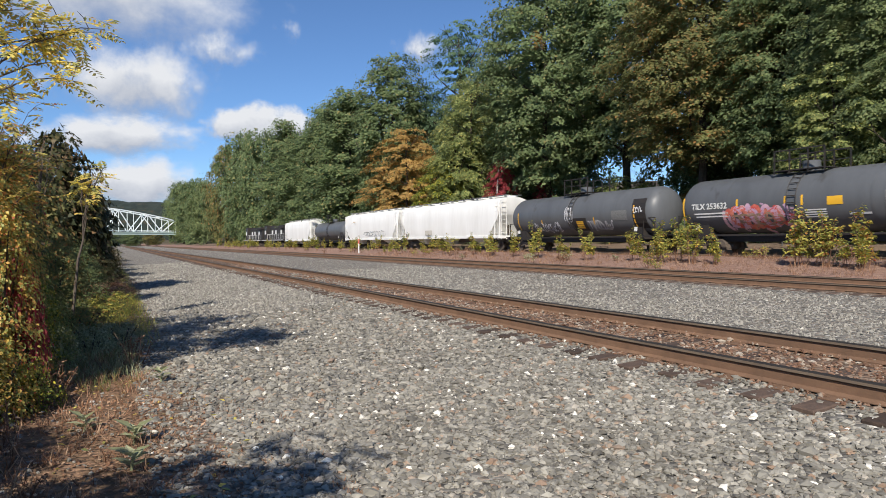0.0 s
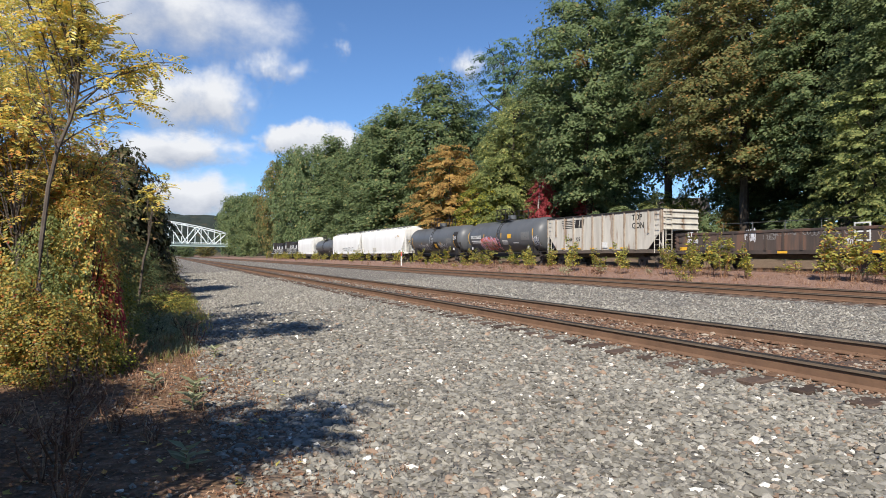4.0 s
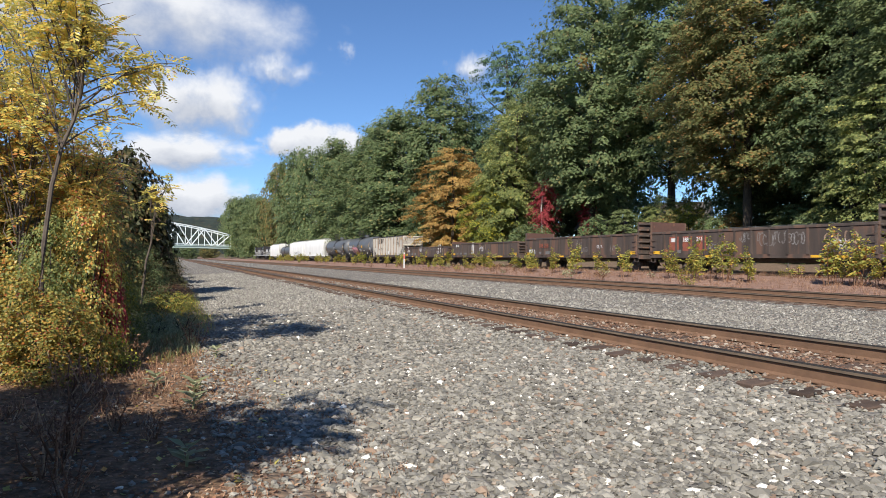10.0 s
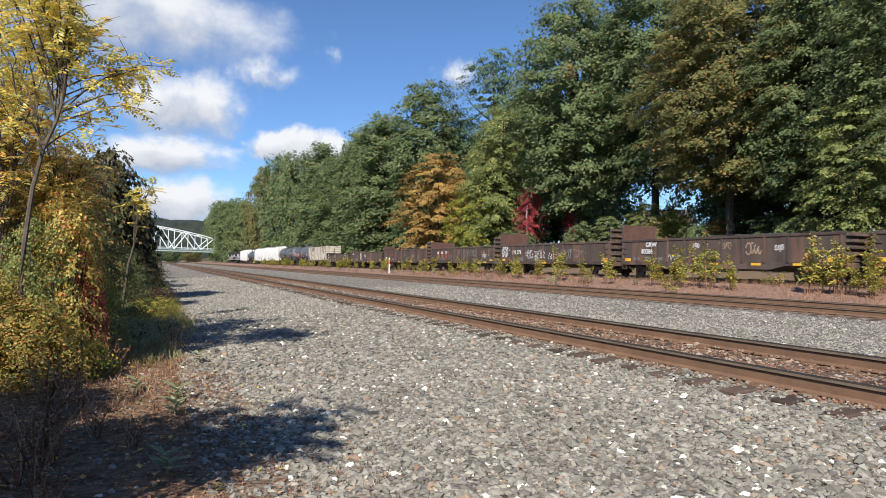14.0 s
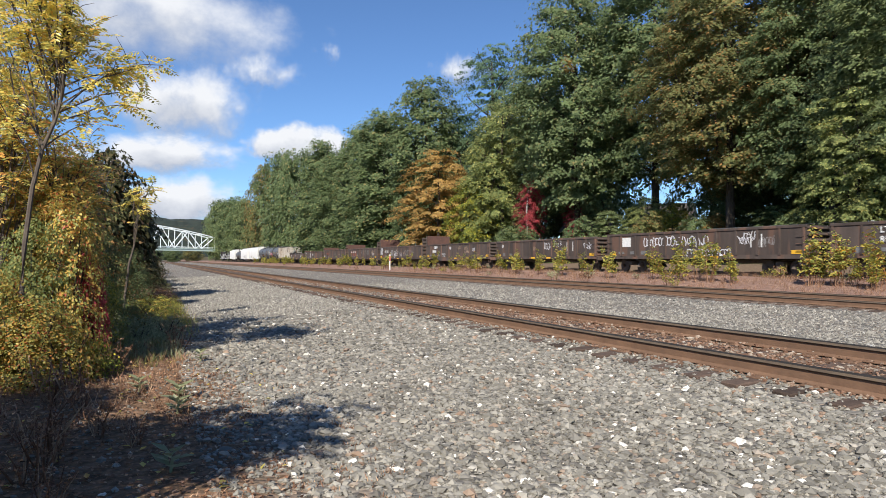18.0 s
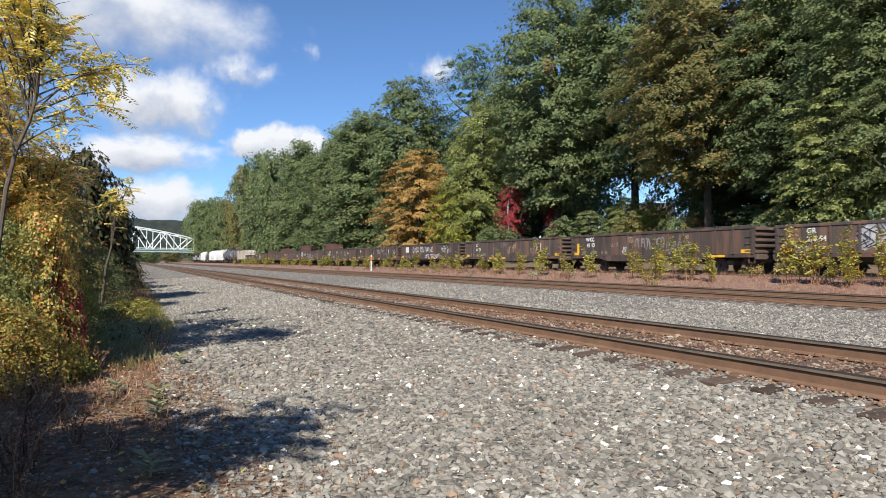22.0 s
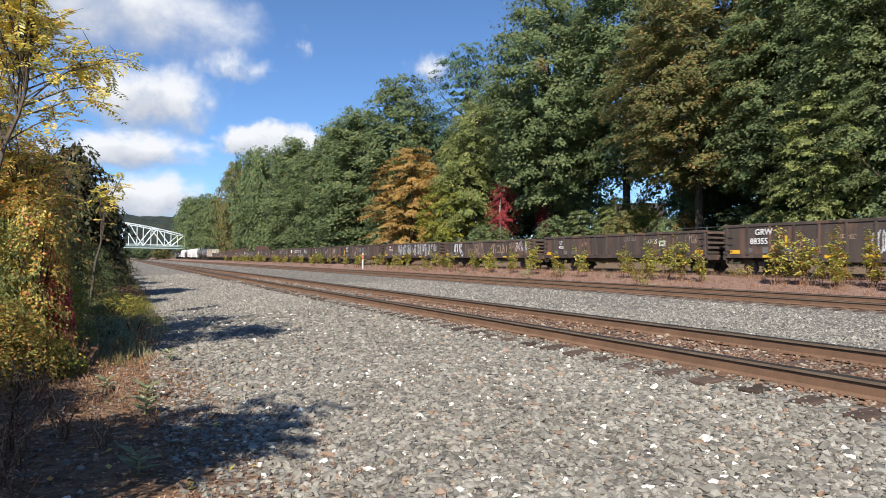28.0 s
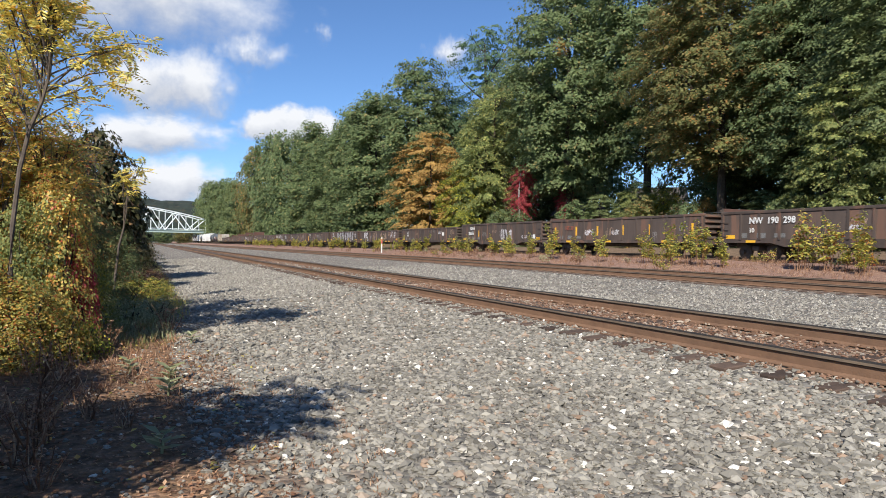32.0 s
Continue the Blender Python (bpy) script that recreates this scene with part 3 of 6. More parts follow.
def ladder(root, y, x, z0, z1, mat, width=0.42, rungs=6, across=False):
    """A side ladder: two stiles and rungs. across: it runs across the car's end."""
    bm = bmesh.new()
    w = width / 2
    for s in (-w, w):
        box(bm, (x + (s if across else 0), y + (0 if across else s), (z0 + z1) / 2), (0.035, 0.035, z1 - z0))
    for k in range(rungs):
        z = z0 + (z1 - z0) * (k + 0.5) / rungs
        box(bm, (x, y, z), (width if across else 0.03, 0.03 if across else width, 0.03))
    return part("ladder", bm, mat, root)


def gondola(label, length, top=2.95, front_up=0.0, rear_up=0.0, posts=13, fish=False):
    """An open gondola. +y is its leading end, -y the end that faces the viewer."""
    root = tagged(new("gondola_car"), label, "railcar", "gondola cars of the train")
    h = length / 2 - 0.62
    part("side_sheet", boxes(((NEAR + 0.03, 0, (1.05 + top) / 2), (0.05, 2 * h, top - 1.05))), BROWN, root)
    part("side_sheet", boxes(((1.47, 0, (1.05 + top) / 2), (0.05, 2 * h, top - 1.05))), BROWN, root)
    sill = [(-h, 1.12), (h, 1.12), (h, 0.92), (h - 3.3, 0.92), (h - 4.2, 0.72), (-h + 4.2, 0.72), (-h + 3.3, 0.92), (-h, 0.92)] if fish else [(-h, 1.12), (h, 1.12), (h, 0.9), (-h, 0.9)]
    part("side_sill", plate(sill, NEAR, NEAR + 0.1), BROWN, root)
    part("side_sill", plate(sill, 1.42, 1.52), BROWN, root)
    for s in (NEAR + 0.03, 1.49):
        part("top_rail", boxes(((s, 0, top - 0.05), (0.15, 2 * h, 0.16)), bevel=0.02), BROWN, root)
    post = None
    for k in range(posts):
        y = -h + 0.16 + (2 * h - 0.32) * k / (posts - 1)
        if post is None:
            post = plate([(-0.075, 1.1), (0.075, 1.1), (0.055, top - 0.12), (-0.055, top - 0.12)], NEAR - 0.05, NEAR + 0.04)
            post = part("side_post", post, BROWN, root, at=pose(0, y, 0))
        else:
            part("side_post", post.data, BROWN, root, at=pose(0, y, 0))
    part("floor", boxes(((0, 0, 1.1), (2.9, 2 * h - 0.05, 0.08))), RUSTY_INSIDE, root)
    part("centre_sill", boxes(((0, 0, 0.85), (0.5, 2 * h, 0.4)), *[((0, y, 0.95), (2.7, 0.16, 0.22)) for y in np.linspace(-h + 3, h - 3, 6)]), UNDER, root)
    for s, up in ((1, front_up), (-1, rear_up)):
        t = top + up
        part("end_sheet", boxes(((0, s * (h - 0.03), (1.0 + t) / 2), (3.0, 0.05, t - 1.0))), RUSTY_INSIDE if s > 0 else BROWN, root)
        for k in range(6 if up else 5):
            z = 1.2 + (t - 1.35) * k / (5 if up else 4)
            part("end_rib", boxes(((0, s * (h + 0.06), z), (3.04, 0.16, 0.13)), bevel=0.03), BROWN, root)
        if up:
            for e in (-1.46, 1.46):
                part("corner_post", boxes(((e, s * (h - 0.05), (1.0 + t) / 2), (0.1, 0.12, t - 1.0)), bevel=0.02), BROWN, root)
        part("end_sill", boxes(((0, s * (h + 0.05), 0.95), (3.0, 0.22, 0.32)), bevel=0.03), BROWN, root)
        part("step", boxes(((NEAR + 0.08, s * (h - 0.25), 0.62), (0.05, 0.42, 0.04)), ((NEAR + 0.08, s * (h - 0.44), 0.78), (0.05, 0.04, 0.34)), ((NEAR + 0.08, s * (h - 0.06), 0.78), (0.05, 0.04, 0.34))), BROWN, root)
        for k in range(3):
            part("grab_iron", boxes(((NEAR - 0.06, s * (h - 0.35), 1.3 + 0.38 * k), (0.03, 0.45, 0.03))), BROWN, root)
    trucks(root, (-h + 2.0, h - 2.0))
    couplers(root, h)
    return root


def covered_hopper(label, length=18.6):
    """A tall white covered hopper with sloping ends, roof walk and hatches."""
    root = tagged(new("covered_hopper_car"), label, "railcar", "covered hopper cars of the train")
    h = length / 2 - 0.62
    prof = [(-1.42, 1.3), (-1.52, 1.75), (-1.55, 3.05), (-1.50, 4.12), (-1.36, 4.44), (-0.7, 4.66), (0, 4.71), (0.7, 4.66), (1.36, 4.44), (1.50, 4.12), (1.55, 3.05), (1.52, 1.75), (1.42, 1.3)]
    bm = prism(prof, -h + 0.05, h - 0.05)
    for v in bm.verts:      # the ends slope in below
        if v.co.z < 3.2:
            e = (3.2 - v.co.z) * 0.92
            v.co.y += e if v.co.y < 0 else -e
    bmesh.ops.bisect_plane(bm, geom=list(bm.verts) + list(bm.edges) + list(bm.faces), plane_co=(0, 0, 3.2), plane_no=(0, 0, 1))
    smooth(part("body", bm, WHITE, root), 50)
    # the side sheet runs on past the slope as a triangular wing
    part("side_sill", boxes(((NEAR + 0.02, 0, 1.22), (0.09, 2 * h, 0.26)), ((1.5, 0, 1.22), (0.09, 2 * h, 0.26)), bevel=0.015), WHITE, root)
    for y in (-h + 4.5, 0.0, h - 4.5):
        bm = bmesh.new()
        r = bmesh.ops.create_cone(bm, cap_ends=True, segments=4, radius1=0.7, radius2=2.05, depth=0.8, matrix=Matrix.Translation((0, y, 0.95)) @ Matrix.Rotation(radians(45), 4, "Z"))
        part("hopper_outlet", bm, WHITE, root)
    for s in (-1, 1):
        part("end_frame", boxes(((NEAR + 0.06, s * (h - 0.06), 2.6), (0.1, 0.1, 2.6)), ((1.46, s * (h - 0.06), 2.6), (0.1, 0.1, 2.6)), ((0, s * (h - 0.06), 1.2), (3.0, 0.2, 0.24)), ((NEAR + 0.06, s * (h - 0.9), 2.4), (0.06, 0.08, 2.2)), ((0, s * (h - 0.8), 1.32), (2.9, 1.7, 0.04))), WHITE, root)
        ladder(root, s * (h - 0.45), NEAR - 0.03, 1.0, 4.45, WHITE, 0.5, 9)
        ladder(root, s * (h + 0.03), NEAR + 0.45, 1.0, 4.45, WHITE, 0.5, 9, across=True)
        part("slope_brace", boxes(((0, s * (h - 1.0), 2.0), (0.12, 0.12, 1.5))), UNDER, root)
    part("roof_walk", boxes(*[((sx, 0, 4.88), (0.3, 2 * h, 0.05)) for sx in (-0.62, 0.62)]), DATA, root)
    for k in range(9):
        y = -h + 0.6 + (2 * h - 1.2) * k / 8
        part("walk_bracket", boxes(((0, y, 4.78), (1.5, 0.06, 0.16))), WHITE, root)
    for k in range(6):
        part("roof_hatch", boxes(((0, -h + 2 + (2 * h - 4) * k / 5, 4.79), (0.7, 1.6, 0.16)), bevel=0.04), WHITE, root)
    part("centre_sill", boxes(((0, 0, 0.92), (0.5, 2 * h, 0.36))), UNDER, root)
    trucks(root, (-h + 1.9, h - 1.9))
    couplers(root, h)
    return root


def tank_car(label, length=17.2, radius=1.56, mat=None):
    """A tank car: long domed barrel, top platform with rails, side ladder, sills and end walks."""
    root = tagged(new("tank_car"), label, "railcar", "tank cars of the train")
    h = length / 2 - 0.62
    hb = h - 0.25
    zc = 1.18 + radius
    n = 40
    pts = [(-hb, 0.0), (-hb + 0.05, 0.45), (-hb + 0.25, 0.85), (-hb + 0.55, 1.0)]
    pts = [(y, f * radius) for y, f in ((-hb, 0.02), (-hb + 0.04, 0.35), (-hb + 0.16, 0.62), (-hb + 0.36, 0.84), (-hb + 0.6, 0.95), (-hb + 0.85, 1.0), (-1.0, 1.0), (0.0, 1.0), (1.0, 1.0), (hb - 0.85, 1.0), (hb - 0.6, 0.95), (hb - 0.36, 0.84), (hb - 0.16, 0.62), (hb - 0.04, 0.35), (hb, 0.02))]
    bm = bmesh.new()
    rings = [[bm.verts.new((math.cos(k * math.tau / n) * r, y, zc + math.sin(k * math.tau / n) * r)) for k in range(n)] for y, r in pts]
    for a, b in zip(rings, rings[1:]):
        for k in range(n):
            bm.faces.new((a[k], b[k], b[(k + 1) % n], a[(k + 1) % n]))
    bm.faces.new(rings[0])
    bm.faces.new(rings[-1][::-1])
    bmesh.ops.recalc_face_normals(bm, faces=bm.faces)
    smooth(part("barrel", bm, mat or GREY, root), 35)
    for y in (-h + 3.9, h - 3.9):
        ring = bmesh.new()
        bmesh.ops.create_cone(ring, cap_ends=False, segments=n, radius1=radius + 0.012, radius2=radius + 0.012, depth=0.10, matrix=Matrix.Translation((0, y, zc)) @ Matrix.Rotation(radians(90), 4, "X"))
        smooth(part("band", ring, mat or GREY, root))
    part("underframe", boxes(((0, 0, 0.92), (0.55, 2 * h, 0.4)), ((NEAR + 0.1, 0, 1.08), (0.06, 2 * h - 1.2, 0.10)), ((1.42, 0, 1.08), (0.06, 2 * h - 1.2, 0.10))), BLACK, root)
    for y in (-h + 2.0, h - 2.0):
        part("saddle", plate([(y - 0.5, 0.9), (y + 0.5, 0.9), (y + 0.35, 1.7), (y - 0.35, 1.7)], -1.15, 1.15), BLACK, root)
    # top platform, valve housing and rails
    zt = zc + radius
    dome = bmesh.new()
    bmesh.ops.create_cone(dome, cap_ends=True, segments=16, radius1=0.42, radius2=0.42, depth=0.55, matrix=Matrix.Translation((0, 0, zt + 0.22)))
    part("valve_housing", dome, GREY, root)
    plat = bmesh.new()
    for s in (-0.75, 0.75):
        box(plat, (s, 0, zt + 0.02), (0.6, 2.6, 0.05))
    for y in (-1.25, 1.25):
        box(plat, (0, y, zt + 0.02), (2.0, 0.3, 0.05))
    part("platform", plat, BLACK, root)
    for y in (-1.35, -0.5, 0.5, 1.35):
        for s in (-1.02, 1.02):
            part("rail_post", boxes(((s, y, zt + 0.45), (0.06, 0.06, 1.2))), BLACK, root)
    for s in (-1.02, 1.02):
        part("hand_rail", boxes(((s, 0, zt + 1.04), (0.06, 2.75, 0.06)), ((s, 0, zt + 0.55), (0.05, 2.75, 0.05))), BLACK, root)
    bm = bmesh.new()        # ladder bent round the barrel
    for k in range(11):
        a = radians(-40 + 122 * k / 10)
        x, z = -math.cos(a) * (radius + 0.07), zc + math.sin(a) * (radius + 0.07)
        box(bm, (x, 0.0, z), (0.035, 0.5, 0.035))
    for s in (-0.25, 0.25):
        tube(bm, [(-math.cos(radians(-40 + 122 * k / 14)) * (radius + 0.07), s, zc + math.sin(radians(-40 + 122 * k / 14)) * (radius + 0.07)) for k in range(15)], [0.025] * 15, 4)
    part("ladder", bm, BLACK, root)
    for s in (-1, 1):
        part("end_walk", boxes(((0, s * (h - 0.1), 1.16), (2.9, 0.75, 0.06)), ((0, s * h, 1.0), (2.9, 0.12, 0.3))), BLACK, root)
        part("end_rail", boxes(((NEAR + 0.12, s * (h - 0.35), 1.7), (0.045, 0.045, 1.1)), ((NEAR + 0.12, s * (h - 1.35), 1.7), (0.045, 0.045, 1.1)), ((NEAR + 0.12, s * (h - 0.85), 2.24), (0.045, 1.04, 0.045))), BLACK, root)
        part("end_post", boxes(((1.4, s * (h - 0.35), 1.7), (0.045, 0.045, 1.1))), BLACK, root)
        part("placard", boxes(((NEAR - 0.02, s * (h - 1.9), 1.55), (0.02, 0.27, 0.27))), LETTER, root, "white diamond warning placard", at=None)
    trucks(root, (-h + 1.9, h - 1.9))
    couplers(root, h)
    return root


def on_barrel(name, y, z, w, h, mat, root, radius=1.56, label=""):
    """A marking bent round the barrel, centred on y and z."""
    zc = 1.18 + radius
    bm = bmesh.new()
    rows = []
    for k in range(7):
        zz = z + h * (k / 6 - 0.5)
        x = -math.sqrt(max(0.01, (radius + 0.012) ** 2 - (zz - zc) ** 2))
        rows.append((bm.verts.new((x, y + w / 2, zz)), bm.verts.new((x, y - w / 2, zz))))
    for a, b in zip(rows, rows[1:]):
        bm.faces.new((a[0], a[1], b[1], b[0]))
    return part(name, bm, mat, root, label)


def wrap(ob, radius=1.56):
    """Bends a flat marking on to the barrel."""
    zc = 1.18 + radius
    m = ob.matrix_basis.copy()
    flat = min((m @ v.co).x for v in ob.data.vertices)
    for v in ob.data.vertices:
        p = m @ v.co
        p.x = -math.sqrt(max(0.01, (radius + 0.014) ** 2 - (p.z - zc) ** 2)) + (p.x - flat) * 0.6 - 0.006
        v.co = p
    ob.matrix_basis = Matrix.Identity(4)
    return ob


def ribbed_hopper(label, length=15.3, top=3.85):
    """A cream coal gondola with tall ribbed sides and open sloping ends."""
    root = tagged(new("coal_hopper_car"), label, "railcar")
    h = length / 2 - 0.62
    for x in (NEAR + 0.06, 1.46):
        part("side_sheet", plate([(-h, top), (-h, 2.4), (-h + 0.3, 2.4), (-h + 1.5, 1.25), (h - 1.5, 1.25), (h - 0.3, 2.4), (h, 2.4), (h, top)], x - 0.03, x + 0.03), CREAM, root)
    part("side_sill", boxes(((NEAR + 0.05, 0, 1.1), (0.1, 2 * h, 0.26)), ((1.47, 0, 1.1), (0.1, 2 * h, 0.26)), bevel=0.02), UNDER, root)
    part("top_rail", boxes(((NEAR + 0.05, 0, top), (0.18, 2 * h, 0.12)), bevel=0.02), BLACK, root)
    part("top_rail", boxes(((1.47, 0, top), (0.18, 2 * h, 0.12)), bevel=0.02), BLACK, root)
    for k in range(12):
        y = -h + 0.12 + (2 * h - 0.24) * k / 11
        z0 = 1.2 if abs(y) < h - 1.45 else 2.35
        part("side_post", plate([(y - 0.045, z0), (y + 0.045, z0), (y + 0.045, top - 0.05), (y - 0.045, top - 0.05)], NEAR - 0.08, NEAR + 0.04), POST, root)
    for s in (-1, 1):
        part("end_sheet", boxes(((0, s * (h - 0.04), (2.5 + top) / 2), (3.0, 0.06, top - 2.5))), CREAM, root)
        for z in (2.6, 3.0, 3.4, 3.78):
            part("end_rib", boxes(((0, s * (h + 0.03), z), (3.0, 0.12, 0.1)), bevel=0.02), CREAM, root)
        slope = bmesh.new()
        box(slope, (0, s * (h - 0.95), 1.8), (2.9, 1.75, 0.06), 0, Matrix.Rotation(radians(42) * s, 4, "X"))
        part("slope_sheet", slope, BLACK, root)
        ladder(root, s * (h - 0.5), NEAR - 0.04, 1.0, top - 0.1, CREAM, 0.5, 8)
        ladder(root, s * (h + 0.08), NEAR + 0.45, 1.0, top - 0.1, CREAM, 0.5, 8, across=True)
        part("end_sill", boxes(((0, s * h, 1.02), (3.0, 0.25, 0.3)), bevel=0.03), UNDER, root)
        part("corner_post", boxes(((NEAR + 0.07, s * (h - 0.06), 1.8), (0.1, 0.1, 1.5))), CREAM, root)
        part("brace", rod([(NEAR + 0.3, s * (h - 0.2), 1.15), (-0.8, s * (h - 1.4), 2.3)], 0.05), CREAM, root)
    part("floor", boxes(((0, 0, 1.18), (2.9, 2 * h - 5, 0.1))), RUSTY_INSIDE, root)
    part("coal_load", boxes(((0, 0, top - 0.5), (2.8, 2 * h - 0.4, 0.1))), BLACK, root)
    part("centre_sill", boxes(((0, 0, 0.88), (0.55, 2 * h, 0.4))), UNDER, root)
    trucks(root, (-h + 2.0, h - 2.0))
    couplers(root, h)
    return root


def locomotive(label, length=21.5):
    """A black road diesel with long hood, cab at the leading end, walkways and railings."""
    root = tagged(new("locomotive"), label, "locomotive")
    h = length / 2 - 0.6
    part("frame", boxes(((0, 0, 1.35), (3.05, 2 * h, 0.35)), bevel=0.03), BLACK, root)
    part("long_hood", boxes(((0, -2.2, 2.85), (1.8, 2 * h - 6.2, 2.7)), ((0, -h + 2.6, 4.0), (2.7, 3.8, 0.55)), bevel=0.08), BLACK, root)
    cab = part("cab", boxes(((0, h - 4.2, 3.0), (3.0, 2.5, 3.0)), ((0, h - 2.0, 2.4), (1.9, 2.2, 1.8)), bevel=0.1), BLACK, root)
    glass = material("cab_glass", (0.05, 0.06, 0.07), 0.1, 0.0, (0.04, 0.05, 0.06), 1.0, spec=0.6)
    for y in (h - 3.6, h - 4.8):
        part("window", boxes(((-1.5, y, 3.75), (0.03, 0.8, 0.7))), glass, cab)
    part("fuel_tank", boxes(((0, 0, 0.8), (2.6, 4.6, 0.8)), bevel=0.12), BLACK, root)
    for k in range(9):
        part("rail_post", boxes(((-1.48, -h + 0.6 + k * (2 * h - 6.5) / 8, 2.05), (0.05, 0.05, 1.05))), LETTER, root)
    part("hand_rail", boxes(((-1.48, -3.0, 2.55), (0.05, 2 * h - 6.3, 0.05))), LETTER, root)
    part("stripe", boxes(((-1.535, 0, 1.35), (0.01, 2 * h - 0.4, 0.1))), LETTER, root, "white frame stripe")
    for y in (-6.0, -1.2, 2.0, h - 4.2):
        part("marking", boxes(((-1.53 if y > 5 else -0.93, y, 3.0), (0.02, 1.3, 0.8))), LETTER, root, "white painted marking")
    trucks(root, (-h + 3.0, h - 3.0, -h + 1.9, h - 1.9))
    couplers(root, h)
    return root


TRAIN = []      # (car, its middle along the train)


def joined(car, a, b):
    """Sets a car between two couplings of the train."""
    TRAIN.append((car, (a + b) / 2))
    return car


COUPLINGS = [174.0, 152.0, 130.0, 110.8, 93.5, 73.0, 50.2, 31.6, 14.8, -0.8, -17.0, -34.1, -51.2, -68.3, -86.0, -103.7, -120.7, -138.0, -155.6, -173.2, -190.5, -208.4, -225.9, -242.3, -259.8, -277.4, -295.0]


def span(i):
    return COUPLINGS[i], COUPLINGS[i + 1]


def size(i):
    return COUPLINGS[i] - COUPLINGS[i + 1]


joined(locomotive("black diesel locomotive with white markings and railings", size(0)), *span(0))
joined(locomotive("black diesel locomotive with white lettering blocks on its hood", size(1)), *span(1))
joined(covered_hopper("white covered hopper car behind the locomotive", size(2)), *span(2))
joined(tank_car("plain grey tank car with a shorter barrel", size(3), 1.4), *span(3))
c = joined(covered_hopper("clean white covered hopper with scrawls along its sill", size(4)), *span(4))
scrawl(-2.0, 1.9, 8.0, 0.7, GREY, c, 3, "faint grey graffiti", 14, 0.05, NEAR - 0.05)
c = joined(covered_hopper("bright white covered hopper with ladders at its ends", size(5)), *span(5))
patch("panel", 3.5, 1.75, 1.6, 0.5, CREAM, c, "small grey lettered block", NEAR - 0.03)

# two tank cars
c = joined(tank_car("grey tank car with graffiti along its lower flank", size(6)), *span(6))
on_barrel("panel", -0.9, 2.0, 1.7, 0.9, BLACK, c, label="black lettering panel")
on_barrel("label_plate", -1.0, 1.95, 0.75, 0.55, YELLOW, c, label="yellow notice")
on_barrel("panel", -5.2, 2.5, 1.5, 0.65, DATA, c, label="grey data block")
wrap(scrawl(3.0, 1.85, 3.4, 0.75, SPRAY_WHITE, c, 11, "white and grey graffiti", 15, 0.053))
wrap(scrawl(-3.2, 1.9, 2.6, 0.7, SPRAY_WHITE, c, 12, "white and grey graffiti", 13, 0.045))
wrap(scrawl(0.2, 2.75, 0.9, 1.2, SPRAY_WHITE, c, 13, "white graffiti tag", 7, 0.053))
for y in (-6.6, 6.9):
    on_barrel("stripe", y, 2.4, 0.11, 1.4, YELLOW, c, label="orange reflective stripe")
for y in (3.6, -2.6):
    on_barrel("stripe", y, 2.2, 0.1, 0.5, YELLOW, c, label="orange reflective stripe")
on_barrel("end_panel", -7.05, 2.55, 1.2, 1.9, BLACK, c, label="black panel with a white tag")
wrap(scrawl(-7.0, 2.8, 0.8, 0.4, SPRAY_WHITE, c, 14, "white graffiti tag", 4, 0.06, NEAR - 0.03))
c = joined(tank_car("dark grey tank car with a red graffiti piece", size(7)), *span(7))
wrap(lettering("TILX 253632", 0.46, 6.3, 2.55, c))
for k in range(2):
    on_barrel("lettering", 5.0 - 0.1 * k, 2.3 - 0.17 * k, 2.3, 0.08, LETTER, c)
wrap(scrawl(2.0, 2.0, 4.2, 1.25, SPRAY_PINK, c, 21, "pink outline of the red graffiti", 12, 0.2, NEAR - 0.004))
wrap(scrawl(2.1, 2.0, 3.7, 1.05, SPRAY_RED, c, 22, "red graffiti piece", 9, 0.26, NEAR - 0.02))
wrap(scrawl(2.1, 1.9, 3.0, 0.6, SPRAY_TAN, c, 24, "tan fill of the graffiti", 6, 0.12, NEAR - 0.03))
on_barrel("label_plate", -2.2, 2.65, 0.75, 0.4, YELLOW, c, label="yellow notice")
for k in range(4):
    on_barrel("lettering", -1.2, 2.25 - 0.11 * k, 1.1, 0.06, LETTER, c)
on_barrel("panel", -5.2, 2.6, 1.5, 0.75, DATA, c, label="grey data block")
on_barrel("lettering", -3.3, 2.0, 1.0, 0.09, LETTER, c)
for y in (-6.55, 6.9):
    on_barrel("stripe", y, 2.6, 0.11, 1.3, YELLOW, c, label="orange reflective stripe")
for y in (0.35, -0.55, 3.2):
    on_barrel("stripe", y, 2.75, 0.12, 0.5, YELLOW, c, label="orange reflective stripe")
wrap(scrawl(-7.0, 2.1, 1.1, 0.9, SPRAY_WHITE, c, 23, "white graffiti tag", 9, 0.053))

# the ribbed cream hopper
c = joined(ribbed_hopper("weathered cream ribbed coal hopper streaked with rust", size(8), 3.92), *span(8))
for k in range(5):
    patch("logo_bar", 4.0, 3.60 - 0.14 * k, 2.0 - 0.1 * k, 0.065, BLACK, c, "black bar of the emblem", NEAR + 0.024)
for y in (2.75, 2.1):
    part("logo_block", plate([(y + 0.34, 3.0), (y - 0.20, 3.0), (y - 0.34, 3.66), (y + 0.20, 3.66)], NEAR + 0.018, NEAR + 0.028), BLACK, c, "black slanted block of the emblem")
lettering("TOP", 0.56, -4.0, 3.3, c, BLACK, NEAR + 0.022)
lettering("GON", 0.56, -4.0, 2.72, c, BLACK, NEAR + 0.022)
lettering("44    725", 0.42, 3.85, 1.95, c, BLACK, NEAR + 0.022)
patch("panel", -0.9, 1.6, 0.8, 0.4, LETTER, c, "white data block", NEAR - 0.05)
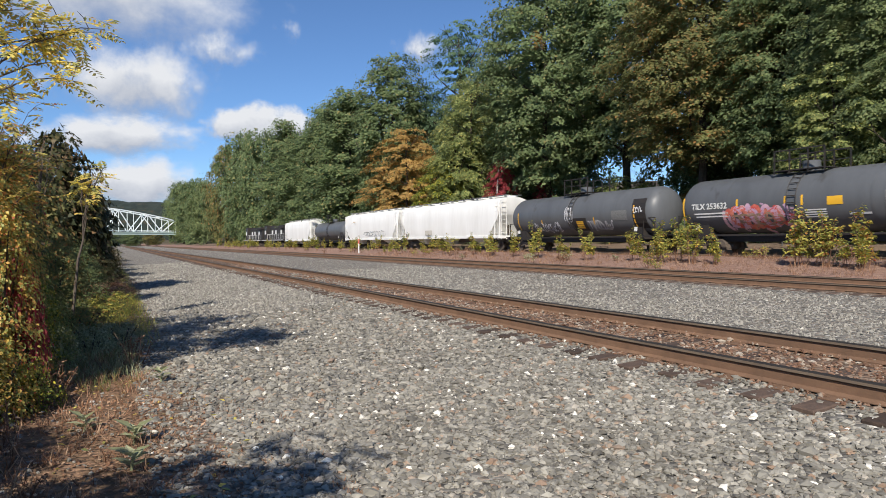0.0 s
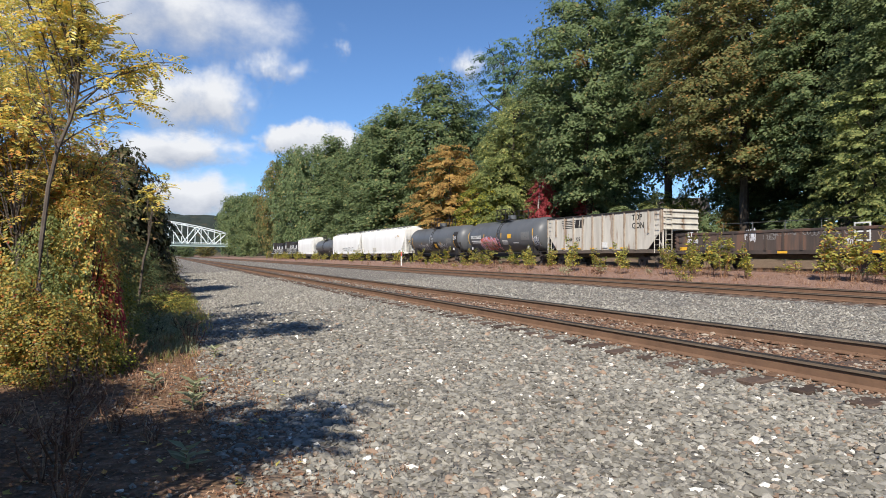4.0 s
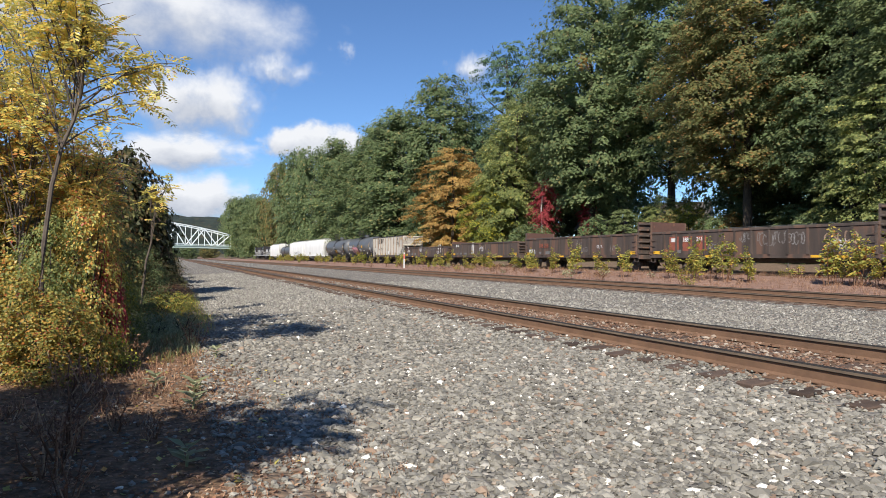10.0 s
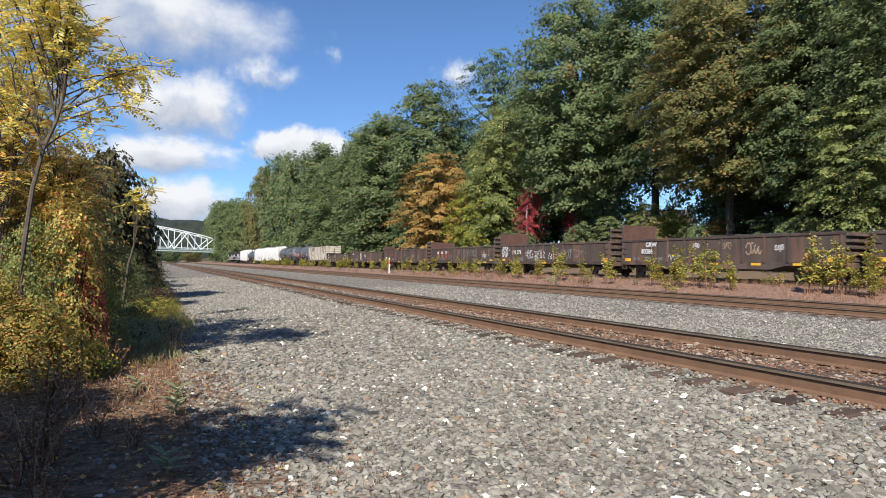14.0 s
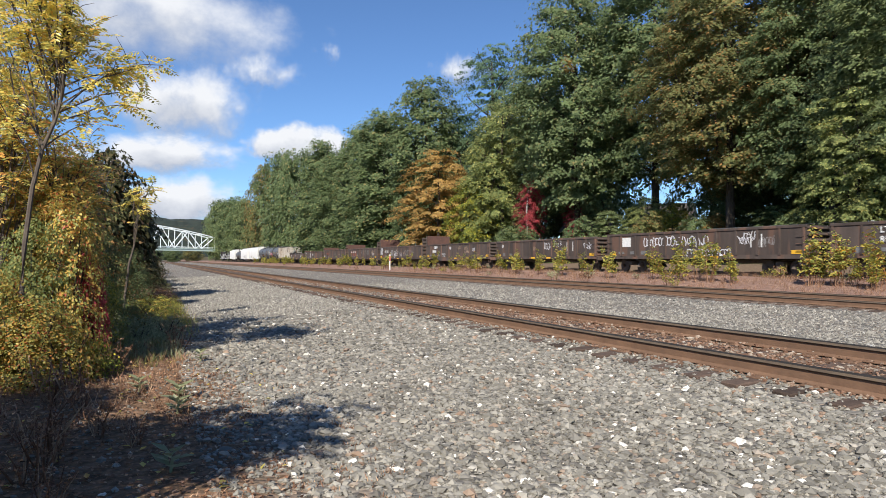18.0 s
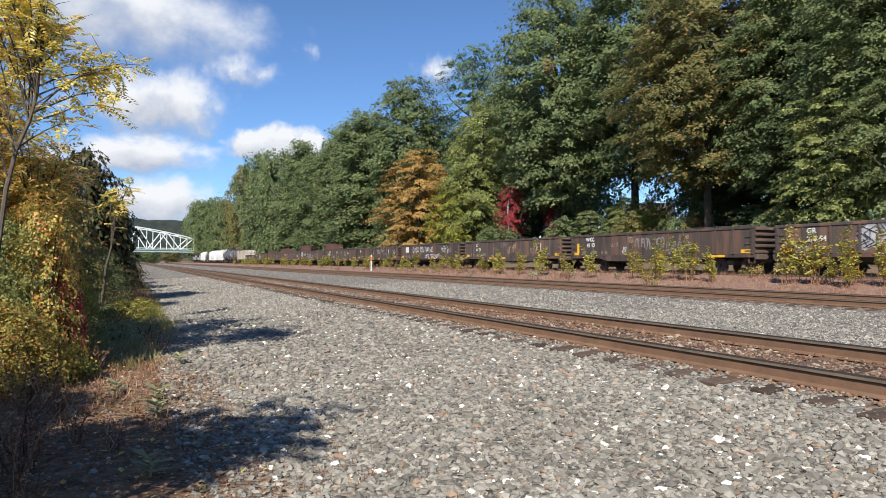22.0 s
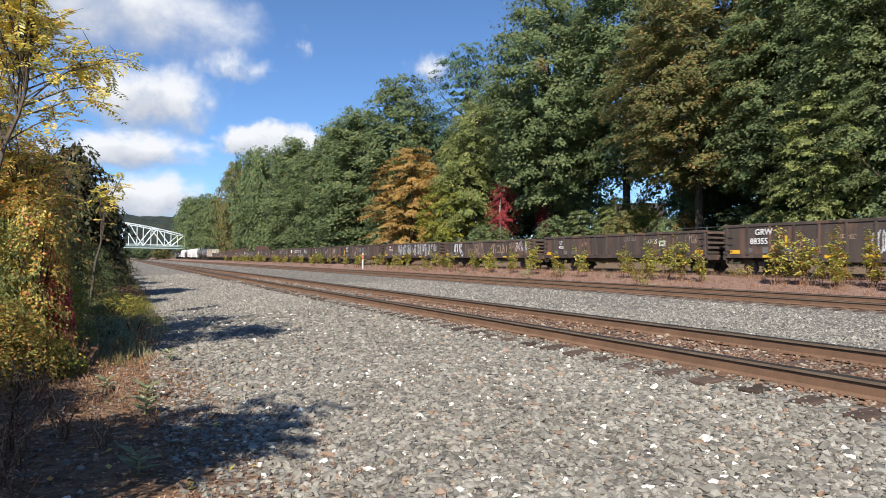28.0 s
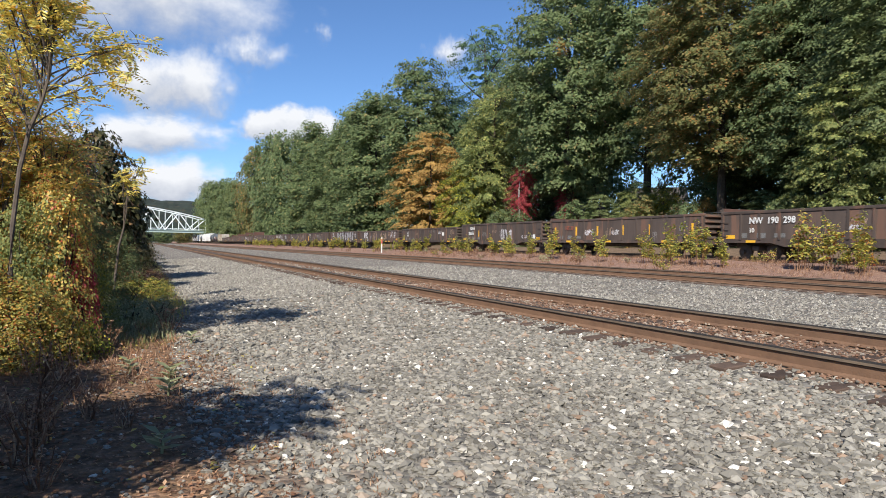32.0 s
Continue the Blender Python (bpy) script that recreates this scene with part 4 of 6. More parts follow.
for y in (4.6, 2.4, 0.6, -1.8, -3.1):
    patch("reflector", y, 1.36, 0.55, 0.1, YELLOW, c, "", NEAR - 0.05)

# the gondolas
GONDOLAS = [
    ("low brown gondola with white lettering", 2.19, 0, 0, False), ("brown gondola with a patched white panel", 2.42, 0.25, 0, False),
    ("brown gondola with a raised front wall", 2.59, 0.55, 0.8, False), ("brown gondola with raised ends and orange patches", 2.59, 0.75, 0.85, False),
    ("dark gondola with raised ends and white scrawls", 2.59, 1.15, 0.9, False), ("dark gondola with a raised front wall", 2.59, 1.1, 0, True),
    ("dark brown gondola with small white marks", 2.54, 0, 0, False), ("brown gondola with a white square and long scrawl", 2.62, 0, 0, False),
    ("brown gondola with boxed white marks", 2.59, 0, 0, True), ("brown gondola with pale ghosted graffiti", 2.59, 0, 0, True),
    ("brown gondola with large white block graffiti", 2.54, 0, 0, False), ("brown gondola with a white blob and tan graffiti", 2.42, 0, 0, False),
    ("brown gondola with small white letters", 2.49, 0, 0, False), ("dark gondola with white lettering and scrawls", 2.69, 0, 0, True),
    ("brown gondola with yellow upright bars", 2.64, 0.2, 0, False), ("reddish brown gondola with white lettering", 2.64, 0.25, 0, True),
    ("brown gondola at the end of the seen train", 2.59, 0, 0, False)]
CARS = []
for k, (label, top, up1, up2, fish) in enumerate(GONDOLAS):
    g = joined(gondola(label, size(9 + k), top, up1, up2, 12 if k % 3 else 14, fish), *span(9 + k))
    CARS.append(g)
    r = random.Random(k + 40)
    hh = size(9 + k) / 2
    for y in [hh - 1.3, -hh + 1.2] + [r.uniform(-hh + 2, hh - 2) for _ in range(3)]:
        patch("reflector", y, 1.0 if abs(y) < hh - 2 else 1.25, 0.62, 0.13 if abs(y) < hh - 2 else 0.2, YELLOW, g)
P = NEAR - 0.003
for k, g in enumerate(CARS):
    r = random.Random(k + 900)
    hh = size(9 + k) / 2
    for j in range(3):
        patch("data_block", hh - 2.2 - 1.15 * j, 1.32, r.uniform(0.4, 0.7), r.uniform(0.16, 0.3), ORANGE_RUST if k in (3, 4) and j == 0 else DATA, g, "", P)
    for j in range(4):
        scrawl(r.uniform(-hh + 1.5, hh - 5), r.uniform(1.35, 2.2), r.uniform(0.5, 1.1), r.uniform(0.25, 0.6), r.choice([SPRAY_WHITE, GHOST, GHOST, SPRAY_TAN]), g, k * 10 + j + 500, "small faded graffiti tag", 6, 0.035, P)
g = CARS[0]
lettering("LT", 0.44, 6.4, 1.97, g, None, P - 0.052)
lettering("82 08", 0.40, 6.4, 1.57, g, None, P - 0.052)
scrawl(1.6, 1.97, 0.7, 0.74, SPRAY_WHITE, g, 51, "white graffiti tag", 7, 0.068, P)
scrawl(-2.2, 2.05, 4.6, 0.37, GHOST, g, 52, "faint white graffiti", 22, 0.038, P)
for y in (-4.55, -5.3):
    patch("frame_line", y, 1.97, 0.07, 0.88, LETTER, g, "", P)
for z in (1.55, 1.97, 2.38):
    patch("frame_line", -4.92, z, 0.8, 0.07, LETTER, g, "", P)
g = CARS[1]
lettering("80 43", 0.37, 6.6, 2.05, g, None, P - 0.052)
patch("panel", 2.2, 1.89, 0.55, 1.20, LETTER, g, "peeling white panel", P)
g = CARS[2]
lettering("188 258", 0.48, 5.4, 1.77, g, ORANGE_RUST, P - 0.052)
patch("panel", 6.7, 1.41, 1.0, 0.40, LETTER, g, "pale scraped patch", P)
g = CARS[3]
for y, w in ((5.6, 0.85), (4.4, 0.8), (3.2, 0.8)):
    patch("panel", y, 1.81, w, 0.92, ORANGE_RUST, g, "orange primer patch", P)
patch("lettering", 5.6, 2.05, 0.5, 0.24, LETTER, g, "", P - 0.01)
lettering("188", 0.37, 4.78, 1.93, g, None, P - 0.052)
lettering("361", 0.37, 3.58, 1.93, g, None, P - 0.052)
scrawl(-2.5, 1.97, 3.0, 0.74, GHOST, g, 54, "pale graffiti", 15, 0.045, P)
scrawl(-6.0, 1.97, 1.6, 0.66, SPRAY_TAN, g, 55, "tan graffiti", 5, 0.07, P)
g = CARS[4]
lettering("192 578", 0.48, 5.9, 1.77, g, None, P - 0.052)
blocks(7.2, 1.97, 1.3, 0.74, 2, SPRAY_WHITE, g, 56, "white graffiti blob")
scrawl(2.0, 1.73, 3.2, 0.74, SPRAY_WHITE, g, 57, "white graffiti tags", 12, 0.045, P)
scrawl(-3.5, 1.73, 3.2, 0.74, GHOST, g, 58, "white graffiti tags", 9, 0.060, P)
g = CARS[5]
lettering("GRW", 0.44, 5.7, 2.09, g, None, P - 0.052)
lettering("80386", 0.44, 6.1, 1.65, g, None, P - 0.052)
scrawl(-3.0, 1.89, 1.0, 0.66, SPRAY_TAN, g, 59, "tan graffiti", 4, 0.07, P)
g = CARS[6]
lettering("51", 0.37, 6.6, 1.97, g, None, P - 0.052)
scrawl(-1.0, 1.97, 1.2, 0.57, SPRAY_WHITE, g, 60, "small white graffiti", 7, 0.038, P)
for y in (-4.0, -4.8):
    patch("frame_line", y, 1.89, 0.06, 0.72, LETTER, g, "", P)
g = CARS[7]
patch("panel", 5.9, 2.05, 0.9, 0.64, LETTER, g, "white square", P)
scrawl(1.3, 2.01, 5.6, 0.66, SPRAY_WHITE, g, 61, "long white graffiti", 20, 0.060, P)
scrawl(-1.2, 1.29, 4.0, 0.45, SPRAY_WHITE, g, 62, "white graffiti near the sill", 17, 0.053, P)
for y in (-4.6, -5.3):
    patch("frame_line", y, 1.89, 0.07, 0.72, LETTER, g, "", P)
g = CARS[8]
lettering("LT", 0.40, 5.7, 2.09, g, None, P - 0.052)
lettering("81 73", 0.40, 5.7, 1.65, g, None, P - 0.052)
scrawl(-0.6, 1.73, 1.0, 0.66, SPRAY_TAN, g, 63, "tan graffiti", 4, 0.09, P)
for y in (-4.7, -5.3):
    patch("frame_line", y, 1.89, 0.06, 0.64, LETTER, g, "", P)
g = CARS[9]
lettering("WKC", 0.40, 6.3, 2.13, g, None, P - 0.052)
lettering("41 13", 0.40, 6.2, 1.73, g, None, P - 0.052)
scrawl(-0.2, 1.89, 2.6, 0.74, GHOST, g, 64, "pale ghosted graffiti", 9, 0.105, P)
scrawl(-2.6, 1.57, 1.8, 0.82, GHOST, g, 65, "pale ghosted graffiti", 9, 0.068, P)
patch("reflector", 7.3, 1.65, 0.25, 0.72, YELLOW, g, "", P)
g = CARS[10]
lettering("GR", 0.37, 6.2, 2.09, g, None, P - 0.052)
lettering("275 54", 0.37, 6.2, 1.69, g, None, P - 0.052)
blocks(1.4, 1.81, 4.6, 1.19, 5, SILVER, g, 66, "large white block graffiti")
blocks(-3.4, 1.81, 4.6, 1.27, 5, SILVER, g, 67, "large white block graffiti")
scrawl(-6.6, 1.97, 1.1, 0.74, SPRAY_WHITE, g, 68, "white graffiti tag", 7, 0.045, P)
g = CARS[11]
blocks(5.2, 1.81, 1.9, 1.23, 2, SPRAY_WHITE, g, 69, "white graffiti blob")
scrawl(1.2, 1.73, 2.0, 1.23, SPRAY_TAN, g, 70, "tan face-like graffiti", 9, 0.07, P)
scrawl(-2.6, 1.73, 2.6, 0.98, SPRAY_TAN, g, 71, "rust and tan graffiti", 8, 0.10, P)
scrawl(-6.2, 1.97, 2.2, 0.98, SPRAY_WHITE, g, 72, "white graffiti tag", 9, 0.045, P)
g = CARS[12]
lettering("LT", 0.35, 6.0, 1.93, g, None, P - 0.052)
lettering("4025", 0.30, 6.1, 1.61, g, None, P - 0.052)
patch("panel", -4.6, 1.81, 0.55, 0.36, LETTER, g, "white square", P)
g = CARS[13]
lettering("GRW", 0.44, 5.6, 2.13, g, None, P - 0.052)
lettering("88355", 0.44, 5.9, 1.65, g, None, P - 0.052)
patch("reflector", 3.8, 1.77, 0.12, 0.60, YELLOW, g, "", P)
scrawl(-1.6, 1.65, 2.2, 1.07, SPRAY_WHITE, g, 73, "white and blue graffiti", 15, 0.045, P)
patch("panel", -6.2, 1.41, 0.6, 0.36, LETTER, g, "white square", P)
g = CARS[14]
for y in (7.4, 4.6, 2.0, -0.8, -3.5, -7.2):
    patch("reflector", y, 1.77, 0.18, 0.68, YELLOW, g, "yellow upright bar", P)
lettering("185 39", 0.40, 6.0, 1.89, g, ORANGE_RUST, P - 0.052)
scrawl(3.0, 1.65, 1.0, 0.41, SPRAY_WHITE, g, 74, "white graffiti tag", 7, 0.045, P)
g = CARS[15]
lettering("NW  190  298", 0.48, 6.2, 1.97, g, None, P - 0.052)
lettering("10", 0.35, 6.2, 1.49, g, None, P - 0.052)

# ---- vegetation ----
BARK = material("grey_brown_bark", (0.085, 0.065, 0.05), 0.95, 0.0, (0.045, 0.035, 0.028), 5.0, 0.6, 30)
PALE_BARK = material("pale_bark", (0.50, 0.46, 0.42), 0.9, 0.0, (0.30, 0.27, 0.24), 5.0, 0.4, 30)
GREEN = leaf_material("dark_green_leaves", [(0.0, (0.119, 0.166, 0.077)), (0.5, (0.178, 0.234, 0.106)), (0.93, (0.238, 0.287, 0.133)), (0.97, (0.338, 0.292, 0.126))], 0.5, 0.6, 0.14)
GREEN_2 = leaf_material("mid_green_leaves", [(0.0, (0.144, 0.187, 0.084)), (0.6, (0.207, 0.257, 0.113)), (1.0, (0.294, 0.322, 0.148))], 0.5, 0.6, 0.14)
BLUISH = leaf_material("bluish_green_needles", [(0.0, (0.106, 0.173, 0.097)), (1.0, (0.181, 0.262, 0.145))], 0.5, 0.6, 0.14)
OLIVE = leaf_material("olive_leaves_turning", [(0.0, (0.150, 0.175, 0.073)), (0.6, (0.226, 0.234, 0.092)), (0.85, (0.312, 0.246, 0.098)), (1.0, (0.450, 0.222, 0.084))], 0.5, 0.6, 0.14)
YELLOWISH = leaf_material("yellow_green_leaves", [(0.0, (0.102, 0.140, 0.029)), (0.6, (0.205, 0.229, 0.043)), (1.0, (0.581, 0.474, 0.059))])
ORANGE = leaf_material("orange_autumn_leaves", [(0.0, (0.29, 0.19, 0.068)), (0.5, (0.44, 0.265, 0.085)), (0.8, (0.49, 0.325, 0.105)), (1.0, (0.29, 0.25, 0.085))], 0.4)
REDLEAF = leaf_material("red_autumn_leaves", [(0.0, (0.27, 0.035, 0.045)), (1.0, (0.50, 0.095, 0.105))], 0.45)
SUMAC = leaf_material("yellow_sumac_leaflets", [(0.0, (0.34, 0.38, 0.14)), (0.3, (0.62, 0.56, 0.16)), (0.8, (0.90, 0.72, 0.18)), (1.0, (0.74, 0.42, 0.11))], 0.5, 0.35, 0.5)
LIGHT_GREEN = leaf_material("light_green_leaves", [(0.0, (0.187, 0.234, 0.088)), (0.6, (0.275, 0.316, 0.119)), (0.9, (0.400, 0.409, 0.155)), (1.0, (0.651, 0.562, 0.182))], 0.5, 0.6, 0.14)
TWIG = material("grey_brown_twig", (0.125, 0.10, 0.08), 0.9, 0.0, (0.07, 0.055, 0.045), 9.0)
THICKET = leaf_material("thicket_leaves", [(0.0, (0.16, 0.19, 0.06)), (0.4, (0.33, 0.31, 0.08)), (0.7, (0.56, 0.42, 0.10)), (0.92, (0.50, 0.24, 0.06)), (1.0, (0.36, 0.07, 0.05))], 0.45, 0.4, 0.4)
RUSSET = leaf_material("russet_thicket_leaves", [(0.0, (0.27, 0.32, 0.11)), (0.3, (0.46, 0.45, 0.14)), (0.55, (0.74, 0.58, 0.15)), (0.8, (0.76, 0.46, 0.13)), (0.95, (0.62, 0.26, 0.09)), (1.0, (0.46, 0.10, 0.07))], 0.5, 0.4, 0.3)
# near-black because shade and backlight are put into these leaves' colour
SHADE_LEAF = leaf_material("shade_toned_leaves", [(0.0, (0.035, 0.043, 0.019)), (0.7, (0.088, 0.082, 0.031)), (1.0, (0.195, 0.117, 0.058))], 0.2)
WEED = leaf_material("weed_leaves", [(0.0, (0.204, 0.241, 0.066)), (0.5, (0.360, 0.380, 0.099)), (0.85, (0.672, 0.564, 0.121)), (1.0, (0.600, 0.253, 0.077))], 0.45)
WEED_RED = leaf_material("reddening_weed_leaves", [(0.0, (0.230, 0.280, 0.077)), (0.45, (0.414, 0.414, 0.110)), (0.75, (0.644, 0.526, 0.121)), (0.92, (0.598, 0.302, 0.088)), (1.0, (0.460, 0.112, 0.066))], 0.45)
PALE_WEED = leaf_material("grey_green_weed_leaves", [(0.0, (0.19, 0.21, 0.10)), (1.0, (0.44, 0.45, 0.28))], 0.3)
DRY = leaf_material("dry_brown_stalks", [(0.0, (0.12, 0.06, 0.036)), (0.6, (0.32, 0.17, 0.10)), (1.0, (0.54, 0.37, 0.24))], 0.25)


def leaf_quads(pos, way, normal, length, width):
    """Leaves as kite-shaped quads: each from pos along way, folded a little along its rib."""
    way = way / np.linalg.norm(way, axis=1, keepdims=True)
    side = np.cross(way, normal)
    side /= np.maximum(np.linalg.norm(side, axis=1, keepdims=True), 1e-6)
    up = np.cross(side, way)
    l, w = length[:, None], width[:, None]
    v = np.stack([pos, pos + way * l * 0.45 + side * w * 0.5 + up * w * 0.12, pos + way * l, pos + way * l * 0.45 - side * w * 0.5 + up * w * 0.12], 1)
    return v.reshape(-1, 3), np.arange(len(pos) * 4).reshape(-1, 4)


def leaf_tips(pos, way, normal, length, width):
    """Small leaves far off: each a single pointed face."""
    way = way / np.linalg.norm(way, axis=1, keepdims=True)
    side = np.cross(way, normal)
    side /= np.maximum(np.linalg.norm(side, axis=1, keepdims=True), 1e-6)
    v = np.stack([pos - side * width[:, None] * 0.5, pos + side * width[:, None] * 0.5, pos + way * length[:, None]], 1)
    return v.reshape(-1, 3), np.arange(len(pos) * 3).reshape(-1, 3)


def crown_mesh(name, seed, height, radius, shape, boughs, per, bough_r, leaf, flat=0.3, droop=0.3, fine=False, inner=0.3):
    """A crown of leafy boughs that lie in shelves over one another, uneven and with dark gaps. shape: radius factor by height from 0 to 1."""
    g = np.random.default_rng(seed)
    grid = np.linspace(0, 1, 60)
    width = np.interp(grid, np.linspace(0, 1, len(shape)), shape)
    share = np.cumsum(width) / width.sum()
    k = np.arange(boughs)
    t = np.interp((k + g.uniform(0, 1, boughs)) / boughs, share, grid)
    a = k * 2.39996 + g.normal(0, 0.5, boughs)
    lump = 1 + 0.13 * np.sin(a * 2 + t * 5 + seed) + 0.13 * np.sin(a * 3 - t * 11 + seed * 2) + g.normal(0, 0.09, boughs)
    deep = np.where(g.uniform(0, 1, boughs) < inner, g.uniform(0.25, 0.75, boughs), g.uniform(0.78, 1.0, boughs))
    rr = np.interp(t, np.linspace(0, 1, len(shape)), shape) * radius * lump * deep
    out = np.stack([np.cos(a), np.sin(a), np.zeros(boughs)], 1)
    side = np.stack([-np.sin(a), np.cos(a), np.zeros(boughs)], 1)
    c = out * rr[:, None] + np.array([0, 0, 1]) * (t * height + g.normal(0, 0.25 * bough_r, boughs))[:, None]
    # leaves over each bough: a shallow dome that hangs at its rim and slopes outward
    br = (bough_r * g.uniform(0.55, 1.4, boughs))[:, None]
    q, th = np.sqrt(g.uniform(0, 1, (boughs, per))), g.uniform(0, math.tau, (boughs, per))
    u, v = q * np.cos(th) * br * 1.15, q * np.sin(th) * br * 0.95
    slope = ((0.25 + 0.45 * g.uniform(0, 1, boughs) * (1 - 0.6 * t)) * min(1.0, droop / 0.3))[:, None]
    ragged = 1 + 0.35 * np.sin(th * 3 + a[:, None]) * q
    z = (0.35 - droop * 1.6 * q * q) * br - slope * u + g.normal(0, 1, (boughs, per)) * flat * br * 0.5
    p = c[:, None] + out[:, None] * (u * ragged)[..., None] + side[:, None] * (v * ragged)[..., None]
    p[..., 2] += z
    n = out[:, None] * (0.6 + 0.45 * u / br)[..., None] + side[:, None] * (0.45 * v / br)[..., None] + np.array([0, 0, 0.75])
    n = (n + g.normal(0, 0.32, n.shape)).reshape(-1, 3)
    p = p.reshape(-1, 3)
    n /= np.linalg.norm(n, axis=1, keepdims=True)
    w = g.normal(0, 1, p.shape) + np.repeat(out, per, 0) * 0.6 - np.array([0, 0, 0.25])
    w -= n * (w * n).sum(1, keepdims=True) * 0.9
    ln = leaf * g.uniform(0.6, 1.35, len(p))
    if fine:
        return soup(name, *leaf_tips(p, w, n, ln, ln * 1.0))
    return soup(name, *leaf_quads(p, w, n, ln, ln * 0.7))


def trunk_mesh(name, seed, height, r0, limbs, spread, first=0.3):
    """A tapered trunk with limbs that fork upward."""
    r = random.Random(seed)
    bm = bmesh.new()
    pts = [(r.uniform(-0.12, 0.12) * k, r.uniform(-0.12, 0.12) * k, height * k / 5) for k in range(6)]
    tube(bm, pts, [r0 * (1 - 0.16 * k) for k in range(6)], 8)
    for k in range(limbs):
        u = first + (0.95 - first) * k / max(1, limbs - 1)
        a = k * 2.4 + r.uniform(-0.5, 0.5)
        i = min(4, int(u * 5))
        base = Vector(pts[i]).lerp(Vector(pts[i + 1]), u * 5 - i)
        l = spread * r.uniform(0.6, 1.0) * (1.15 - 0.6 * u)
        q = [base, base + Vector((math.cos(a) * l * 0.4, math.sin(a) * l * 0.4, l * 0.28)), base + Vector((math.cos(a + 0.2) * l * 0.8, math.sin(a + 0.2) * l * 0.8, l * 0.62)), base + Vector((math.cos(a + 0.3) * l, math.sin(a + 0.3) * l, l * 0.95))]
        b = r0 * (0.5 - 0.3 * u)
        tube(bm, q, [b, b * 0.7, b * 0.42, b * 0.15], 5)
        tube(bm, [q[2], q[2] + Vector((math.cos(a - 0.7) * l * 0.35, math.sin(a - 0.7) * l * 0.35, l * 0.2))], [b * 0.35, b * 0.1], 4)
    me = bpy.data.meshes.new(name)
    bm.to_mesh(me)
    bm.free()
    me.materials.append(BARK)
    return me


ROUND = [0.55, 0.88, 1.0, 0.98, 0.88, 0.70, 0.36]
OVAL = [0.62, 0.85, 0.97, 1.0, 0.92, 0.76, 0.40]
DOME = [0.8, 0.95, 1.0, 0.97, 0.88, 0.7, 0.4]
SPREAD = [0.35, 0.55, 0.8, 0.9, 1.0, 0.95, 0.6]
CROWNS = {      # kind: mesh, height, radius of the built crown
    "near": (crown_mesh("crown", 15, 20, 6.5, ROUND, 760, 125, 0.95, 0.19, 0.42, 0.2, True), 20, 6.5),
    "broad": (crown_mesh("crown", 1, 20, 6.5, ROUND, 520, 115, 1.12, 0.25, 0.45, 0.16, True), 20, 6.5),
    "broad_2": (crown_mesh("crown", 2, 20, 6.5, OVAL, 520, 115, 1.12, 0.25, 0.45, 0.16, True), 20, 6.5),
    "tall": (crown_mesh("crown", 3, 22, 5.0, OVAL, 340, 82, 1.1, 0.32, 0.6, 0.1, True), 22, 5.0),
    "tall_2": (crown_mesh("crown", 4, 22, 5.0, ROUND, 340, 82, 1.1, 0.32, 0.6, 0.1, True), 22, 5.0),
    "wispy": (crown_mesh("crown", 5, 20, 5.0, SPREAD, 230, 90, 0.95, 0.22, 0.22, 0.25, True, 0.5), 20, 5.0),
    "sprays": (crown_mesh("crown", 12, 20, 5.0, OVAL, 210, 105, 1.0, 0.24, 0.25, 0.6, True, 0.4), 20, 5.0),
    "layered": (crown_mesh("crown", 6, 11, 4.2, ROUND, 170, 100, 0.8, 0.19, 0.2, 0.3, True), 11, 4.2),
    "dome": (crown_mesh("crown", 9, 11, 4.2, DOME, 250, 110, 0.72, 0.18, 0.16, 0.25, True), 11, 4.2),
    "far": (crown_mesh("crown", 7, 20, 8.0, OVAL, 260, 66, 1.5, 0.48, 0.65, 0.1, True), 20, 8.0),
    "deep": (crown_mesh("crown", 10, 20, 8.0, OVAL, 220, 62, 1.7, 0.42, 0.5, 0.3, True), 20, 8.0),
    "shrub": (crown_mesh("crown", 8, 4.0, 2.2, DOME, 90, 60, 0.5, 0.16, fine=True), 4.0, 2.2),
}
TRUNKS = [trunk_mesh("trunk", k, 18, 0.36, 9, 5.5) for k in range(3)]


def slotted(ob, mat):
    """Gives one object its own material on a shared mesh."""
    if not ob.data.materials:
        ob.data.materials.append(GREEN)
    ob.material_slots[0].link = "OBJECT"
    ob.material_slots[0].material = mat
    return ob


def tree(kind, x, y, height, radius, mat, label, clear=0.2, bark=None, group="trees behind the train"):
    """A tree of that height whose crown begins at the fraction clear of it."""
    me, ch, cr = CROWNS[kind]
    r = random.Random(f"{x} {y}")
    root = tagged(new("tree"), label, "tree", group)
    z = ground_z(x, y) - 0.1
    root.matrix_basis = pose(x, y, z, 0, 0, r.uniform(0, 360))
    t = part("trunk", TRUNKS[r.randrange(3)], BARK, root)
    t.scale = (height / 22, height / 22, height * 0.92 / 18)
    if bark:
        slotted(t, bark)
    c = slotted(part("crown", me, None, root), mat)
    c.location.z = height * clear
    c.scale = (radius / cr, radius / cr, height * (1 - clear) / (ch + 0.8))
    return root


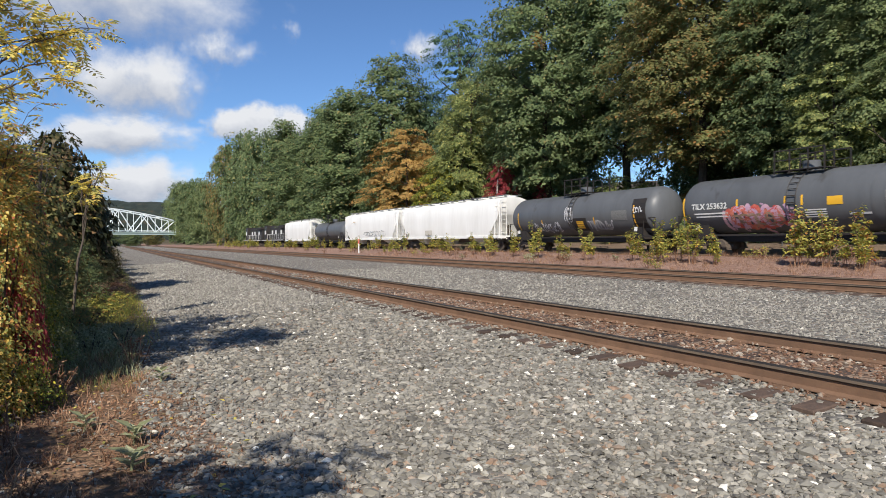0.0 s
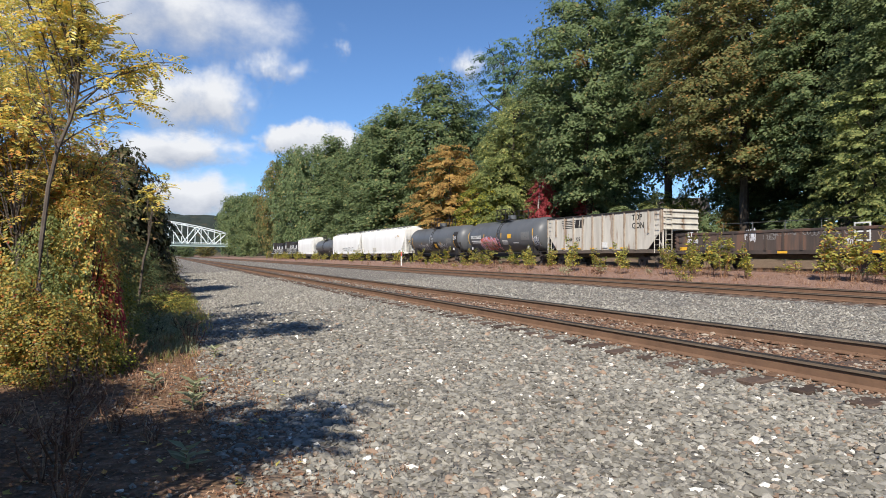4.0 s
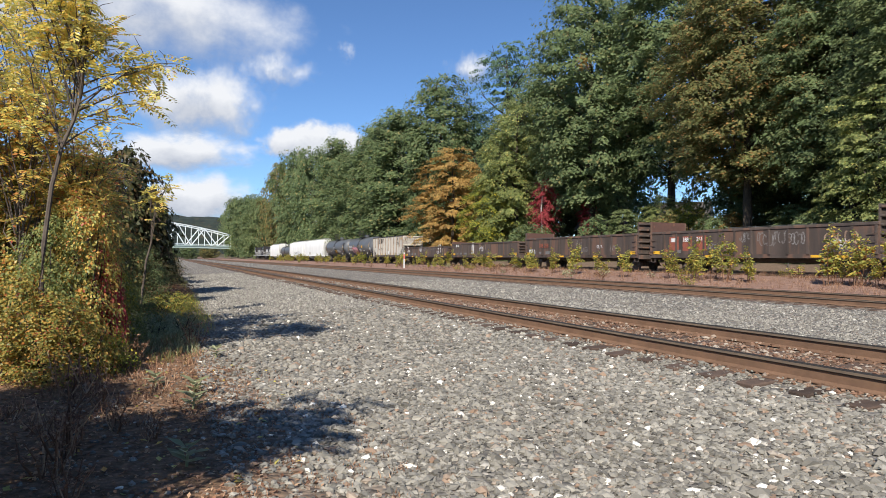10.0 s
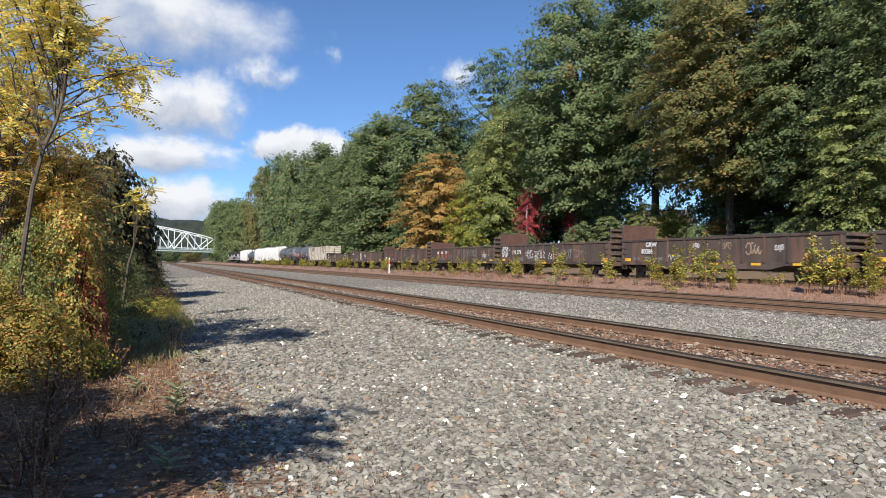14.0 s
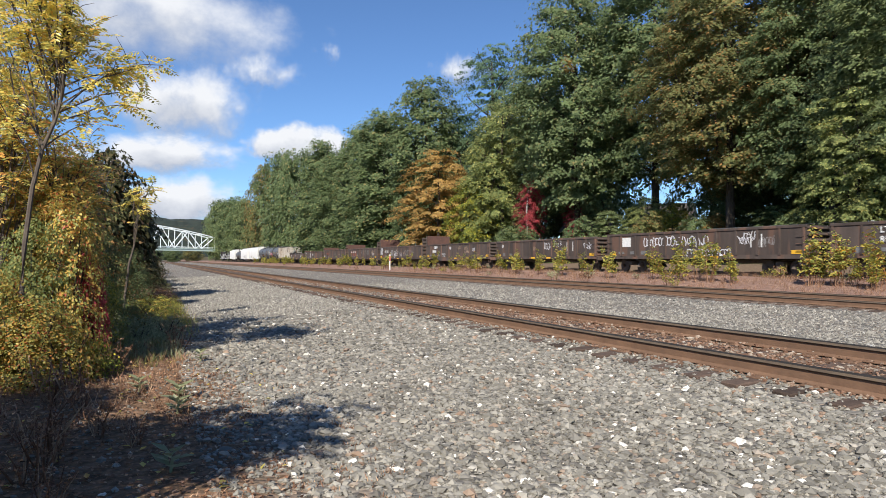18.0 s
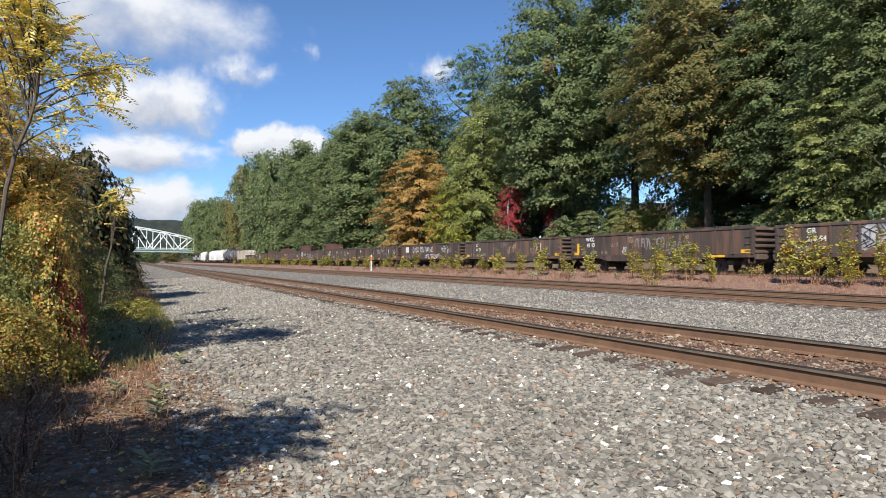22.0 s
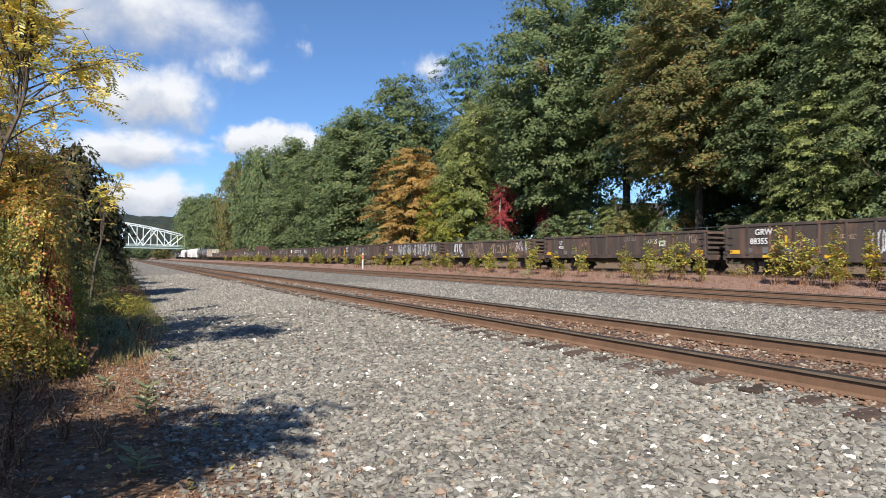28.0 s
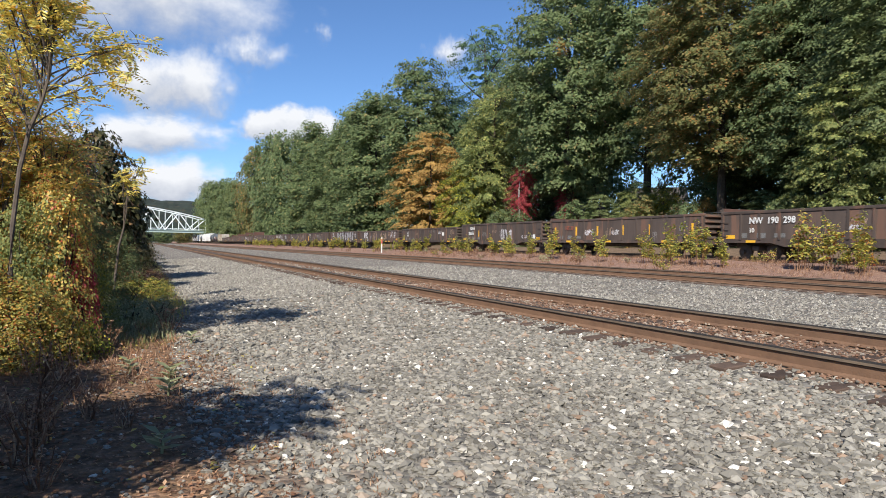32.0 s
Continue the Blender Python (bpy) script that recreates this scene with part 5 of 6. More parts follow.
# the wood behind the train
for row in [
    ("broad", 43.8, 62.8, 30.9, 7.2, GREEN, "tall dark green tree at the wood's edge", 0.2), ("broad_2", 47.5, 54.0, 30.9, 7.3, GREEN, "tall dense green tree in the wood", 0.27),
    ("near", 43.8, 40.8, 26.0, 6.9, OLIVE, "tall tree with leaves turning olive and orange", 0.25), ("near", 45.7, 33.0, 24.6, 6.5, GREEN, "tall dark green tree in the wood", 0.2),
    ("near", 43.3, 25.0, 22.8, 6.0, GREEN_2, "tall green tree in the wood", 0.2), ("broad_2", 41.0, 16.9, 20.0, 5.1, GREEN, "green tree in the wood", 0.2),
    ("dome", 38.9, 26.6, 11.0, 3.1, LIGHT_GREEN, "small tree with yellowing sunlit leaves", 0.2), ("layered", 38.2, 21.7, 12.3, 3.3, GREEN_2, "small green tree beside the siding", 0.18)]:
    grown = tree(*row)
    if row[1] == 43.8 and row[2] == 62.8:
        bough = slotted(part("turned_bough", CROWNS["shrub"][0], None, grown, "small bough turned orange"), ORANGE)
        bough.matrix_basis = grown.matrix_basis.inverted() @ pose(39.3, 58.2, 21.0) @ Matrix.Diagonal((0.35, 0.35, 0.4, 1))
for row in [
    ("wispy", 48.5, 91.6, 33.4, 5.4, BLUISH, "tall feathery blue-green pine", 0.3), ("sprays", 45.7, 97.4, 24.6, 5.1, BLUISH, "feathery green tree behind the train", 0.25),
    ("sprays", 41.0, 74.8, 21.0, 4.6, LIGHT_GREEN, "light green tree with drooping sprays", 0.2), ("tall", 39.1, 96.7, 29.1, 5.7, GREEN, "tall narrow green tree", 0.1),
    ("tall_2", 37.7, 112.9, 26.8, 6.8, GREEN, "round-topped green tree behind the train", 0.06), ("tall", 38.2, 125.3, 26.4, 6.6, GREEN, "round-topped green tree behind the train", 0.08),
    ("tall", 36.8, 138.4, 23.2, 6.2, GREEN, "green tree along the siding", 0.05), ("tall_2", 37.3, 158.0, 29.1, 6.5, GREEN, "green tree along the siding", 0.05)]:
    tree(*row)
for row in [
    ("far", 37.3, 184.5, 30.5, 7.6, GREEN, "distant green tree along the railway", 0.04), ("far", 38.3, 216.4, 34.5, 8.2, GREEN, "distant green tree along the railway", 0.04),
    ("far", 38.0, 250.2, 35.0, 7.0, OLIVE, "distant tree turning olive", 0.04), ("far", 37.3, 300.4, 27.0, 7.6, GREEN_2, "distant green tree along the railway", 0.03),
    ("far", 37.3, 342.5, 31.5, 8.2, GREEN, "distant green tree along the railway", 0.03), ("far", 38.2, 404.5, 35.0, 8.6, GREEN_2, "distant green tree by the bridge", 0.03),
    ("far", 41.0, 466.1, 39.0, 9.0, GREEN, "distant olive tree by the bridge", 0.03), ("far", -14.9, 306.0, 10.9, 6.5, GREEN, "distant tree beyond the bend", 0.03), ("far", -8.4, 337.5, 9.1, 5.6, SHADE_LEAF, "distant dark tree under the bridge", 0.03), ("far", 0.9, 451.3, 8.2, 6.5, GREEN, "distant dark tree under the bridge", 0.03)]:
    tree(*row)
for row in [
    ("dome", 37.6, 87.6, 16.6, 5.7, ORANGE, "orange autumn tree with layered boughs", 0.12), ("layered", 37.4, 77.0, 11.0, 3.2, YELLOWISH, "small yellow-leaved tree behind the train", 0.08),
    ("dome", 40.2, 77.3, 17.0, 3.8, LIGHT_GREEN, "light yellow-green tree at the wood edge", 0.1), ("layered", 40.2, 66.6, 10.0, 1.7, REDLEAF, "slim bright red autumn tree", 0.3),
    ("layered", 43.8, 63.3, 6.8, 1.1, REDLEAF, "dull red tree in the shade", 0.45), ("tall", 46.6, 107.8, 23.7, 4.7, GREEN, "dark tree deeper in the wood", 0.1), ("tall_2", 46.6, 79.0, 24.6, 5.6, GREEN, "dark tree deeper in the wood", 0.12),
    ("tall", 55.9, 82.1, 22.8, 5.6, GREEN, "dark tree deeper in the wood", 0.12), ("tall_2", 55.9, 37.0, 23.7, 5.6, GREEN, "dark tree deeper in the wood", 0.15)]:
    tree(*row)
for row in [
    ("far", 13.0, 468.1, 8.2, 6.5, GREEN, "distant dark tree under the bridge", 0.03), ("far", 25.2, 464.3, 9.1, 6.5, OLIVE, "distant dark tree under the bridge", 0.03), ("far", -24.2, 387.0, 13.7, 8.4, GREEN, "distant tree beyond the bend", 0.03), ("tall", 54.1, 28.6, 23.7, 5.6, GREEN, "dark tree deeper in the wood", 0.12), ("tall_2", 51.3, 18.0, 22.8, 5.6, GREEN, "dark tree deeper in the wood", 0.12), ("tall", 57.8, 47.5, 24.6, 5.1, GREEN, "dark tree deeper in the wood", 0.1),
    ("tall", 43.8, 127.9, 28.2, 6.5, GREEN, "dark tree deeper in the wood", 0.1), ("tall_2", 44.7, 148.6, 30.0, 6.5, GREEN, "dark tree deeper in the wood", 0.1), ("far", 48.5, 200.3, 32.8, 9.3, GREEN, "dark tree deeper in the wood", 0.05)]:
    tree(*row)

# low growth that fills the gap between the tall trunks
for row in [
    ("dome", 45.2, 52.6, 6.5, 2.2, LIGHT_GREEN, "low light green tree in the gap of the wood", 0.05), ("dome", 47.0, 51.0, 6.0, 2.0, OLIVE, "low olive tree in the gap of the wood", 0.05), ("layered", 44.4, 48.2, 5.4, 2.0, YELLOWISH, "low yellow-green tree in the gap of the wood", 0.05),
    ("tall", 48.0, 45.2, 9.5, 2.4, GREEN, "slim green tree in the gap of the wood", 0.05),
    ("dome", 43.6, 56.6, 5.4, 2.2, GREEN_2, "low green tree in the gap of the wood", 0.05), ("layered", 45.0, 43.9, 4.2, 1.8, ORANGE, "low orange-brown tree in the gap of the wood", 0.05), ("dome", 44.0, 36.5, 4.4, 2.0, GREEN, "low dark green tree under the tall trees", 0.05)]:
    tree(*row)

# the dim second row that closes the wood
r = random.Random(31)
for k in range(19):
    y = 10 + k * 7.2 + r.uniform(-1.5, 1.5)
    if 55.5 < y < 71:
        continue
    tree("deep", 57 + r.uniform(-2, 4), y, r.uniform(21, 26), r.uniform(5.2, 6.7), GREEN, "dark green tree deep in the wood", 0.03)
# undergrowth at the wood's foot
r = random.Random(77)
for k in range(30):
    y = 12 + k * 4.1 + r.uniform(-1, 1)
    x = 38.6 + r.uniform(0, 3.3)
    m = r.choice([GREEN, GREEN, GREEN_2, GREEN, OLIVE])
    root = tagged(new("shrub"), "leafy green shrub at the foot of the wood", "shrub", "undergrowth behind the train")
    root.matrix_basis = pose(x, y, ground_z(x, y) - 0.1, 0, 0, r.uniform(0, 360))
    c = slotted(part("foliage", CROWNS["shrub"][0], None, root), m)
    s = r.uniform(0.45, 0.95)
    c.scale = (s, s, s * r.uniform(0.7, 1.2))
    part("stem", rod([(0, 0, 0), (0.1, 0, 0.8), (0.15, 0.1, 1.6)], 0.05, 5), BARK, root)


def weed_mesh(name, seed, height, stems, per, leaf, lean=0.25, spread=0.3, low=0.1):
    """Weed foliage: stems that fan out from the root with side twigs, and leaves gathered towards their tips. Returns leaves and stems."""
    g = np.random.default_rng(seed)
    bm = bmesh.new()
    P, W, N = [], [], []
    for s in range(stems):
        a, l = s * 2.4 + g.uniform(-0.5, 0.5), height * g.uniform(0.5, 1.0)
        base = np.array([math.cos(a) * spread * g.uniform(0.1, 1), math.sin(a) * spread * g.uniform(0.1, 1), 0])
        top = base + np.array([math.cos(a) * lean * l * g.uniform(0.1, 1), math.sin(a) * lean * l * g.uniform(0.1, 1), l])
        mid = (base + top) / 2 + np.array([g.normal(0, 0.05), g.normal(0, 0.05), 0])
        tube(bm, [base, mid, top], [0.013, 0.009, 0.004], 4)
        twigs = [(mid, top)]
        for k in range(3):
            u = g.uniform(0.3, 0.85)
            b = base * (1 - u) + top * u
            e = b + np.array([g.normal(0, 0.16), g.normal(0, 0.16), g.uniform(0.08, 0.3)]) * height / 2.0
            tube(bm, [b, e], [0.007, 0.003], 3)
            twigs.append((b, e))
        for k in range(per):
            b, e = twigs[k % 4]
            u = low + (1 - low) * math.sqrt(g.uniform(0, 1))
            t = k * 2.4 + g.uniform(-0.4, 0.4)
            P.append(b * (1 - u) + e * u + g.normal(0, 0.025, 3))
            W.append((math.cos(t), math.sin(t), g.uniform(-0.8, 0.4)))
            N.append((g.normal(-0.3, 0.5), g.normal(-0.3, 0.5), 0.9))
    P, W, N = np.array(P), np.array(W), np.array(N)
    ln = leaf * g.uniform(0.5, 1.35, len(P))
    st = bpy.data.meshes.new(name + "_stem")
    bm.to_mesh(st)
    bm.free()
    st.materials.append(DRY)
    return soup(name, *leaf_quads(P + W * 0.03, W, N, ln, ln * 0.72)), st


WEEDS = [weed_mesh("weed_leaves", 100 + k, 2.1, 6, 92, 0.125, 0.2, 0.2) for k in range(6)]
STALKS = [weed_mesh("weed_leaves", 140 + k, 0.7, 9, 14, 0.045, 0.55, 0.12) for k in range(3)]
LOW = [weed_mesh("weed_leaves", 120 + k, 0.8, 8, 20, 0.10, 0.5) for k in range(3)]


def weed(x, y, scale, mat, label, kinds=WEEDS, group="weeds between the tracks"):
    lv, st = kinds[int(abs(x * 7 + y * 13)) % len(kinds)]
    root = tagged(new("weed"), label, "weed", group)
    root.matrix_basis = pose(x, y, ground_z(x, y) - 0.03, 0, 0, (x * 97 + y * 61) % 360) @ Matrix.Scale(scale, 4)
    slotted(part("foliage", lv, None, root), mat)
    tagged(part("stem", st, DRY, root), kind="stuff")
    return root


# tall weeds between the second track and the train
r = random.Random(9)
for px, py, s in [(25.0, 43.6, 0.9), (25.0, 40.9, 0.8), (25.0, 37.8, 1.05), (25.0, 34.6, 0.7), (25.0, 32.2, 0.85), (25.0, 28.6, 0.85), (25.0, 27.3, 1.0), (25.0, 26.0, 0.95), (25.0, 24.8, 1.1), (25.0, 22.9, 0.8), (25.0, 19.5, 1.1), (25.2, 18.6, 0.9), (25.0, 17.6, 1.05), (24.9, 16.4, 1.0), (25.3, 15.4, 1.0), (24.6, 14.0, 1.1), (25.6, 12.4, 1.0)]:
    for k in range(2):
        weed(px + r.uniform(-0.4, 0.4), py + r.uniform(-0.4, 0.4), s * (r.uniform(1.0, 1.2) if k == 0 else r.uniform(0.55, 0.8)), WEED_RED if py < 20 and k == 0 else WEED, "tall weed with yellow and red leaves" if py < 20 else "tall yellow-green weed beside the siding")
for k in range(96):
    y = 44 + k * 1.45 + r.uniform(-1.5, 1.5)
    weed(r.uniform(23.8, 28.0), y, r.uniform(0.45, 0.95), WEED if r.random() < 0.8 else YELLOWISH, "yellow-green weed beside the siding")
for k in range(46):
    y = r.uniform(13, 80)
    weed(r.uniform(22.4, 29.0), y, r.uniform(0.5, 1.0), r.choice([WEED, DRY, PALE_WEED]), "low dry weed on red-brown soil", LOW, "low weeds between the tracks")


# ---- the thicket beside the main track ----
def compound_leaf(seed, length, pairs, leaflet):
    """One feather-shaped leaf lying along x: arrays for its leaflets."""
    g = np.random.default_rng(seed)
    P, W = [], []
    for k in range(pairs):
        u = 0.15 + 0.85 * k / (pairs - 1)
        p = np.array([u * length, 0, -0.25 * length * u * u])
        for s in (-1, 1):
            P.append(p)
            W.append((0.45, s * 1.0, -0.35 + g.normal(0, 0.1)))
    P.append((length, 0, -0.25 * length))
    W.append((1, 0, -0.4))
    return np.array(P), np.array(W), leaflet * (0.75 + 0.4 * np.sin(np.linspace(0.3, 2.9, 2 * pairs + 1)))


def sumac(x, y, height, mat, seed, label, arms, leaves_per=7, leaflet=0.085, trunk=None, r0=0.055):
    """A thin-stemmed sumac: a bending trunk, forking arms with bare twigs, and feather leaves gathered towards the tips."""
    g = np.random.default_rng(seed)
    root = tagged(new("sumac_tree"), label, "tree", "thicket beside the track")
    root.matrix_basis = pose(x, y, ground_z(x, y) - 0.05)
    trunk = [Vector((dx, dy, u * height)) for dx, dy, u in trunk or [(0, 0, 0), (0.05, 0.02, 0.25), (-0.04, 0.06, 0.5), (0.08, 0.0, 0.78)]]
    n = len(trunk) - 1
    part("trunk", tube(bmesh.new(), trunk, [r0 * (1 - 0.6 * k / n) for k in range(n + 1)], 7), TWIG, root)
    V, F, base = [], [], 0
    for dx, dy, u0, u1 in arms:
        i = max(k for k in range(n) if trunk[k].z <= u0 * height)
        b = trunk[i].lerp(trunk[i + 1], min(1.0, (u0 * height - trunk[i].z) / (trunk[i + 1].z - trunk[i].z)))
        tip = Vector((dx, dy, height * u1))
        mid = b.lerp(tip, 0.5) + Vector((0, 0, 0.1 * (tip - b).length))
        q = [b, b.lerp(mid, 0.6) + Vector((g.normal(0, 0.05), g.normal(0, 0.05), 0)), mid, mid.lerp(tip, 0.6) + Vector((0, 0, 0.04)), tip]
        bm = tube(bmesh.new(), q, [0.012, 0.010, 0.008, 0.006, 0.004], 5)
        ends = [(q[2], q[3]), (q[3], q[4])]
        for k in range(5):
            c = q[1 + k % 3].lerp(q[2 + k % 3], g.uniform(0, 1))
            e = c + Vector((g.normal(0, 0.16), g.normal(0, 0.16), g.uniform(-0.02, 0.3)))
            tube(bm, [c, c.lerp(e, 0.5) + Vector((0, 0, 0.03)), e], [0.006, 0.0045, 0.0025], 3)
            if k < 4:
                ends.append((c, e))
        part("branch", bm, TWIG, root)
        for k in range(leaves_per):
            c, e = ends[k % len(ends)]
            p = np.array(c.lerp(e, g.uniform(0.45, 1.0)))
            a = g.uniform(0, math.tau)
            P, W, L = compound_leaf(int(g.integers(1e6)), g.uniform(0.2, 0.4), 7, leaflet)
            c, s = math.cos(a), math.sin(a)
            tilt = g.normal(0.0, 0.4)
            R = np.array([[c, -s, 0], [s, c, 0], [0, 0, 1]]) @ np.array([[math.cos(tilt), 0, -math.sin(tilt)], [0, 1, 0], [math.sin(tilt), 0, math.cos(tilt)]])
            v, f = leaf_quads(P @ R.T + p, W @ R.T, np.tile(R[:, 2], (len(P), 1)) + g.normal(0, 0.3, (len(P), 3)), L, L * 0.4)
            V.append(v)
            F.append(f + base)
            base += len(v)
    part("foliage", soup("foliage", np.concatenate(V), np.concatenate(F)), mat, root)
    return root


def arms_of(seed, n, reach, low=0.3):
    g = random.Random(seed)
    return [(math.cos(k * 2.4) * reach * g.uniform(0.4, 1), math.sin(k * 2.4) * reach * g.uniform(0.4, 1), g.uniform(low, 0.7), g.uniform(low + 0.25, 1.0)) for k in range(n)]


NEAR_CROWNS = {
    "bush": (crown_mesh("foliage", 31, 2.6, 1.1, ROUND, 190, 44, 0.26, 0.075, 0.5), 2.6, 1.1),
    "bush_2": (crown_mesh("foliage", 32, 2.6, 1.1, OVAL, 190, 44, 0.26, 0.075, 0.5), 2.6, 1.1),
    "hedge": (crown_mesh("foliage", 33, 4.4, 1.3, OVAL, 240, 44, 0.32, 0.13, 0.4, fine=True), 4.4, 1.3),
    "hedge_far": (crown_mesh("foliage", 35, 5.0, 2.0, OVAL, 190, 36, 0.42, 0.2, 0.4, fine=True), 5.0, 2.0),
    "maple": (crown_mesh("foliage", 37, 4.4, 1.6, ROUND, 260, 44, 0.42, 0.16, 0.2, 0.4, True), 4.4, 1.6),
    "column": (crown_mesh("foliage", 36, 3.4, 0.8, OVAL, 170, 70, 0.22, 0.068, 0.6, inner=0.4), 3.4, 0.8),
    "low": (crown_mesh("foliage", 34, 0.9, 0.8, ROUND, 90, 34, 0.16, 0.06, 0.6), 0.9, 0.8),
}


def bush(kind, x, y, height, radius, mat, label, lift=0.0, group="thicket beside the track"):
    me, ch, cr = NEAR_CROWNS[kind]
    g = random.Random(f"{x}/{y}")
    root = tagged(new("bush"), label, "bush", group)
    root.matrix_basis = pose(x, y, ground_z(x, y) - 0.06, 0, 0, g.uniform(0, 360))
    c = slotted(part("foliage", me, None, root), mat)
    c.location.z = lift
    c.scale = (radius / cr, radius / cr, (height - lift) / ch)
    bm = bmesh.new()
    for k in range(5):
        a = k * 1.3 + g.uniform(-0.3, 0.3)
        tube(bm, [(0.05 * math.cos(a), 0.05 * math.sin(a), 0), (math.cos(a) * radius * 0.3, math.sin(a) * radius * 0.3, height * 0.45), (math.cos(a) * radius * 0.6, math.sin(a) * radius * 0.6, height * 0.85)], [0.022, 0.015, 0.005], 5)
    tagged(part("stem", bm, BARK, root), kind="stuff")
    return root


# the near sumac: its trunk leans over the verge, one long bough reaches out over the ballast
LEANING = [(0.0, 0, 0), (-0.05, 0, 0.2), (-0.03, 0, 0.3), (0.04, 0, 0.43), (0.14, 0.02, 0.52), (0.27, 0, 0.58), (0.35, -0.02, 0.64), (0.40, 0, 0.78), (0.42, 0, 0.92)]
sumac(-1.41, 9.7, 5.7, SUMAC, 1, "slender sumac with bright yellow feather leaves", [(1.25, -0.1, 0.58, 0.625), (1.28, 0.15, 0.6, 0.67), (1.52, 0.0, 0.64, 0.735), (1.42, -0.15, 0.62, 0.72), (1.3, 0.2, 0.66, 0.715), (0.7, 0.1, 0.52, 0.585), (0.95, -0.2, 0.6, 0.69), (0.55, 0.1, 0.7, 0.80), (0.0, -0.2, 0.58, 0.80), (0.2, 0.2, 0.64, 0.76), (-0.2, 0.1, 0.52, 0.70), (-0.35, -0.3, 0.45, 0.62)] + arms_of(3, 16, 0.75, 0.5), 17, 0.08, LEANING, 0.036)
sumac(-2.0, 12.0, 5.8, SUMAC, 2, "yellowing sumac in the thicket", arms_of(5, 26, 0.95, 0.4), 17, r0=0.04)
sumac(-2.7, 11.3, 4.9, SUMAC, 7, "yellowing sumac in the thicket", arms_of(8, 24, 0.95, 0.3), 16, r0=0.04)
sumac(-1.95, 11.0, 4.3, RUSSET, 41, "orange-leaved sumac in the thicket", arms_of(41, 24, 0.8, 0.3), 13, 0.08, r0=0.036)
sumac(-1.2, 11.2, 3.7, RUSSET, 42, "orange-leaved sumac in the thicket", arms_of(42, 22, 0.6, 0.35), 13, 0.08, r0=0.036)
sumac(-1.75, 14.74, 4.1, THICKET, 4, "orange-leaved sumac in the thicket", arms_of(9, 24, 0.9, 0.25), 11)
sumac(-0.62, 18.0, 3.9, SUMAC, 33, "young yellow sumac reaching from the thicket", [(0.72, 0, 0.6, 0.93), (0.5, 0.1, 0.55, 0.86), (0.35, -0.1, 0.5, 0.80), (0.6, 0.15, 0.62, 0.87), (0.25, 0.1, 0.66, 0.82)], 8, 0.10, [(0, 0, 0), (0.14, 0, 0.38), (0.25, 0, 0.5), (0.22, 0, 0.78)], 0.035)
sumac(-1.05, 15.6, 4.0, DRY, 34, "nearly bare sapling in the thicket", [(0.15, 0, 0.6, 0.97), (0.5, 0, 0.62, 0.86), (0.3, 0.1, 0.65, 0.93), (-0.15, 0, 0.6, 0.92), (0.05, 0.1, 0.5, 0.9)], 1, 0.05, [(0, 0, 0), (0.04, 0, 0.3), (0.0, 0, 0.55), (0.12, 0, 0.85)], 0.03)
sumac(-1.85, 2.55, 4.3, SUMAC, 21, "slender sumac with yellowing leaves beside the ballast", arms_of(21, 22, 0.62, 0.4), 9, 0.105)
sumac(-1.85, 3.5, 3.98, SUMAC, 12, "yellowing sumac shading the ballast", arms_of(15, 22, 0.62, 0.25), 9, 0.105)
# trees and bushes behind them, along the verge
for row in [("hedge", -2.81, 13.45, 3.3, 0.95, THICKET, "orange and olive thicket bush"), ("hedge", -2.29, 17.52, 3.7, 0.89, THICKET, "orange and olive thicket bush"), ("hedge", -2.92, 20.89, 4.28, 1.00, OLIVE, "olive thicket bush beside the track"),
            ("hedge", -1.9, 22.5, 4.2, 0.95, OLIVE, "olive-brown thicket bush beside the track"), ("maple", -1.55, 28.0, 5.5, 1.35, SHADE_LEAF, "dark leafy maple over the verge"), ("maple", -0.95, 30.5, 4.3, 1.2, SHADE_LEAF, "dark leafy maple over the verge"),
            ("hedge_far", -2.2, 39.96, 4.69, 1.89, GREEN, "dark green thicket bush beside the track"), ("hedge_far", -2.4, 48.00, 4.28, 2.10, OLIVE, "olive thicket bush beside the track"), ("hedge_far", -2.8, 59.39, 4.59, 2.31, GREEN, "dark green thicket bush beside the track")]:
    bush(*row)
for row in [("hedge", -3.96, 15.04, 3.06, 1.68, OLIVE, "olive thicket bush beside the track"), ("hedge", -4.17, 21.33, 3.67, 1.89, THICKET, "yellow and olive thicket bush"), ("hedge", -4.58, 30.46, 4.59, 2.10, OLIVE, "olive thicket bush beside the track"),
            ("hedge_far", -4.69, 40.77, 5.61, 2.52, GREEN, "dark green thicket bush beside the track"), ("hedge_far", -5.21, 52.18, 6.12, 2.73, OLIVE, "olive thicket bush beside the track"), ("hedge_far", -4.17, 75.24, 5.10, 3.15, GREEN, "dark green thicket bush beside the track"), ("hedge_far", -5.73, 96.86, 6.12, 3.68, OLIVE, "olive thicket bush beside the track")]:
    bush(*row)
for row in [("hedge", -2.8, 2.5, 3.3, 0.8, THICKET, "thicket bush shading the verge"), ("hedge", -2.45, 3.95, 3.06, 0.78, THICKET, "thicket bush shading the verge"), ("hedge", -3.1, 5.8, 3.0, 0.85, THICKET, "thicket bush shading the verge"), ("hedge", -2.65, 6.5, 2.2, 0.6, OLIVE, "olive thicket bush shading the verge"), ("hedge", -3.2, 5.0, 3.3, 0.8, OLIVE, "olive thicket bush shading the verge")]:
    bush(*row)
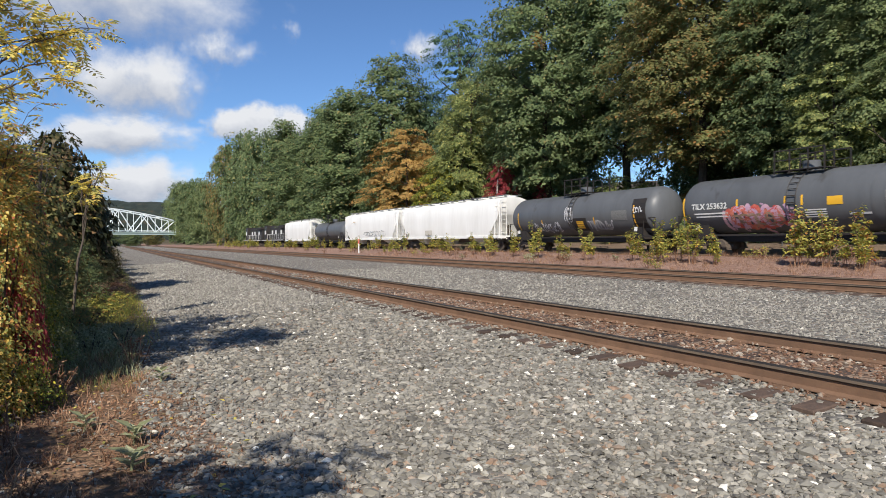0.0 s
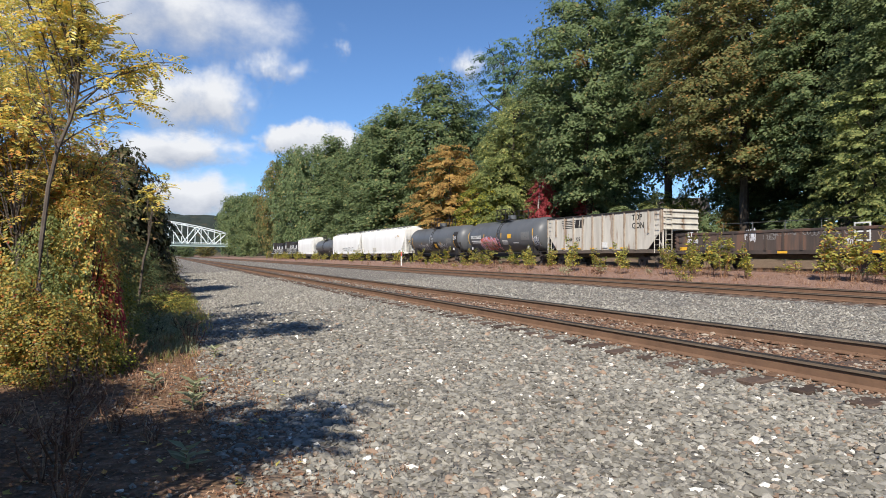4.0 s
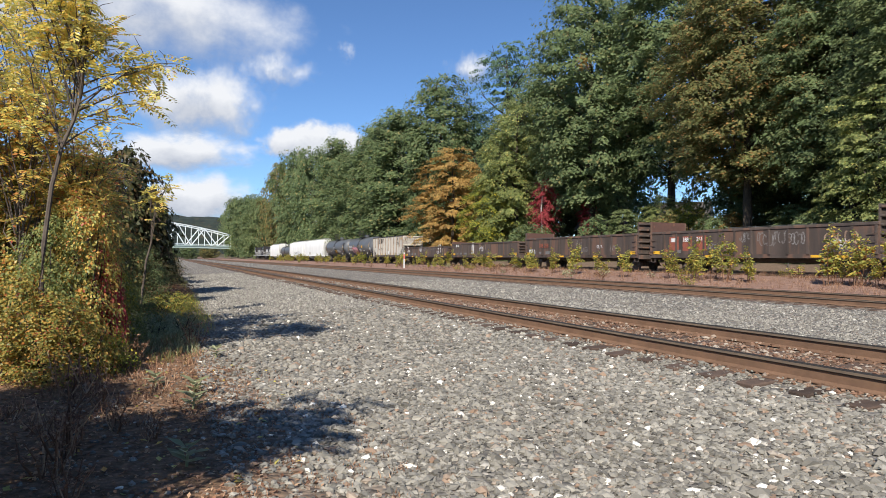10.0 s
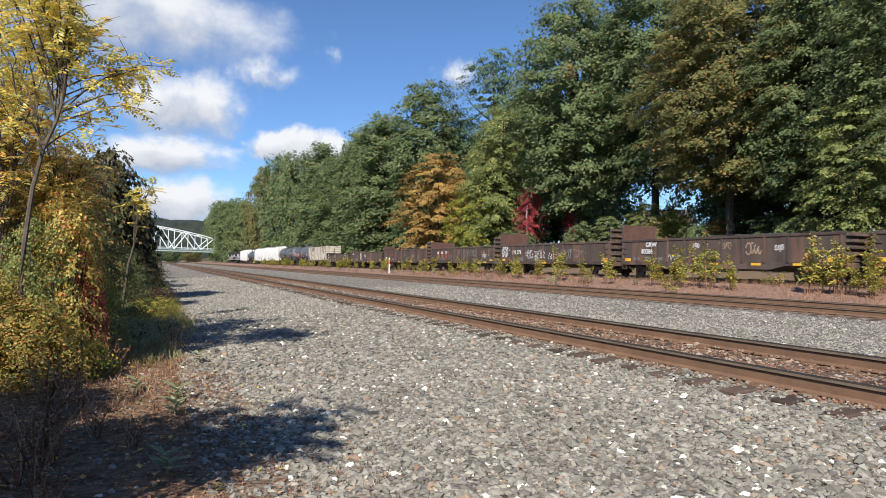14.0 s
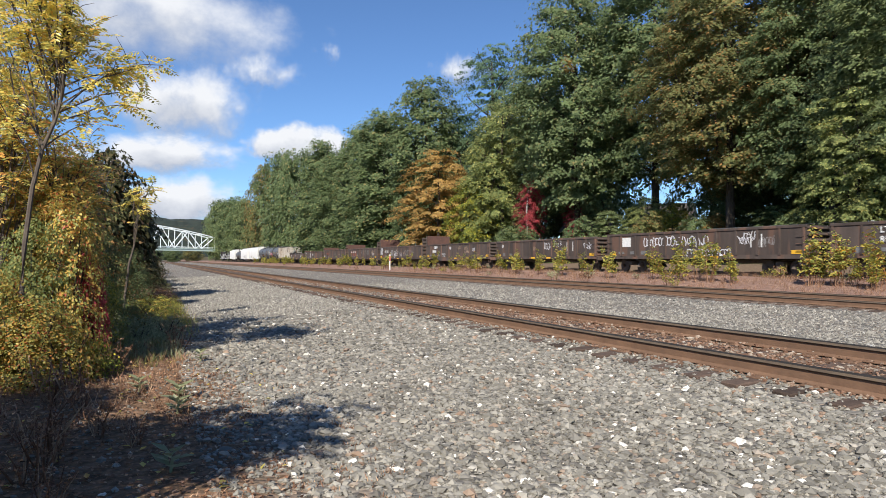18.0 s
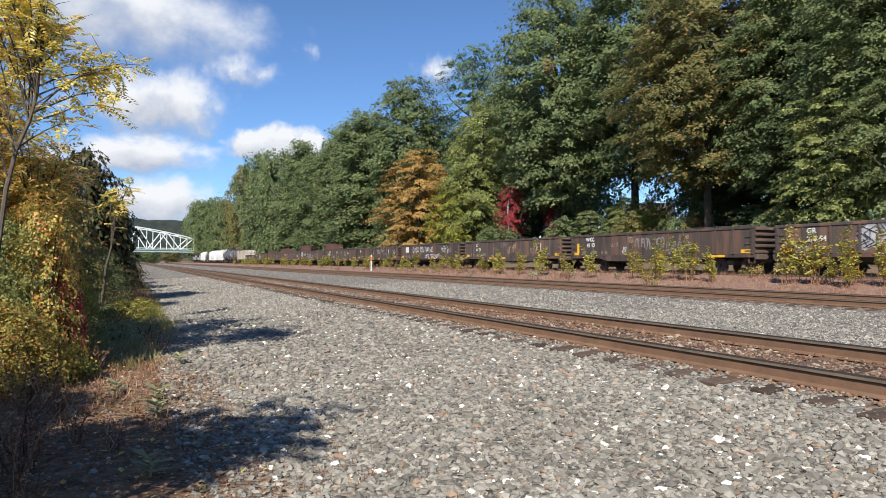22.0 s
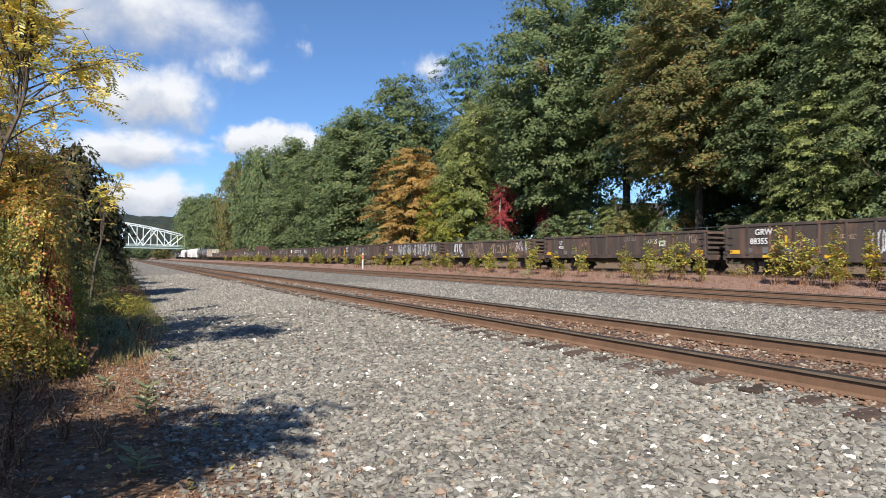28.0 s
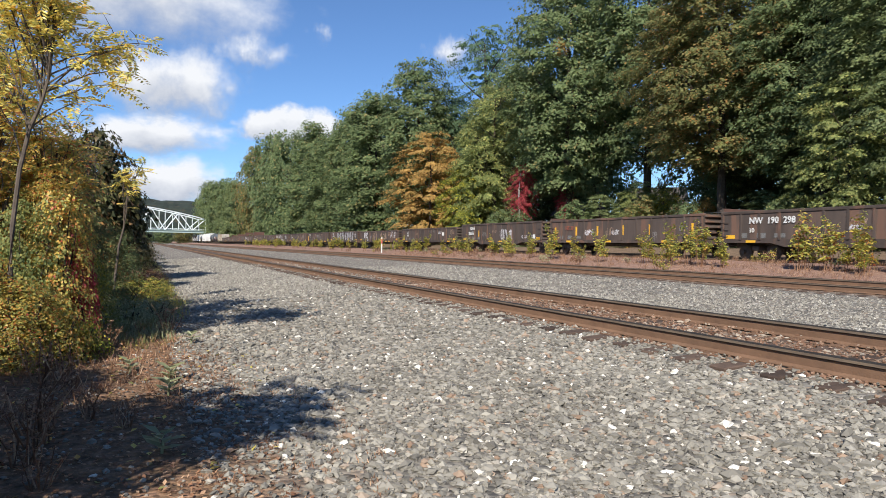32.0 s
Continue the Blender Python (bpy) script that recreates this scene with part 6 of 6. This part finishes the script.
# shrubs in front
for row in [("bush", -1.75, 9.6, 1.35, 0.6, THICKET, "low yellow and olive shrub on the verge"), ("bush_2", -1.3, 9.25, 1.08, 0.52, THICKET, "low yellow and olive shrub on the verge"), ("low", -0.98, 9.55, 0.78, 0.5, THICKET, "low yellow-brown shrub on the verge"), ("low", -0.72, 9.9, 0.55, 0.36, YELLOWISH, "low yellow-green weeds on the verge"),
            ("bush", -1.4, 10.3, 2.0, 0.55, LIGHT_GREEN, "green and yellow shrub in the thicket"), ("bush_2", -0.95, 11.3, 1.6, 0.48, YELLOWISH, "yellow shrub at the thicket's edge"), ("bush", -0.72, 11.9, 1.2, 0.4, LIGHT_GREEN, "light green shrub at the thicket's edge"), ("bush", -1.3, 14.6, 2.1, 0.75, OLIVE, "olive shrub at the thicket edge"),
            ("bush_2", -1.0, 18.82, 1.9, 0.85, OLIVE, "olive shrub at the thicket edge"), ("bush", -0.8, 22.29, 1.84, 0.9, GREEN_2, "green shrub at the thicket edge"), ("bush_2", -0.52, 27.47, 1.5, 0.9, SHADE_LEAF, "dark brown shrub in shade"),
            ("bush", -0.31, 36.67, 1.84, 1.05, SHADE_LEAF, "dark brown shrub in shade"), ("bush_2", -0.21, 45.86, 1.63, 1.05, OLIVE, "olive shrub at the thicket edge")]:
    bush(*row)
for row in [("low", -0.15, 13.7, 0.5, 0.42, PALE_WEED, "grey-green weeds on the verge"), ("low", 0.32, 14.2, 0.48, 0.4, PALE_WEED, "grey-green weeds on the verge"), ("low", -0.75, 12.0, 0.75, 0.5, PALE_WEED, "grey-green goldenrod on the verge"), ("low", -0.35, 16.2, 0.6, 0.6, OLIVE, "low olive weeds on the verge"), ("low", 0.10, 18.6, 0.5, 0.6, WEED, "low green weeds beside the ballast"),
            ("low", 0.21, 21.8, 0.5, 0.7, WEED, "low green weeds beside the ballast"), ("low", 0.2, 26.42, 0.55, 0.8, DRY, "dry weeds along the verge"), ("low", 0.15, 32.14, 0.6, 0.9, DRY, "dry weeds along the verge")]:
    bush(*row, group="low weeds on the verge")


def tufts(name, label, count, seed, area, height, mat):
    """Dry grass blades in tufts over an area."""
    g = np.random.default_rng(seed)
    n = count * 14
    cx, cy = g.uniform(area[0], area[1], count), g.uniform(area[2], area[3], count)
    x, y = np.repeat(cx, 14) + g.normal(0, 0.05, n), np.repeat(cy, 14) + g.normal(0, 0.05, n)
    z = np.array([ground_z(a, b) for a, b in zip(x, y)])
    w = np.stack([g.normal(0, 0.5, n), g.normal(0, 0.5, n), np.full(n, 1.0)], 1)
    l = height * g.uniform(0.3, 1.2, n)
    return tagged(part(name, soup(name, *leaf_quads(np.stack([x, y, z - 0.01], 1), w, g.normal(0, 1, (n, 3)), l, np.full(n, 0.008))), mat), label, "grass", kind="stuff")


tufts("dry_grass", "reddish-brown dry grass on the verge", 210, 3, (-1.5, 0.6, 6.6, 13.8), 0.16, DRY)
tufts("verge_grass", "thin dry grass along the verge", 500, 4, (-1.2, 0.95, 13.8, 52), 0.3, WEED)
tufts("green_verge_grass", "thin olive and yellow grass on the verge", 120, 23, (-0.9, 0.5, 10.4, 17.5), 0.2, OLIVE)
tufts("grey_verge_grass", "grey-green grass and herbs on the verge", 150, 24, (-0.5, 0.55, 11.2, 15.5), 0.2, PALE_WEED)
tufts("siding_grass", "dry red-brown grass between the tracks", 1500, 6, (21.5, 29.3, 11, 65), 0.3, DRY)


def litter(name, label, count, seed, area, mat, size):
    g = np.random.default_rng(seed)
    x, y = g.uniform(area[0], area[1], count), g.uniform(area[2], area[3], count)
    z = np.array([ground_z(a, b) for a, b in zip(x, y)]) + 0.012
    a = g.uniform(0, math.tau, count)
    l = size * g.uniform(0.5, 1.4, count)
    return tagged(part(name, soup(name, *leaf_quads(np.stack([x, y, z], 1), np.stack([np.cos(a), np.sin(a), g.normal(0.1, 0.25, count)], 1), g.normal(0, 0.3, (count, 3)) + np.array([0, 0, 1]), l, l * 0.6)), mat), label, "leaf litter", kind="stuff")


litter("leaf_litter", "brown fallen leaves and twigs on dark soil", 7000, 8, (-2.5, 0.7, 2.8, 15.0), DRY, 0.034)


def rosette(x, y, s, label):
    """A ground plant with broad pale leaves."""
    g = np.random.default_rng(int(x * 100) + 500)
    n = 11
    a = np.arange(n) * 2.4
    P = np.stack([np.zeros(n), np.zeros(n), 0.03 + np.arange(n) * 0.012], 1)
    W = np.stack([np.cos(a), np.sin(a), g.uniform(0.1, 0.6, n)], 1)
    l = s * g.uniform(0.7, 1.2, n)
    root = tagged(new("mullein_plant"), label, "weed")
    root.matrix_basis = pose(x, y, ground_z(x, y))
    part("foliage", soup("foliage", *leaf_quads(P, W, np.tile([0, 0, 1.0], (n, 1)), l, l * 0.58)), PALE_WEED, root)
    part("stem", rod([(0, 0, -0.02), (0.01, 0, s * 0.5)], 0.012, 5), PALE_WEED, root)


rosette(0.31, 8.0, 0.17, "pale broad-leaved plant on the verge")
rosette(-0.1, 8.69, 0.15, "pale broad-leaved plant on the verge")
rosette(0.27, 7.2, 0.19, "green broad-leaved plant in the shade")
rosette(0.16, 5.3, 0.17, "green broad-leaved plant in the shade")

# orange and red growth under the sumacs, and pale plants in the sun
for row in [("column", -2.5, 12.2, 3.0, 0.7, RUSSET, "russet and orange bush under the sumac"), ("column", -1.02, 10.5, 2.5, 0.45, RUSSET, "russet and green bush under the sumac"), ("column", -1.25, 12.5, 3.1, 0.5, RUSSET, "russet and orange bush under the sumac"),
            ("bush", -1.05, 12.4, 2.0, 0.22, REDLEAF, "small red bush in the thicket"), ("low", -0.8, 10.6, 1.5, 0.3, REDLEAF, "low red shrub at the thicket's edge"), ("column", -1.4, 13.6, 2.9, 0.62, THICKET, "orange and olive bush under the sumac"), ("column", -2.2, 12.2, 3.2, 0.7, THICKET, "orange and olive bush under the sumac")]:
    bush(*row)
rosette(0.71, 10.7, 0.16, "green broad-leaved plant at the ballast's edge")
tufts("red_dry_grass", "red-brown dry grass at the ballast's edge", 150, 13, (0.3, 1.7, 3.9, 9.5), 0.06, DRY)
# withered stalks on the verge
for x, y, s in [(-0.99, 8.41, 0.8), (-0.63, 7.73, 0.6), (-0.75, 6.2, 0.85), (-0.72, 5.4, 0.8), (-0.68, 5.85, 0.7), (-0.75, 8.3, 0.8), (-0.1, 6.1, 0.45), (-0.4, 6.6, 0.6), (-0.55, 4.8, 0.5), (0.45, 12.4, 0.8), (-0.45, 10.3, 0.8)]:
    weed(x, y, s, DRY, "withered brown weed on the verge", STALKS, "low weeds on the verge")
litter("fallen_leaves", "rust-brown fallen leaves in the thicket's shade", 2600, 18, (-1.6, 1.0, 3.8, 9.8), DRY, 0.038)
litter("yellow_leaves", "fallen yellow leaves on the verge", 160, 19, (-1.6, 1.5, 3.9, 11.0), SUMAC, 0.06)


# ---- distance: bridge, hills, clouds, houses ----
BRIDGE_PAINT = material("white_bridge_paint", (0.78, 0.82, 0.82), 0.5, 0.0, (0.68, 0.73, 0.73), 0.5)
DECK_GREEN = material("pale_green_girder_paint", (0.50, 0.62, 0.56), 0.6, 0.0, (0.42, 0.53, 0.48), 0.4)
bridge = tagged(new("truss_bridge"), "white steel truss bridge with a curved top chord", "bridge")
bridge.matrix_basis = pose(18.6, 397, -1.34) @ pose(0, 0, 0, 0, 0, 20) @ Matrix.Diagonal((0.932, 0.932, 0.91, 1)) @ pose(-20, 0, 0)
PANEL, FIRST, LAST = 8.15, -6, 4
top_at = {k: 13.6 + 11.0 * max(0.0, 1 - ((k + 4.0) / 9.5) ** 2) for k in range(FIRST, LAST + 1)}
DECK = 9.6


def beam(a, b, w, mat, name, parent):
    a, b = Vector(a), Vector(b)
    bm = bmesh.new()
    box(bm, (a + b) / 2, (w, w, (b - a).length), 0, (b - a).to_track_quat("Z", "Y").to_matrix())
    return part(name, bm, mat, parent)


for y in (0.0, 9.0):
    for k in range(FIRST, LAST):
        x0, x1 = 4.3 + k * PANEL, 4.3 + (k + 1) * PANEL
        beam((x0, y, top_at[k]), (x1, y, top_at[k + 1]), 0.6, BRIDGE_PAINT, "top_chord", bridge)
        beam((x0, y, DECK), (x0, y, top_at[k]), 0.32, BRIDGE_PAINT, "vertical", bridge)
        lo, hi = (x1, x0) if k % 2 == 0 else (x0, x1)
        beam((lo, y, DECK), (hi, y, top_at[k] if hi == x0 else top_at[k + 1]), 0.5, BRIDGE_PAINT, "diagonal", bridge)
    beam((4.3 + LAST * PANEL, y, DECK), (4.3 + LAST * PANEL, y, top_at[LAST]), 0.32, BRIDGE_PAINT, "vertical", bridge)
    part("railing", boxes(((-10, y - 0.6, DECK + 1.0), (110, 0.12, 0.12)), ((-10, y - 0.6, DECK + 0.55), (110, 0.1, 0.1))), BRIDGE_PAINT, bridge)
for k in range(FIRST, LAST + 1):
    beam((4.3 + k * PANEL, 0, top_at[k]), (4.3 + k * PANEL, 9, top_at[k]), 0.4, BRIDGE_PAINT, "cross_strut", bridge)
part("deck", boxes(((-10, 4.5, DECK - 0.1), (112, 11.5, 0.35)), ((-10, -0.6, DECK - 0.9), (112, 0.4, 1.3)), bevel=0.03), DECK_GREEN, bridge)
part("pier", boxes(((48, 4.5, 4.0), (4, 9, 9.5)), ((-62, 4.5, 4), (4, 9, 9.5)), bevel=0.2), material("bridge_concrete", (0.42, 0.40, 0.37), 0.9, 0, (0.32, 0.3, 0.28), 1.0), bridge)

HILL = material("wooded_hill", (0.030, 0.042, 0.030), 1.0, 0.0, (0.016, 0.022, 0.018), 0.03, 0.0, spots=(0.06, 0.05, 0.03), spot_scale=0.05, spot_at=0.6)
hv, hf = [], []
hx = np.linspace(-1500, 1700, 260)
for j, yy in enumerate(np.linspace(1300, 2100, 14)):
    up = math.sin(min(1.0, j / 9) * math.pi / 2)
    for x in hx:
        ridge = 122 + 30 * noise.noise((x * 0.003, 4.0, 0)) + 14 * noise.noise((x * 0.012, 9.0, 0)) - max(0.0, x - 60) * 0.10
        hv.append((x, yy, -10 + 0.96 * up * ridge + 5 * noise.noise((x * 0.04, yy * 0.04, 2.0)) + 3 * noise.noise((x * 0.17, yy * 0.17, 5.0))))
for j in range(13):
    for i in range(len(hx) - 1):
        hf.append((j * 260 + i, j * 260 + i + 1, (j + 1) * 260 + i + 1, (j + 1) * 260 + i))
tagged(part("hill_backdrop", soup("hill", hv, hf), HILL), "dark wooded hill far behind the bridge", "hill", kind="structure")


def cloud_material(seed, cut, soft, fine):
    m = bpy.data.materials.new("cloud_vapour")
    m.use_nodes = True
    nd, ln = m.node_tree.nodes, m.node_tree.links
    for n in list(nd):
        if n.type == "BSDF_PRINCIPLED":
            nd.remove(n)
    tc = nd.new("ShaderNodeTexCoord")
    mp = nd.new("ShaderNodeMapping")
    mp.inputs["Location"].default_value = (seed * 3.7, seed * 1.9, 0)
    mp.inputs["Scale"].default_value = (2.2, 0.9, 1.0)
    ln.new(tc.outputs["Object"], mp.inputs[0])
    nz = nd.new("ShaderNodeTexNoise")
    nz.inputs["Scale"].default_value, nz.inputs["Detail"].default_value, nz.inputs["Roughness"].default_value = fine, 9, 0.58
    ln.new(mp.outputs[0], nz.inputs["Vector"])
    ln_ = nd.new("ShaderNodeVectorMath")
    ln_.operation = "LENGTH"
    ln.new(tc.outputs["Object"], ln_.inputs[0])
    fall = nd.new("ShaderNodeMapRange")
    fall.inputs["From Min"].default_value, fall.inputs["From Max"].default_value = 0.15, 1.0
    fall.inputs["To Min"].default_value, fall.inputs["To Max"].default_value = 0.42, -0.35
    ln.new(ln_.outputs["Value"], fall.inputs["Value"])
    add = nd.new("ShaderNodeMath")
    ln.new(nz.outputs["Fac"], add.inputs[0])
    ln.new(fall.outputs[0], add.inputs[1])
    al = nd.new("ShaderNodeMapRange")
    al.interpolation_type = "SMOOTHSTEP"
    al.inputs["From Min"].default_value, al.inputs["From Max"].default_value = cut, cut + soft
    ln.new(add.outputs[0], al.inputs["Value"])
    # flat grey bases under white tops: light and shade put into the cloud's glow
    sep = nd.new("ShaderNodeSeparateXYZ")
    ln.new(tc.outputs["Object"], sep.inputs[0])
    sh = nd.new("ShaderNodeMath")
    sh.operation = "MULTIPLY_ADD"
    ln.new(nz.outputs["Fac"], sh.inputs[0])
    sh.inputs[1].default_value = 1.2
    ln.new(sep.outputs[1], sh.inputs[2])
    rp = nd.new("ShaderNodeValToRGB")
    rp.color_ramp.elements[0].position, rp.color_ramp.elements[0].color = 0.15, (0.40, 0.45, 0.56, 1)
    rp.color_ramp.elements[1].position, rp.color_ramp.elements[1].color = 0.75, (0.86, 0.88, 0.92, 1)
    ln.new(sh.outputs[0], rp.inputs[0])
    em, tr, mx = nd.new("ShaderNodeEmission"), nd.new("ShaderNodeBsdfTransparent"), nd.new("ShaderNodeMixShader")
    ln.new(rp.outputs[0], em.inputs["Color"])
    em.inputs["Strength"].default_value = 0.70
    ln.new(al.outputs[0], mx.inputs[0])
    ln.new(tr.outputs[0], mx.inputs[1])
    ln.new(em.outputs[0], mx.inputs[2])
    ln.new(mx.outputs[0], nd["Material Output"].inputs["Surface"])
    return m


def cloud(turn, tilt, wide, high, seed, cut=0.5, soft=0.25, fine=1.6, label="white fair-weather cloud with a grey base"):
    """A far cloud: degrees right of the track's line, degrees up, and half its size in degrees."""
    D = 3400
    a, b = radians(turn), radians(tilt)
    way = Vector((math.sin(a) * math.cos(b), math.cos(a) * math.cos(b), math.sin(b)))
    bm = bmesh.new()
    bmesh.ops.create_grid(bm, x_segments=1, y_segments=1, size=1.0)
    ob = part("cloud_backdrop", bm, cloud_material(seed, cut, soft, fine))
    ob.matrix_basis = look(way * D, way * D * 2) @ Matrix.Diagonal((D * math.tan(radians(wide)), D * math.tan(radians(high)), 1, 1))
    return tagged(ob, label, "cloud", kind="structure")


cloud(-1.4, 18.8, 19.1, 7.0, 1, 0.48, 0.5, 1.2)
cloud(1.9, 12.3, 10.4, 4.7, 2, 0.46, 0.4, 1.2)
cloud(0.6, 8.2, 10.4, 2.8, 3, 0.46, 0.36, 1.2)
cloud(11.5, 9.6, 7.8, 3.1, 4, 0.48, 0.24, 1.2)
cloud(1.9, 4.6, 11.3, 3.5, 5, 0.44, 0.36, 1.2)
cloud(8.3, 15.2, 5.7, 3.0, 6, 0.56, 0.6, 1.5, "thin white wisp of cloud")
cloud(25.1, 16.3, 5.2, 3.1, 7, 0.56, 0.6, 1.5, "thin white wisp of cloud")
cloud(13.9, 17.1, 4.0, 2.3, 8, 0.76, 0.6, 1.5, "thin white wisp of cloud")
cloud(-14.9, 18.5, 10.4, 7.0, 9, 0.50, 0.3)

# the house seen through the gap in the wood
SIDING = material("pale_house_siding", (0.55, 0.55, 0.53), 0.8, 0, (0.45, 0.45, 0.44), 2.0)
ROOF = material("dark_shingle_roof", (0.10, 0.085, 0.08), 0.9, 0, (0.07, 0.06, 0.055), 3.0)
PANE = material("window_pane", (0.05, 0.06, 0.07), 0.12, 0, (0.04, 0.05, 0.06), 1.0, spec=0.6)
BRICK = material("red_brick_wall", (0.24, 0.085, 0.06), 0.9, 0, (0.17, 0.06, 0.045), 6.0)


def house(x, y, w, d, h, wall, label, turn):
    root = tagged(new("house"), label, "house")
    z = ground_z(x, y)
    root.matrix_basis = pose(x, y, z, 0, 0, turn)
    wl = part("wall", boxes(((0, 0, h / 2), (d, w, h)), bevel=0.02), wall, root)
    part("roof", prism([(-d / 2 - 0.4, h - 0.1), (d / 2 + 0.4, h - 0.1), (0, h + d * 0.33)], -w / 2 - 0.4, w / 2 + 0.4), ROOF, root)
    for k in range(3):
        for zz in (1.5, 4.2):
            if zz < h - 0.8:
                wi = part("window", boxes(((-d / 2 - 0.03, -w / 3 + k * w / 3, zz), (0.1, 1.15, 1.45)), bevel=0.02), SIDING, root, "white-framed window")
                part("pane", boxes(((-d / 2 - 0.085, -w / 3 + k * w / 3, zz), (0.02, 0.95, 1.2))), PANE, wi)


house(73.5, 82, 9, 8, 3.4, material("tan_house_siding", (0.36, 0.24, 0.16), 0.8, 0, (0.28, 0.18, 0.12), 2.0), "low tan house glimpsed behind the trees", 40)
house(48.9, 67.5, 5, 4, 3.0, BRICK, "small red brick building under the trees", 35)

# wire fence and a globe lamp behind the siding
FENCE = material("galvanised_fence_steel", (0.20, 0.20, 0.19), 0.5, 0.6, (0.12, 0.115, 0.11), 6.0)
fence = tagged(new("fence"), "low grey wire fence under the trees", "fence")
fence.matrix_basis = pose(37.2, 36.6, ground_z(37.2, 33))
for k in range(5):
    part("post", tube(bmesh.new(), [(0, -2.6 * k, -0.1), (0, -2.6 * k, 2.75)], [0.035, 0.03], 6), FENCE, fence)
for z in (1.4, 2.1, 2.7):
    part("rail" if z > 2.5 else "wire", rod([(0, 0.1, z), (0, -5.2, z - 0.02), (0, -10.5, z)], 0.022 if z > 2.5 else 0.008, 5), FENCE, fence)
globe_lamp = tagged(new("globe_lamp"), "small white globe lamp on a thin post", "lamp")
globe_lamp.matrix_basis = pose(37.6, 24.9, ground_z(37.6, 24.9) - 0.05)
part("post", rod([(0, 0, 0), (0, 0, 2.5)], 0.03, 6), FENCE, globe_lamp)
bm = bmesh.new()
bmesh.ops.create_icosphere(bm, subdivisions=2, radius=0.15, matrix=Matrix.Translation((0, 0, 2.62)))
smooth(part("globe", bm, LETTER, globe_lamp, "white globe"))

# marker post beside the siding
pole = tagged(new("marker_post"), "white marker post with an orange band", "post")
pole.matrix_basis = pose(24.0, 69.2, ground_z(24.0, 69.2) - 0.05)
part("shaft", boxes(((0, 0, 0.9), (0.12, 0.12, 1.8)), bevel=0.015), LETTER, pole)
part("band", boxes(((0, 0, 1.35), (0.14, 0.14, 0.5)), bevel=0.015), SPRAY_RED, pole, "orange-red band")
# pale bare snag by the red tree
snag = tagged(new("dead_trunk"), "pale bare trunk beside the red tree", "tree")
snag.matrix_basis = pose(39.5, 66.1, ground_z(39.5, 66.1) - 0.1)
part("trunk", tube(bmesh.new(), [(0, 0, 0), (0.05, 0, 3), (-0.05, 0.1, 6), (0.1, 0, 8.4)], [0.16, 0.13, 0.10, 0.04], 7), PALE_BARK, snag)


# ---- what moves ----
TIMES = [0, 4, 9, 13, 17, 22, 27, 32]
SPEED = [8.8, 8.8, 8.9, 9.08, 9.08, 9.33, 9.13, 8.8]


def gone(t):
    """Metres that the train has rolled by t."""
    u = np.linspace(0, t, 400)
    v = np.interp(u, TIMES, SPEED)
    return float(np.sum((v[1:] + v[:-1]) / 2 * np.diff(u)))


def motions():
    rows = [(t, gone(t)) for t in range(0, 33, 2)]
    for car, mid in TRAIN:
        walk(car, [(t, pose(31.86, mid + d, 0.5)) for t, d in rows])


motions()
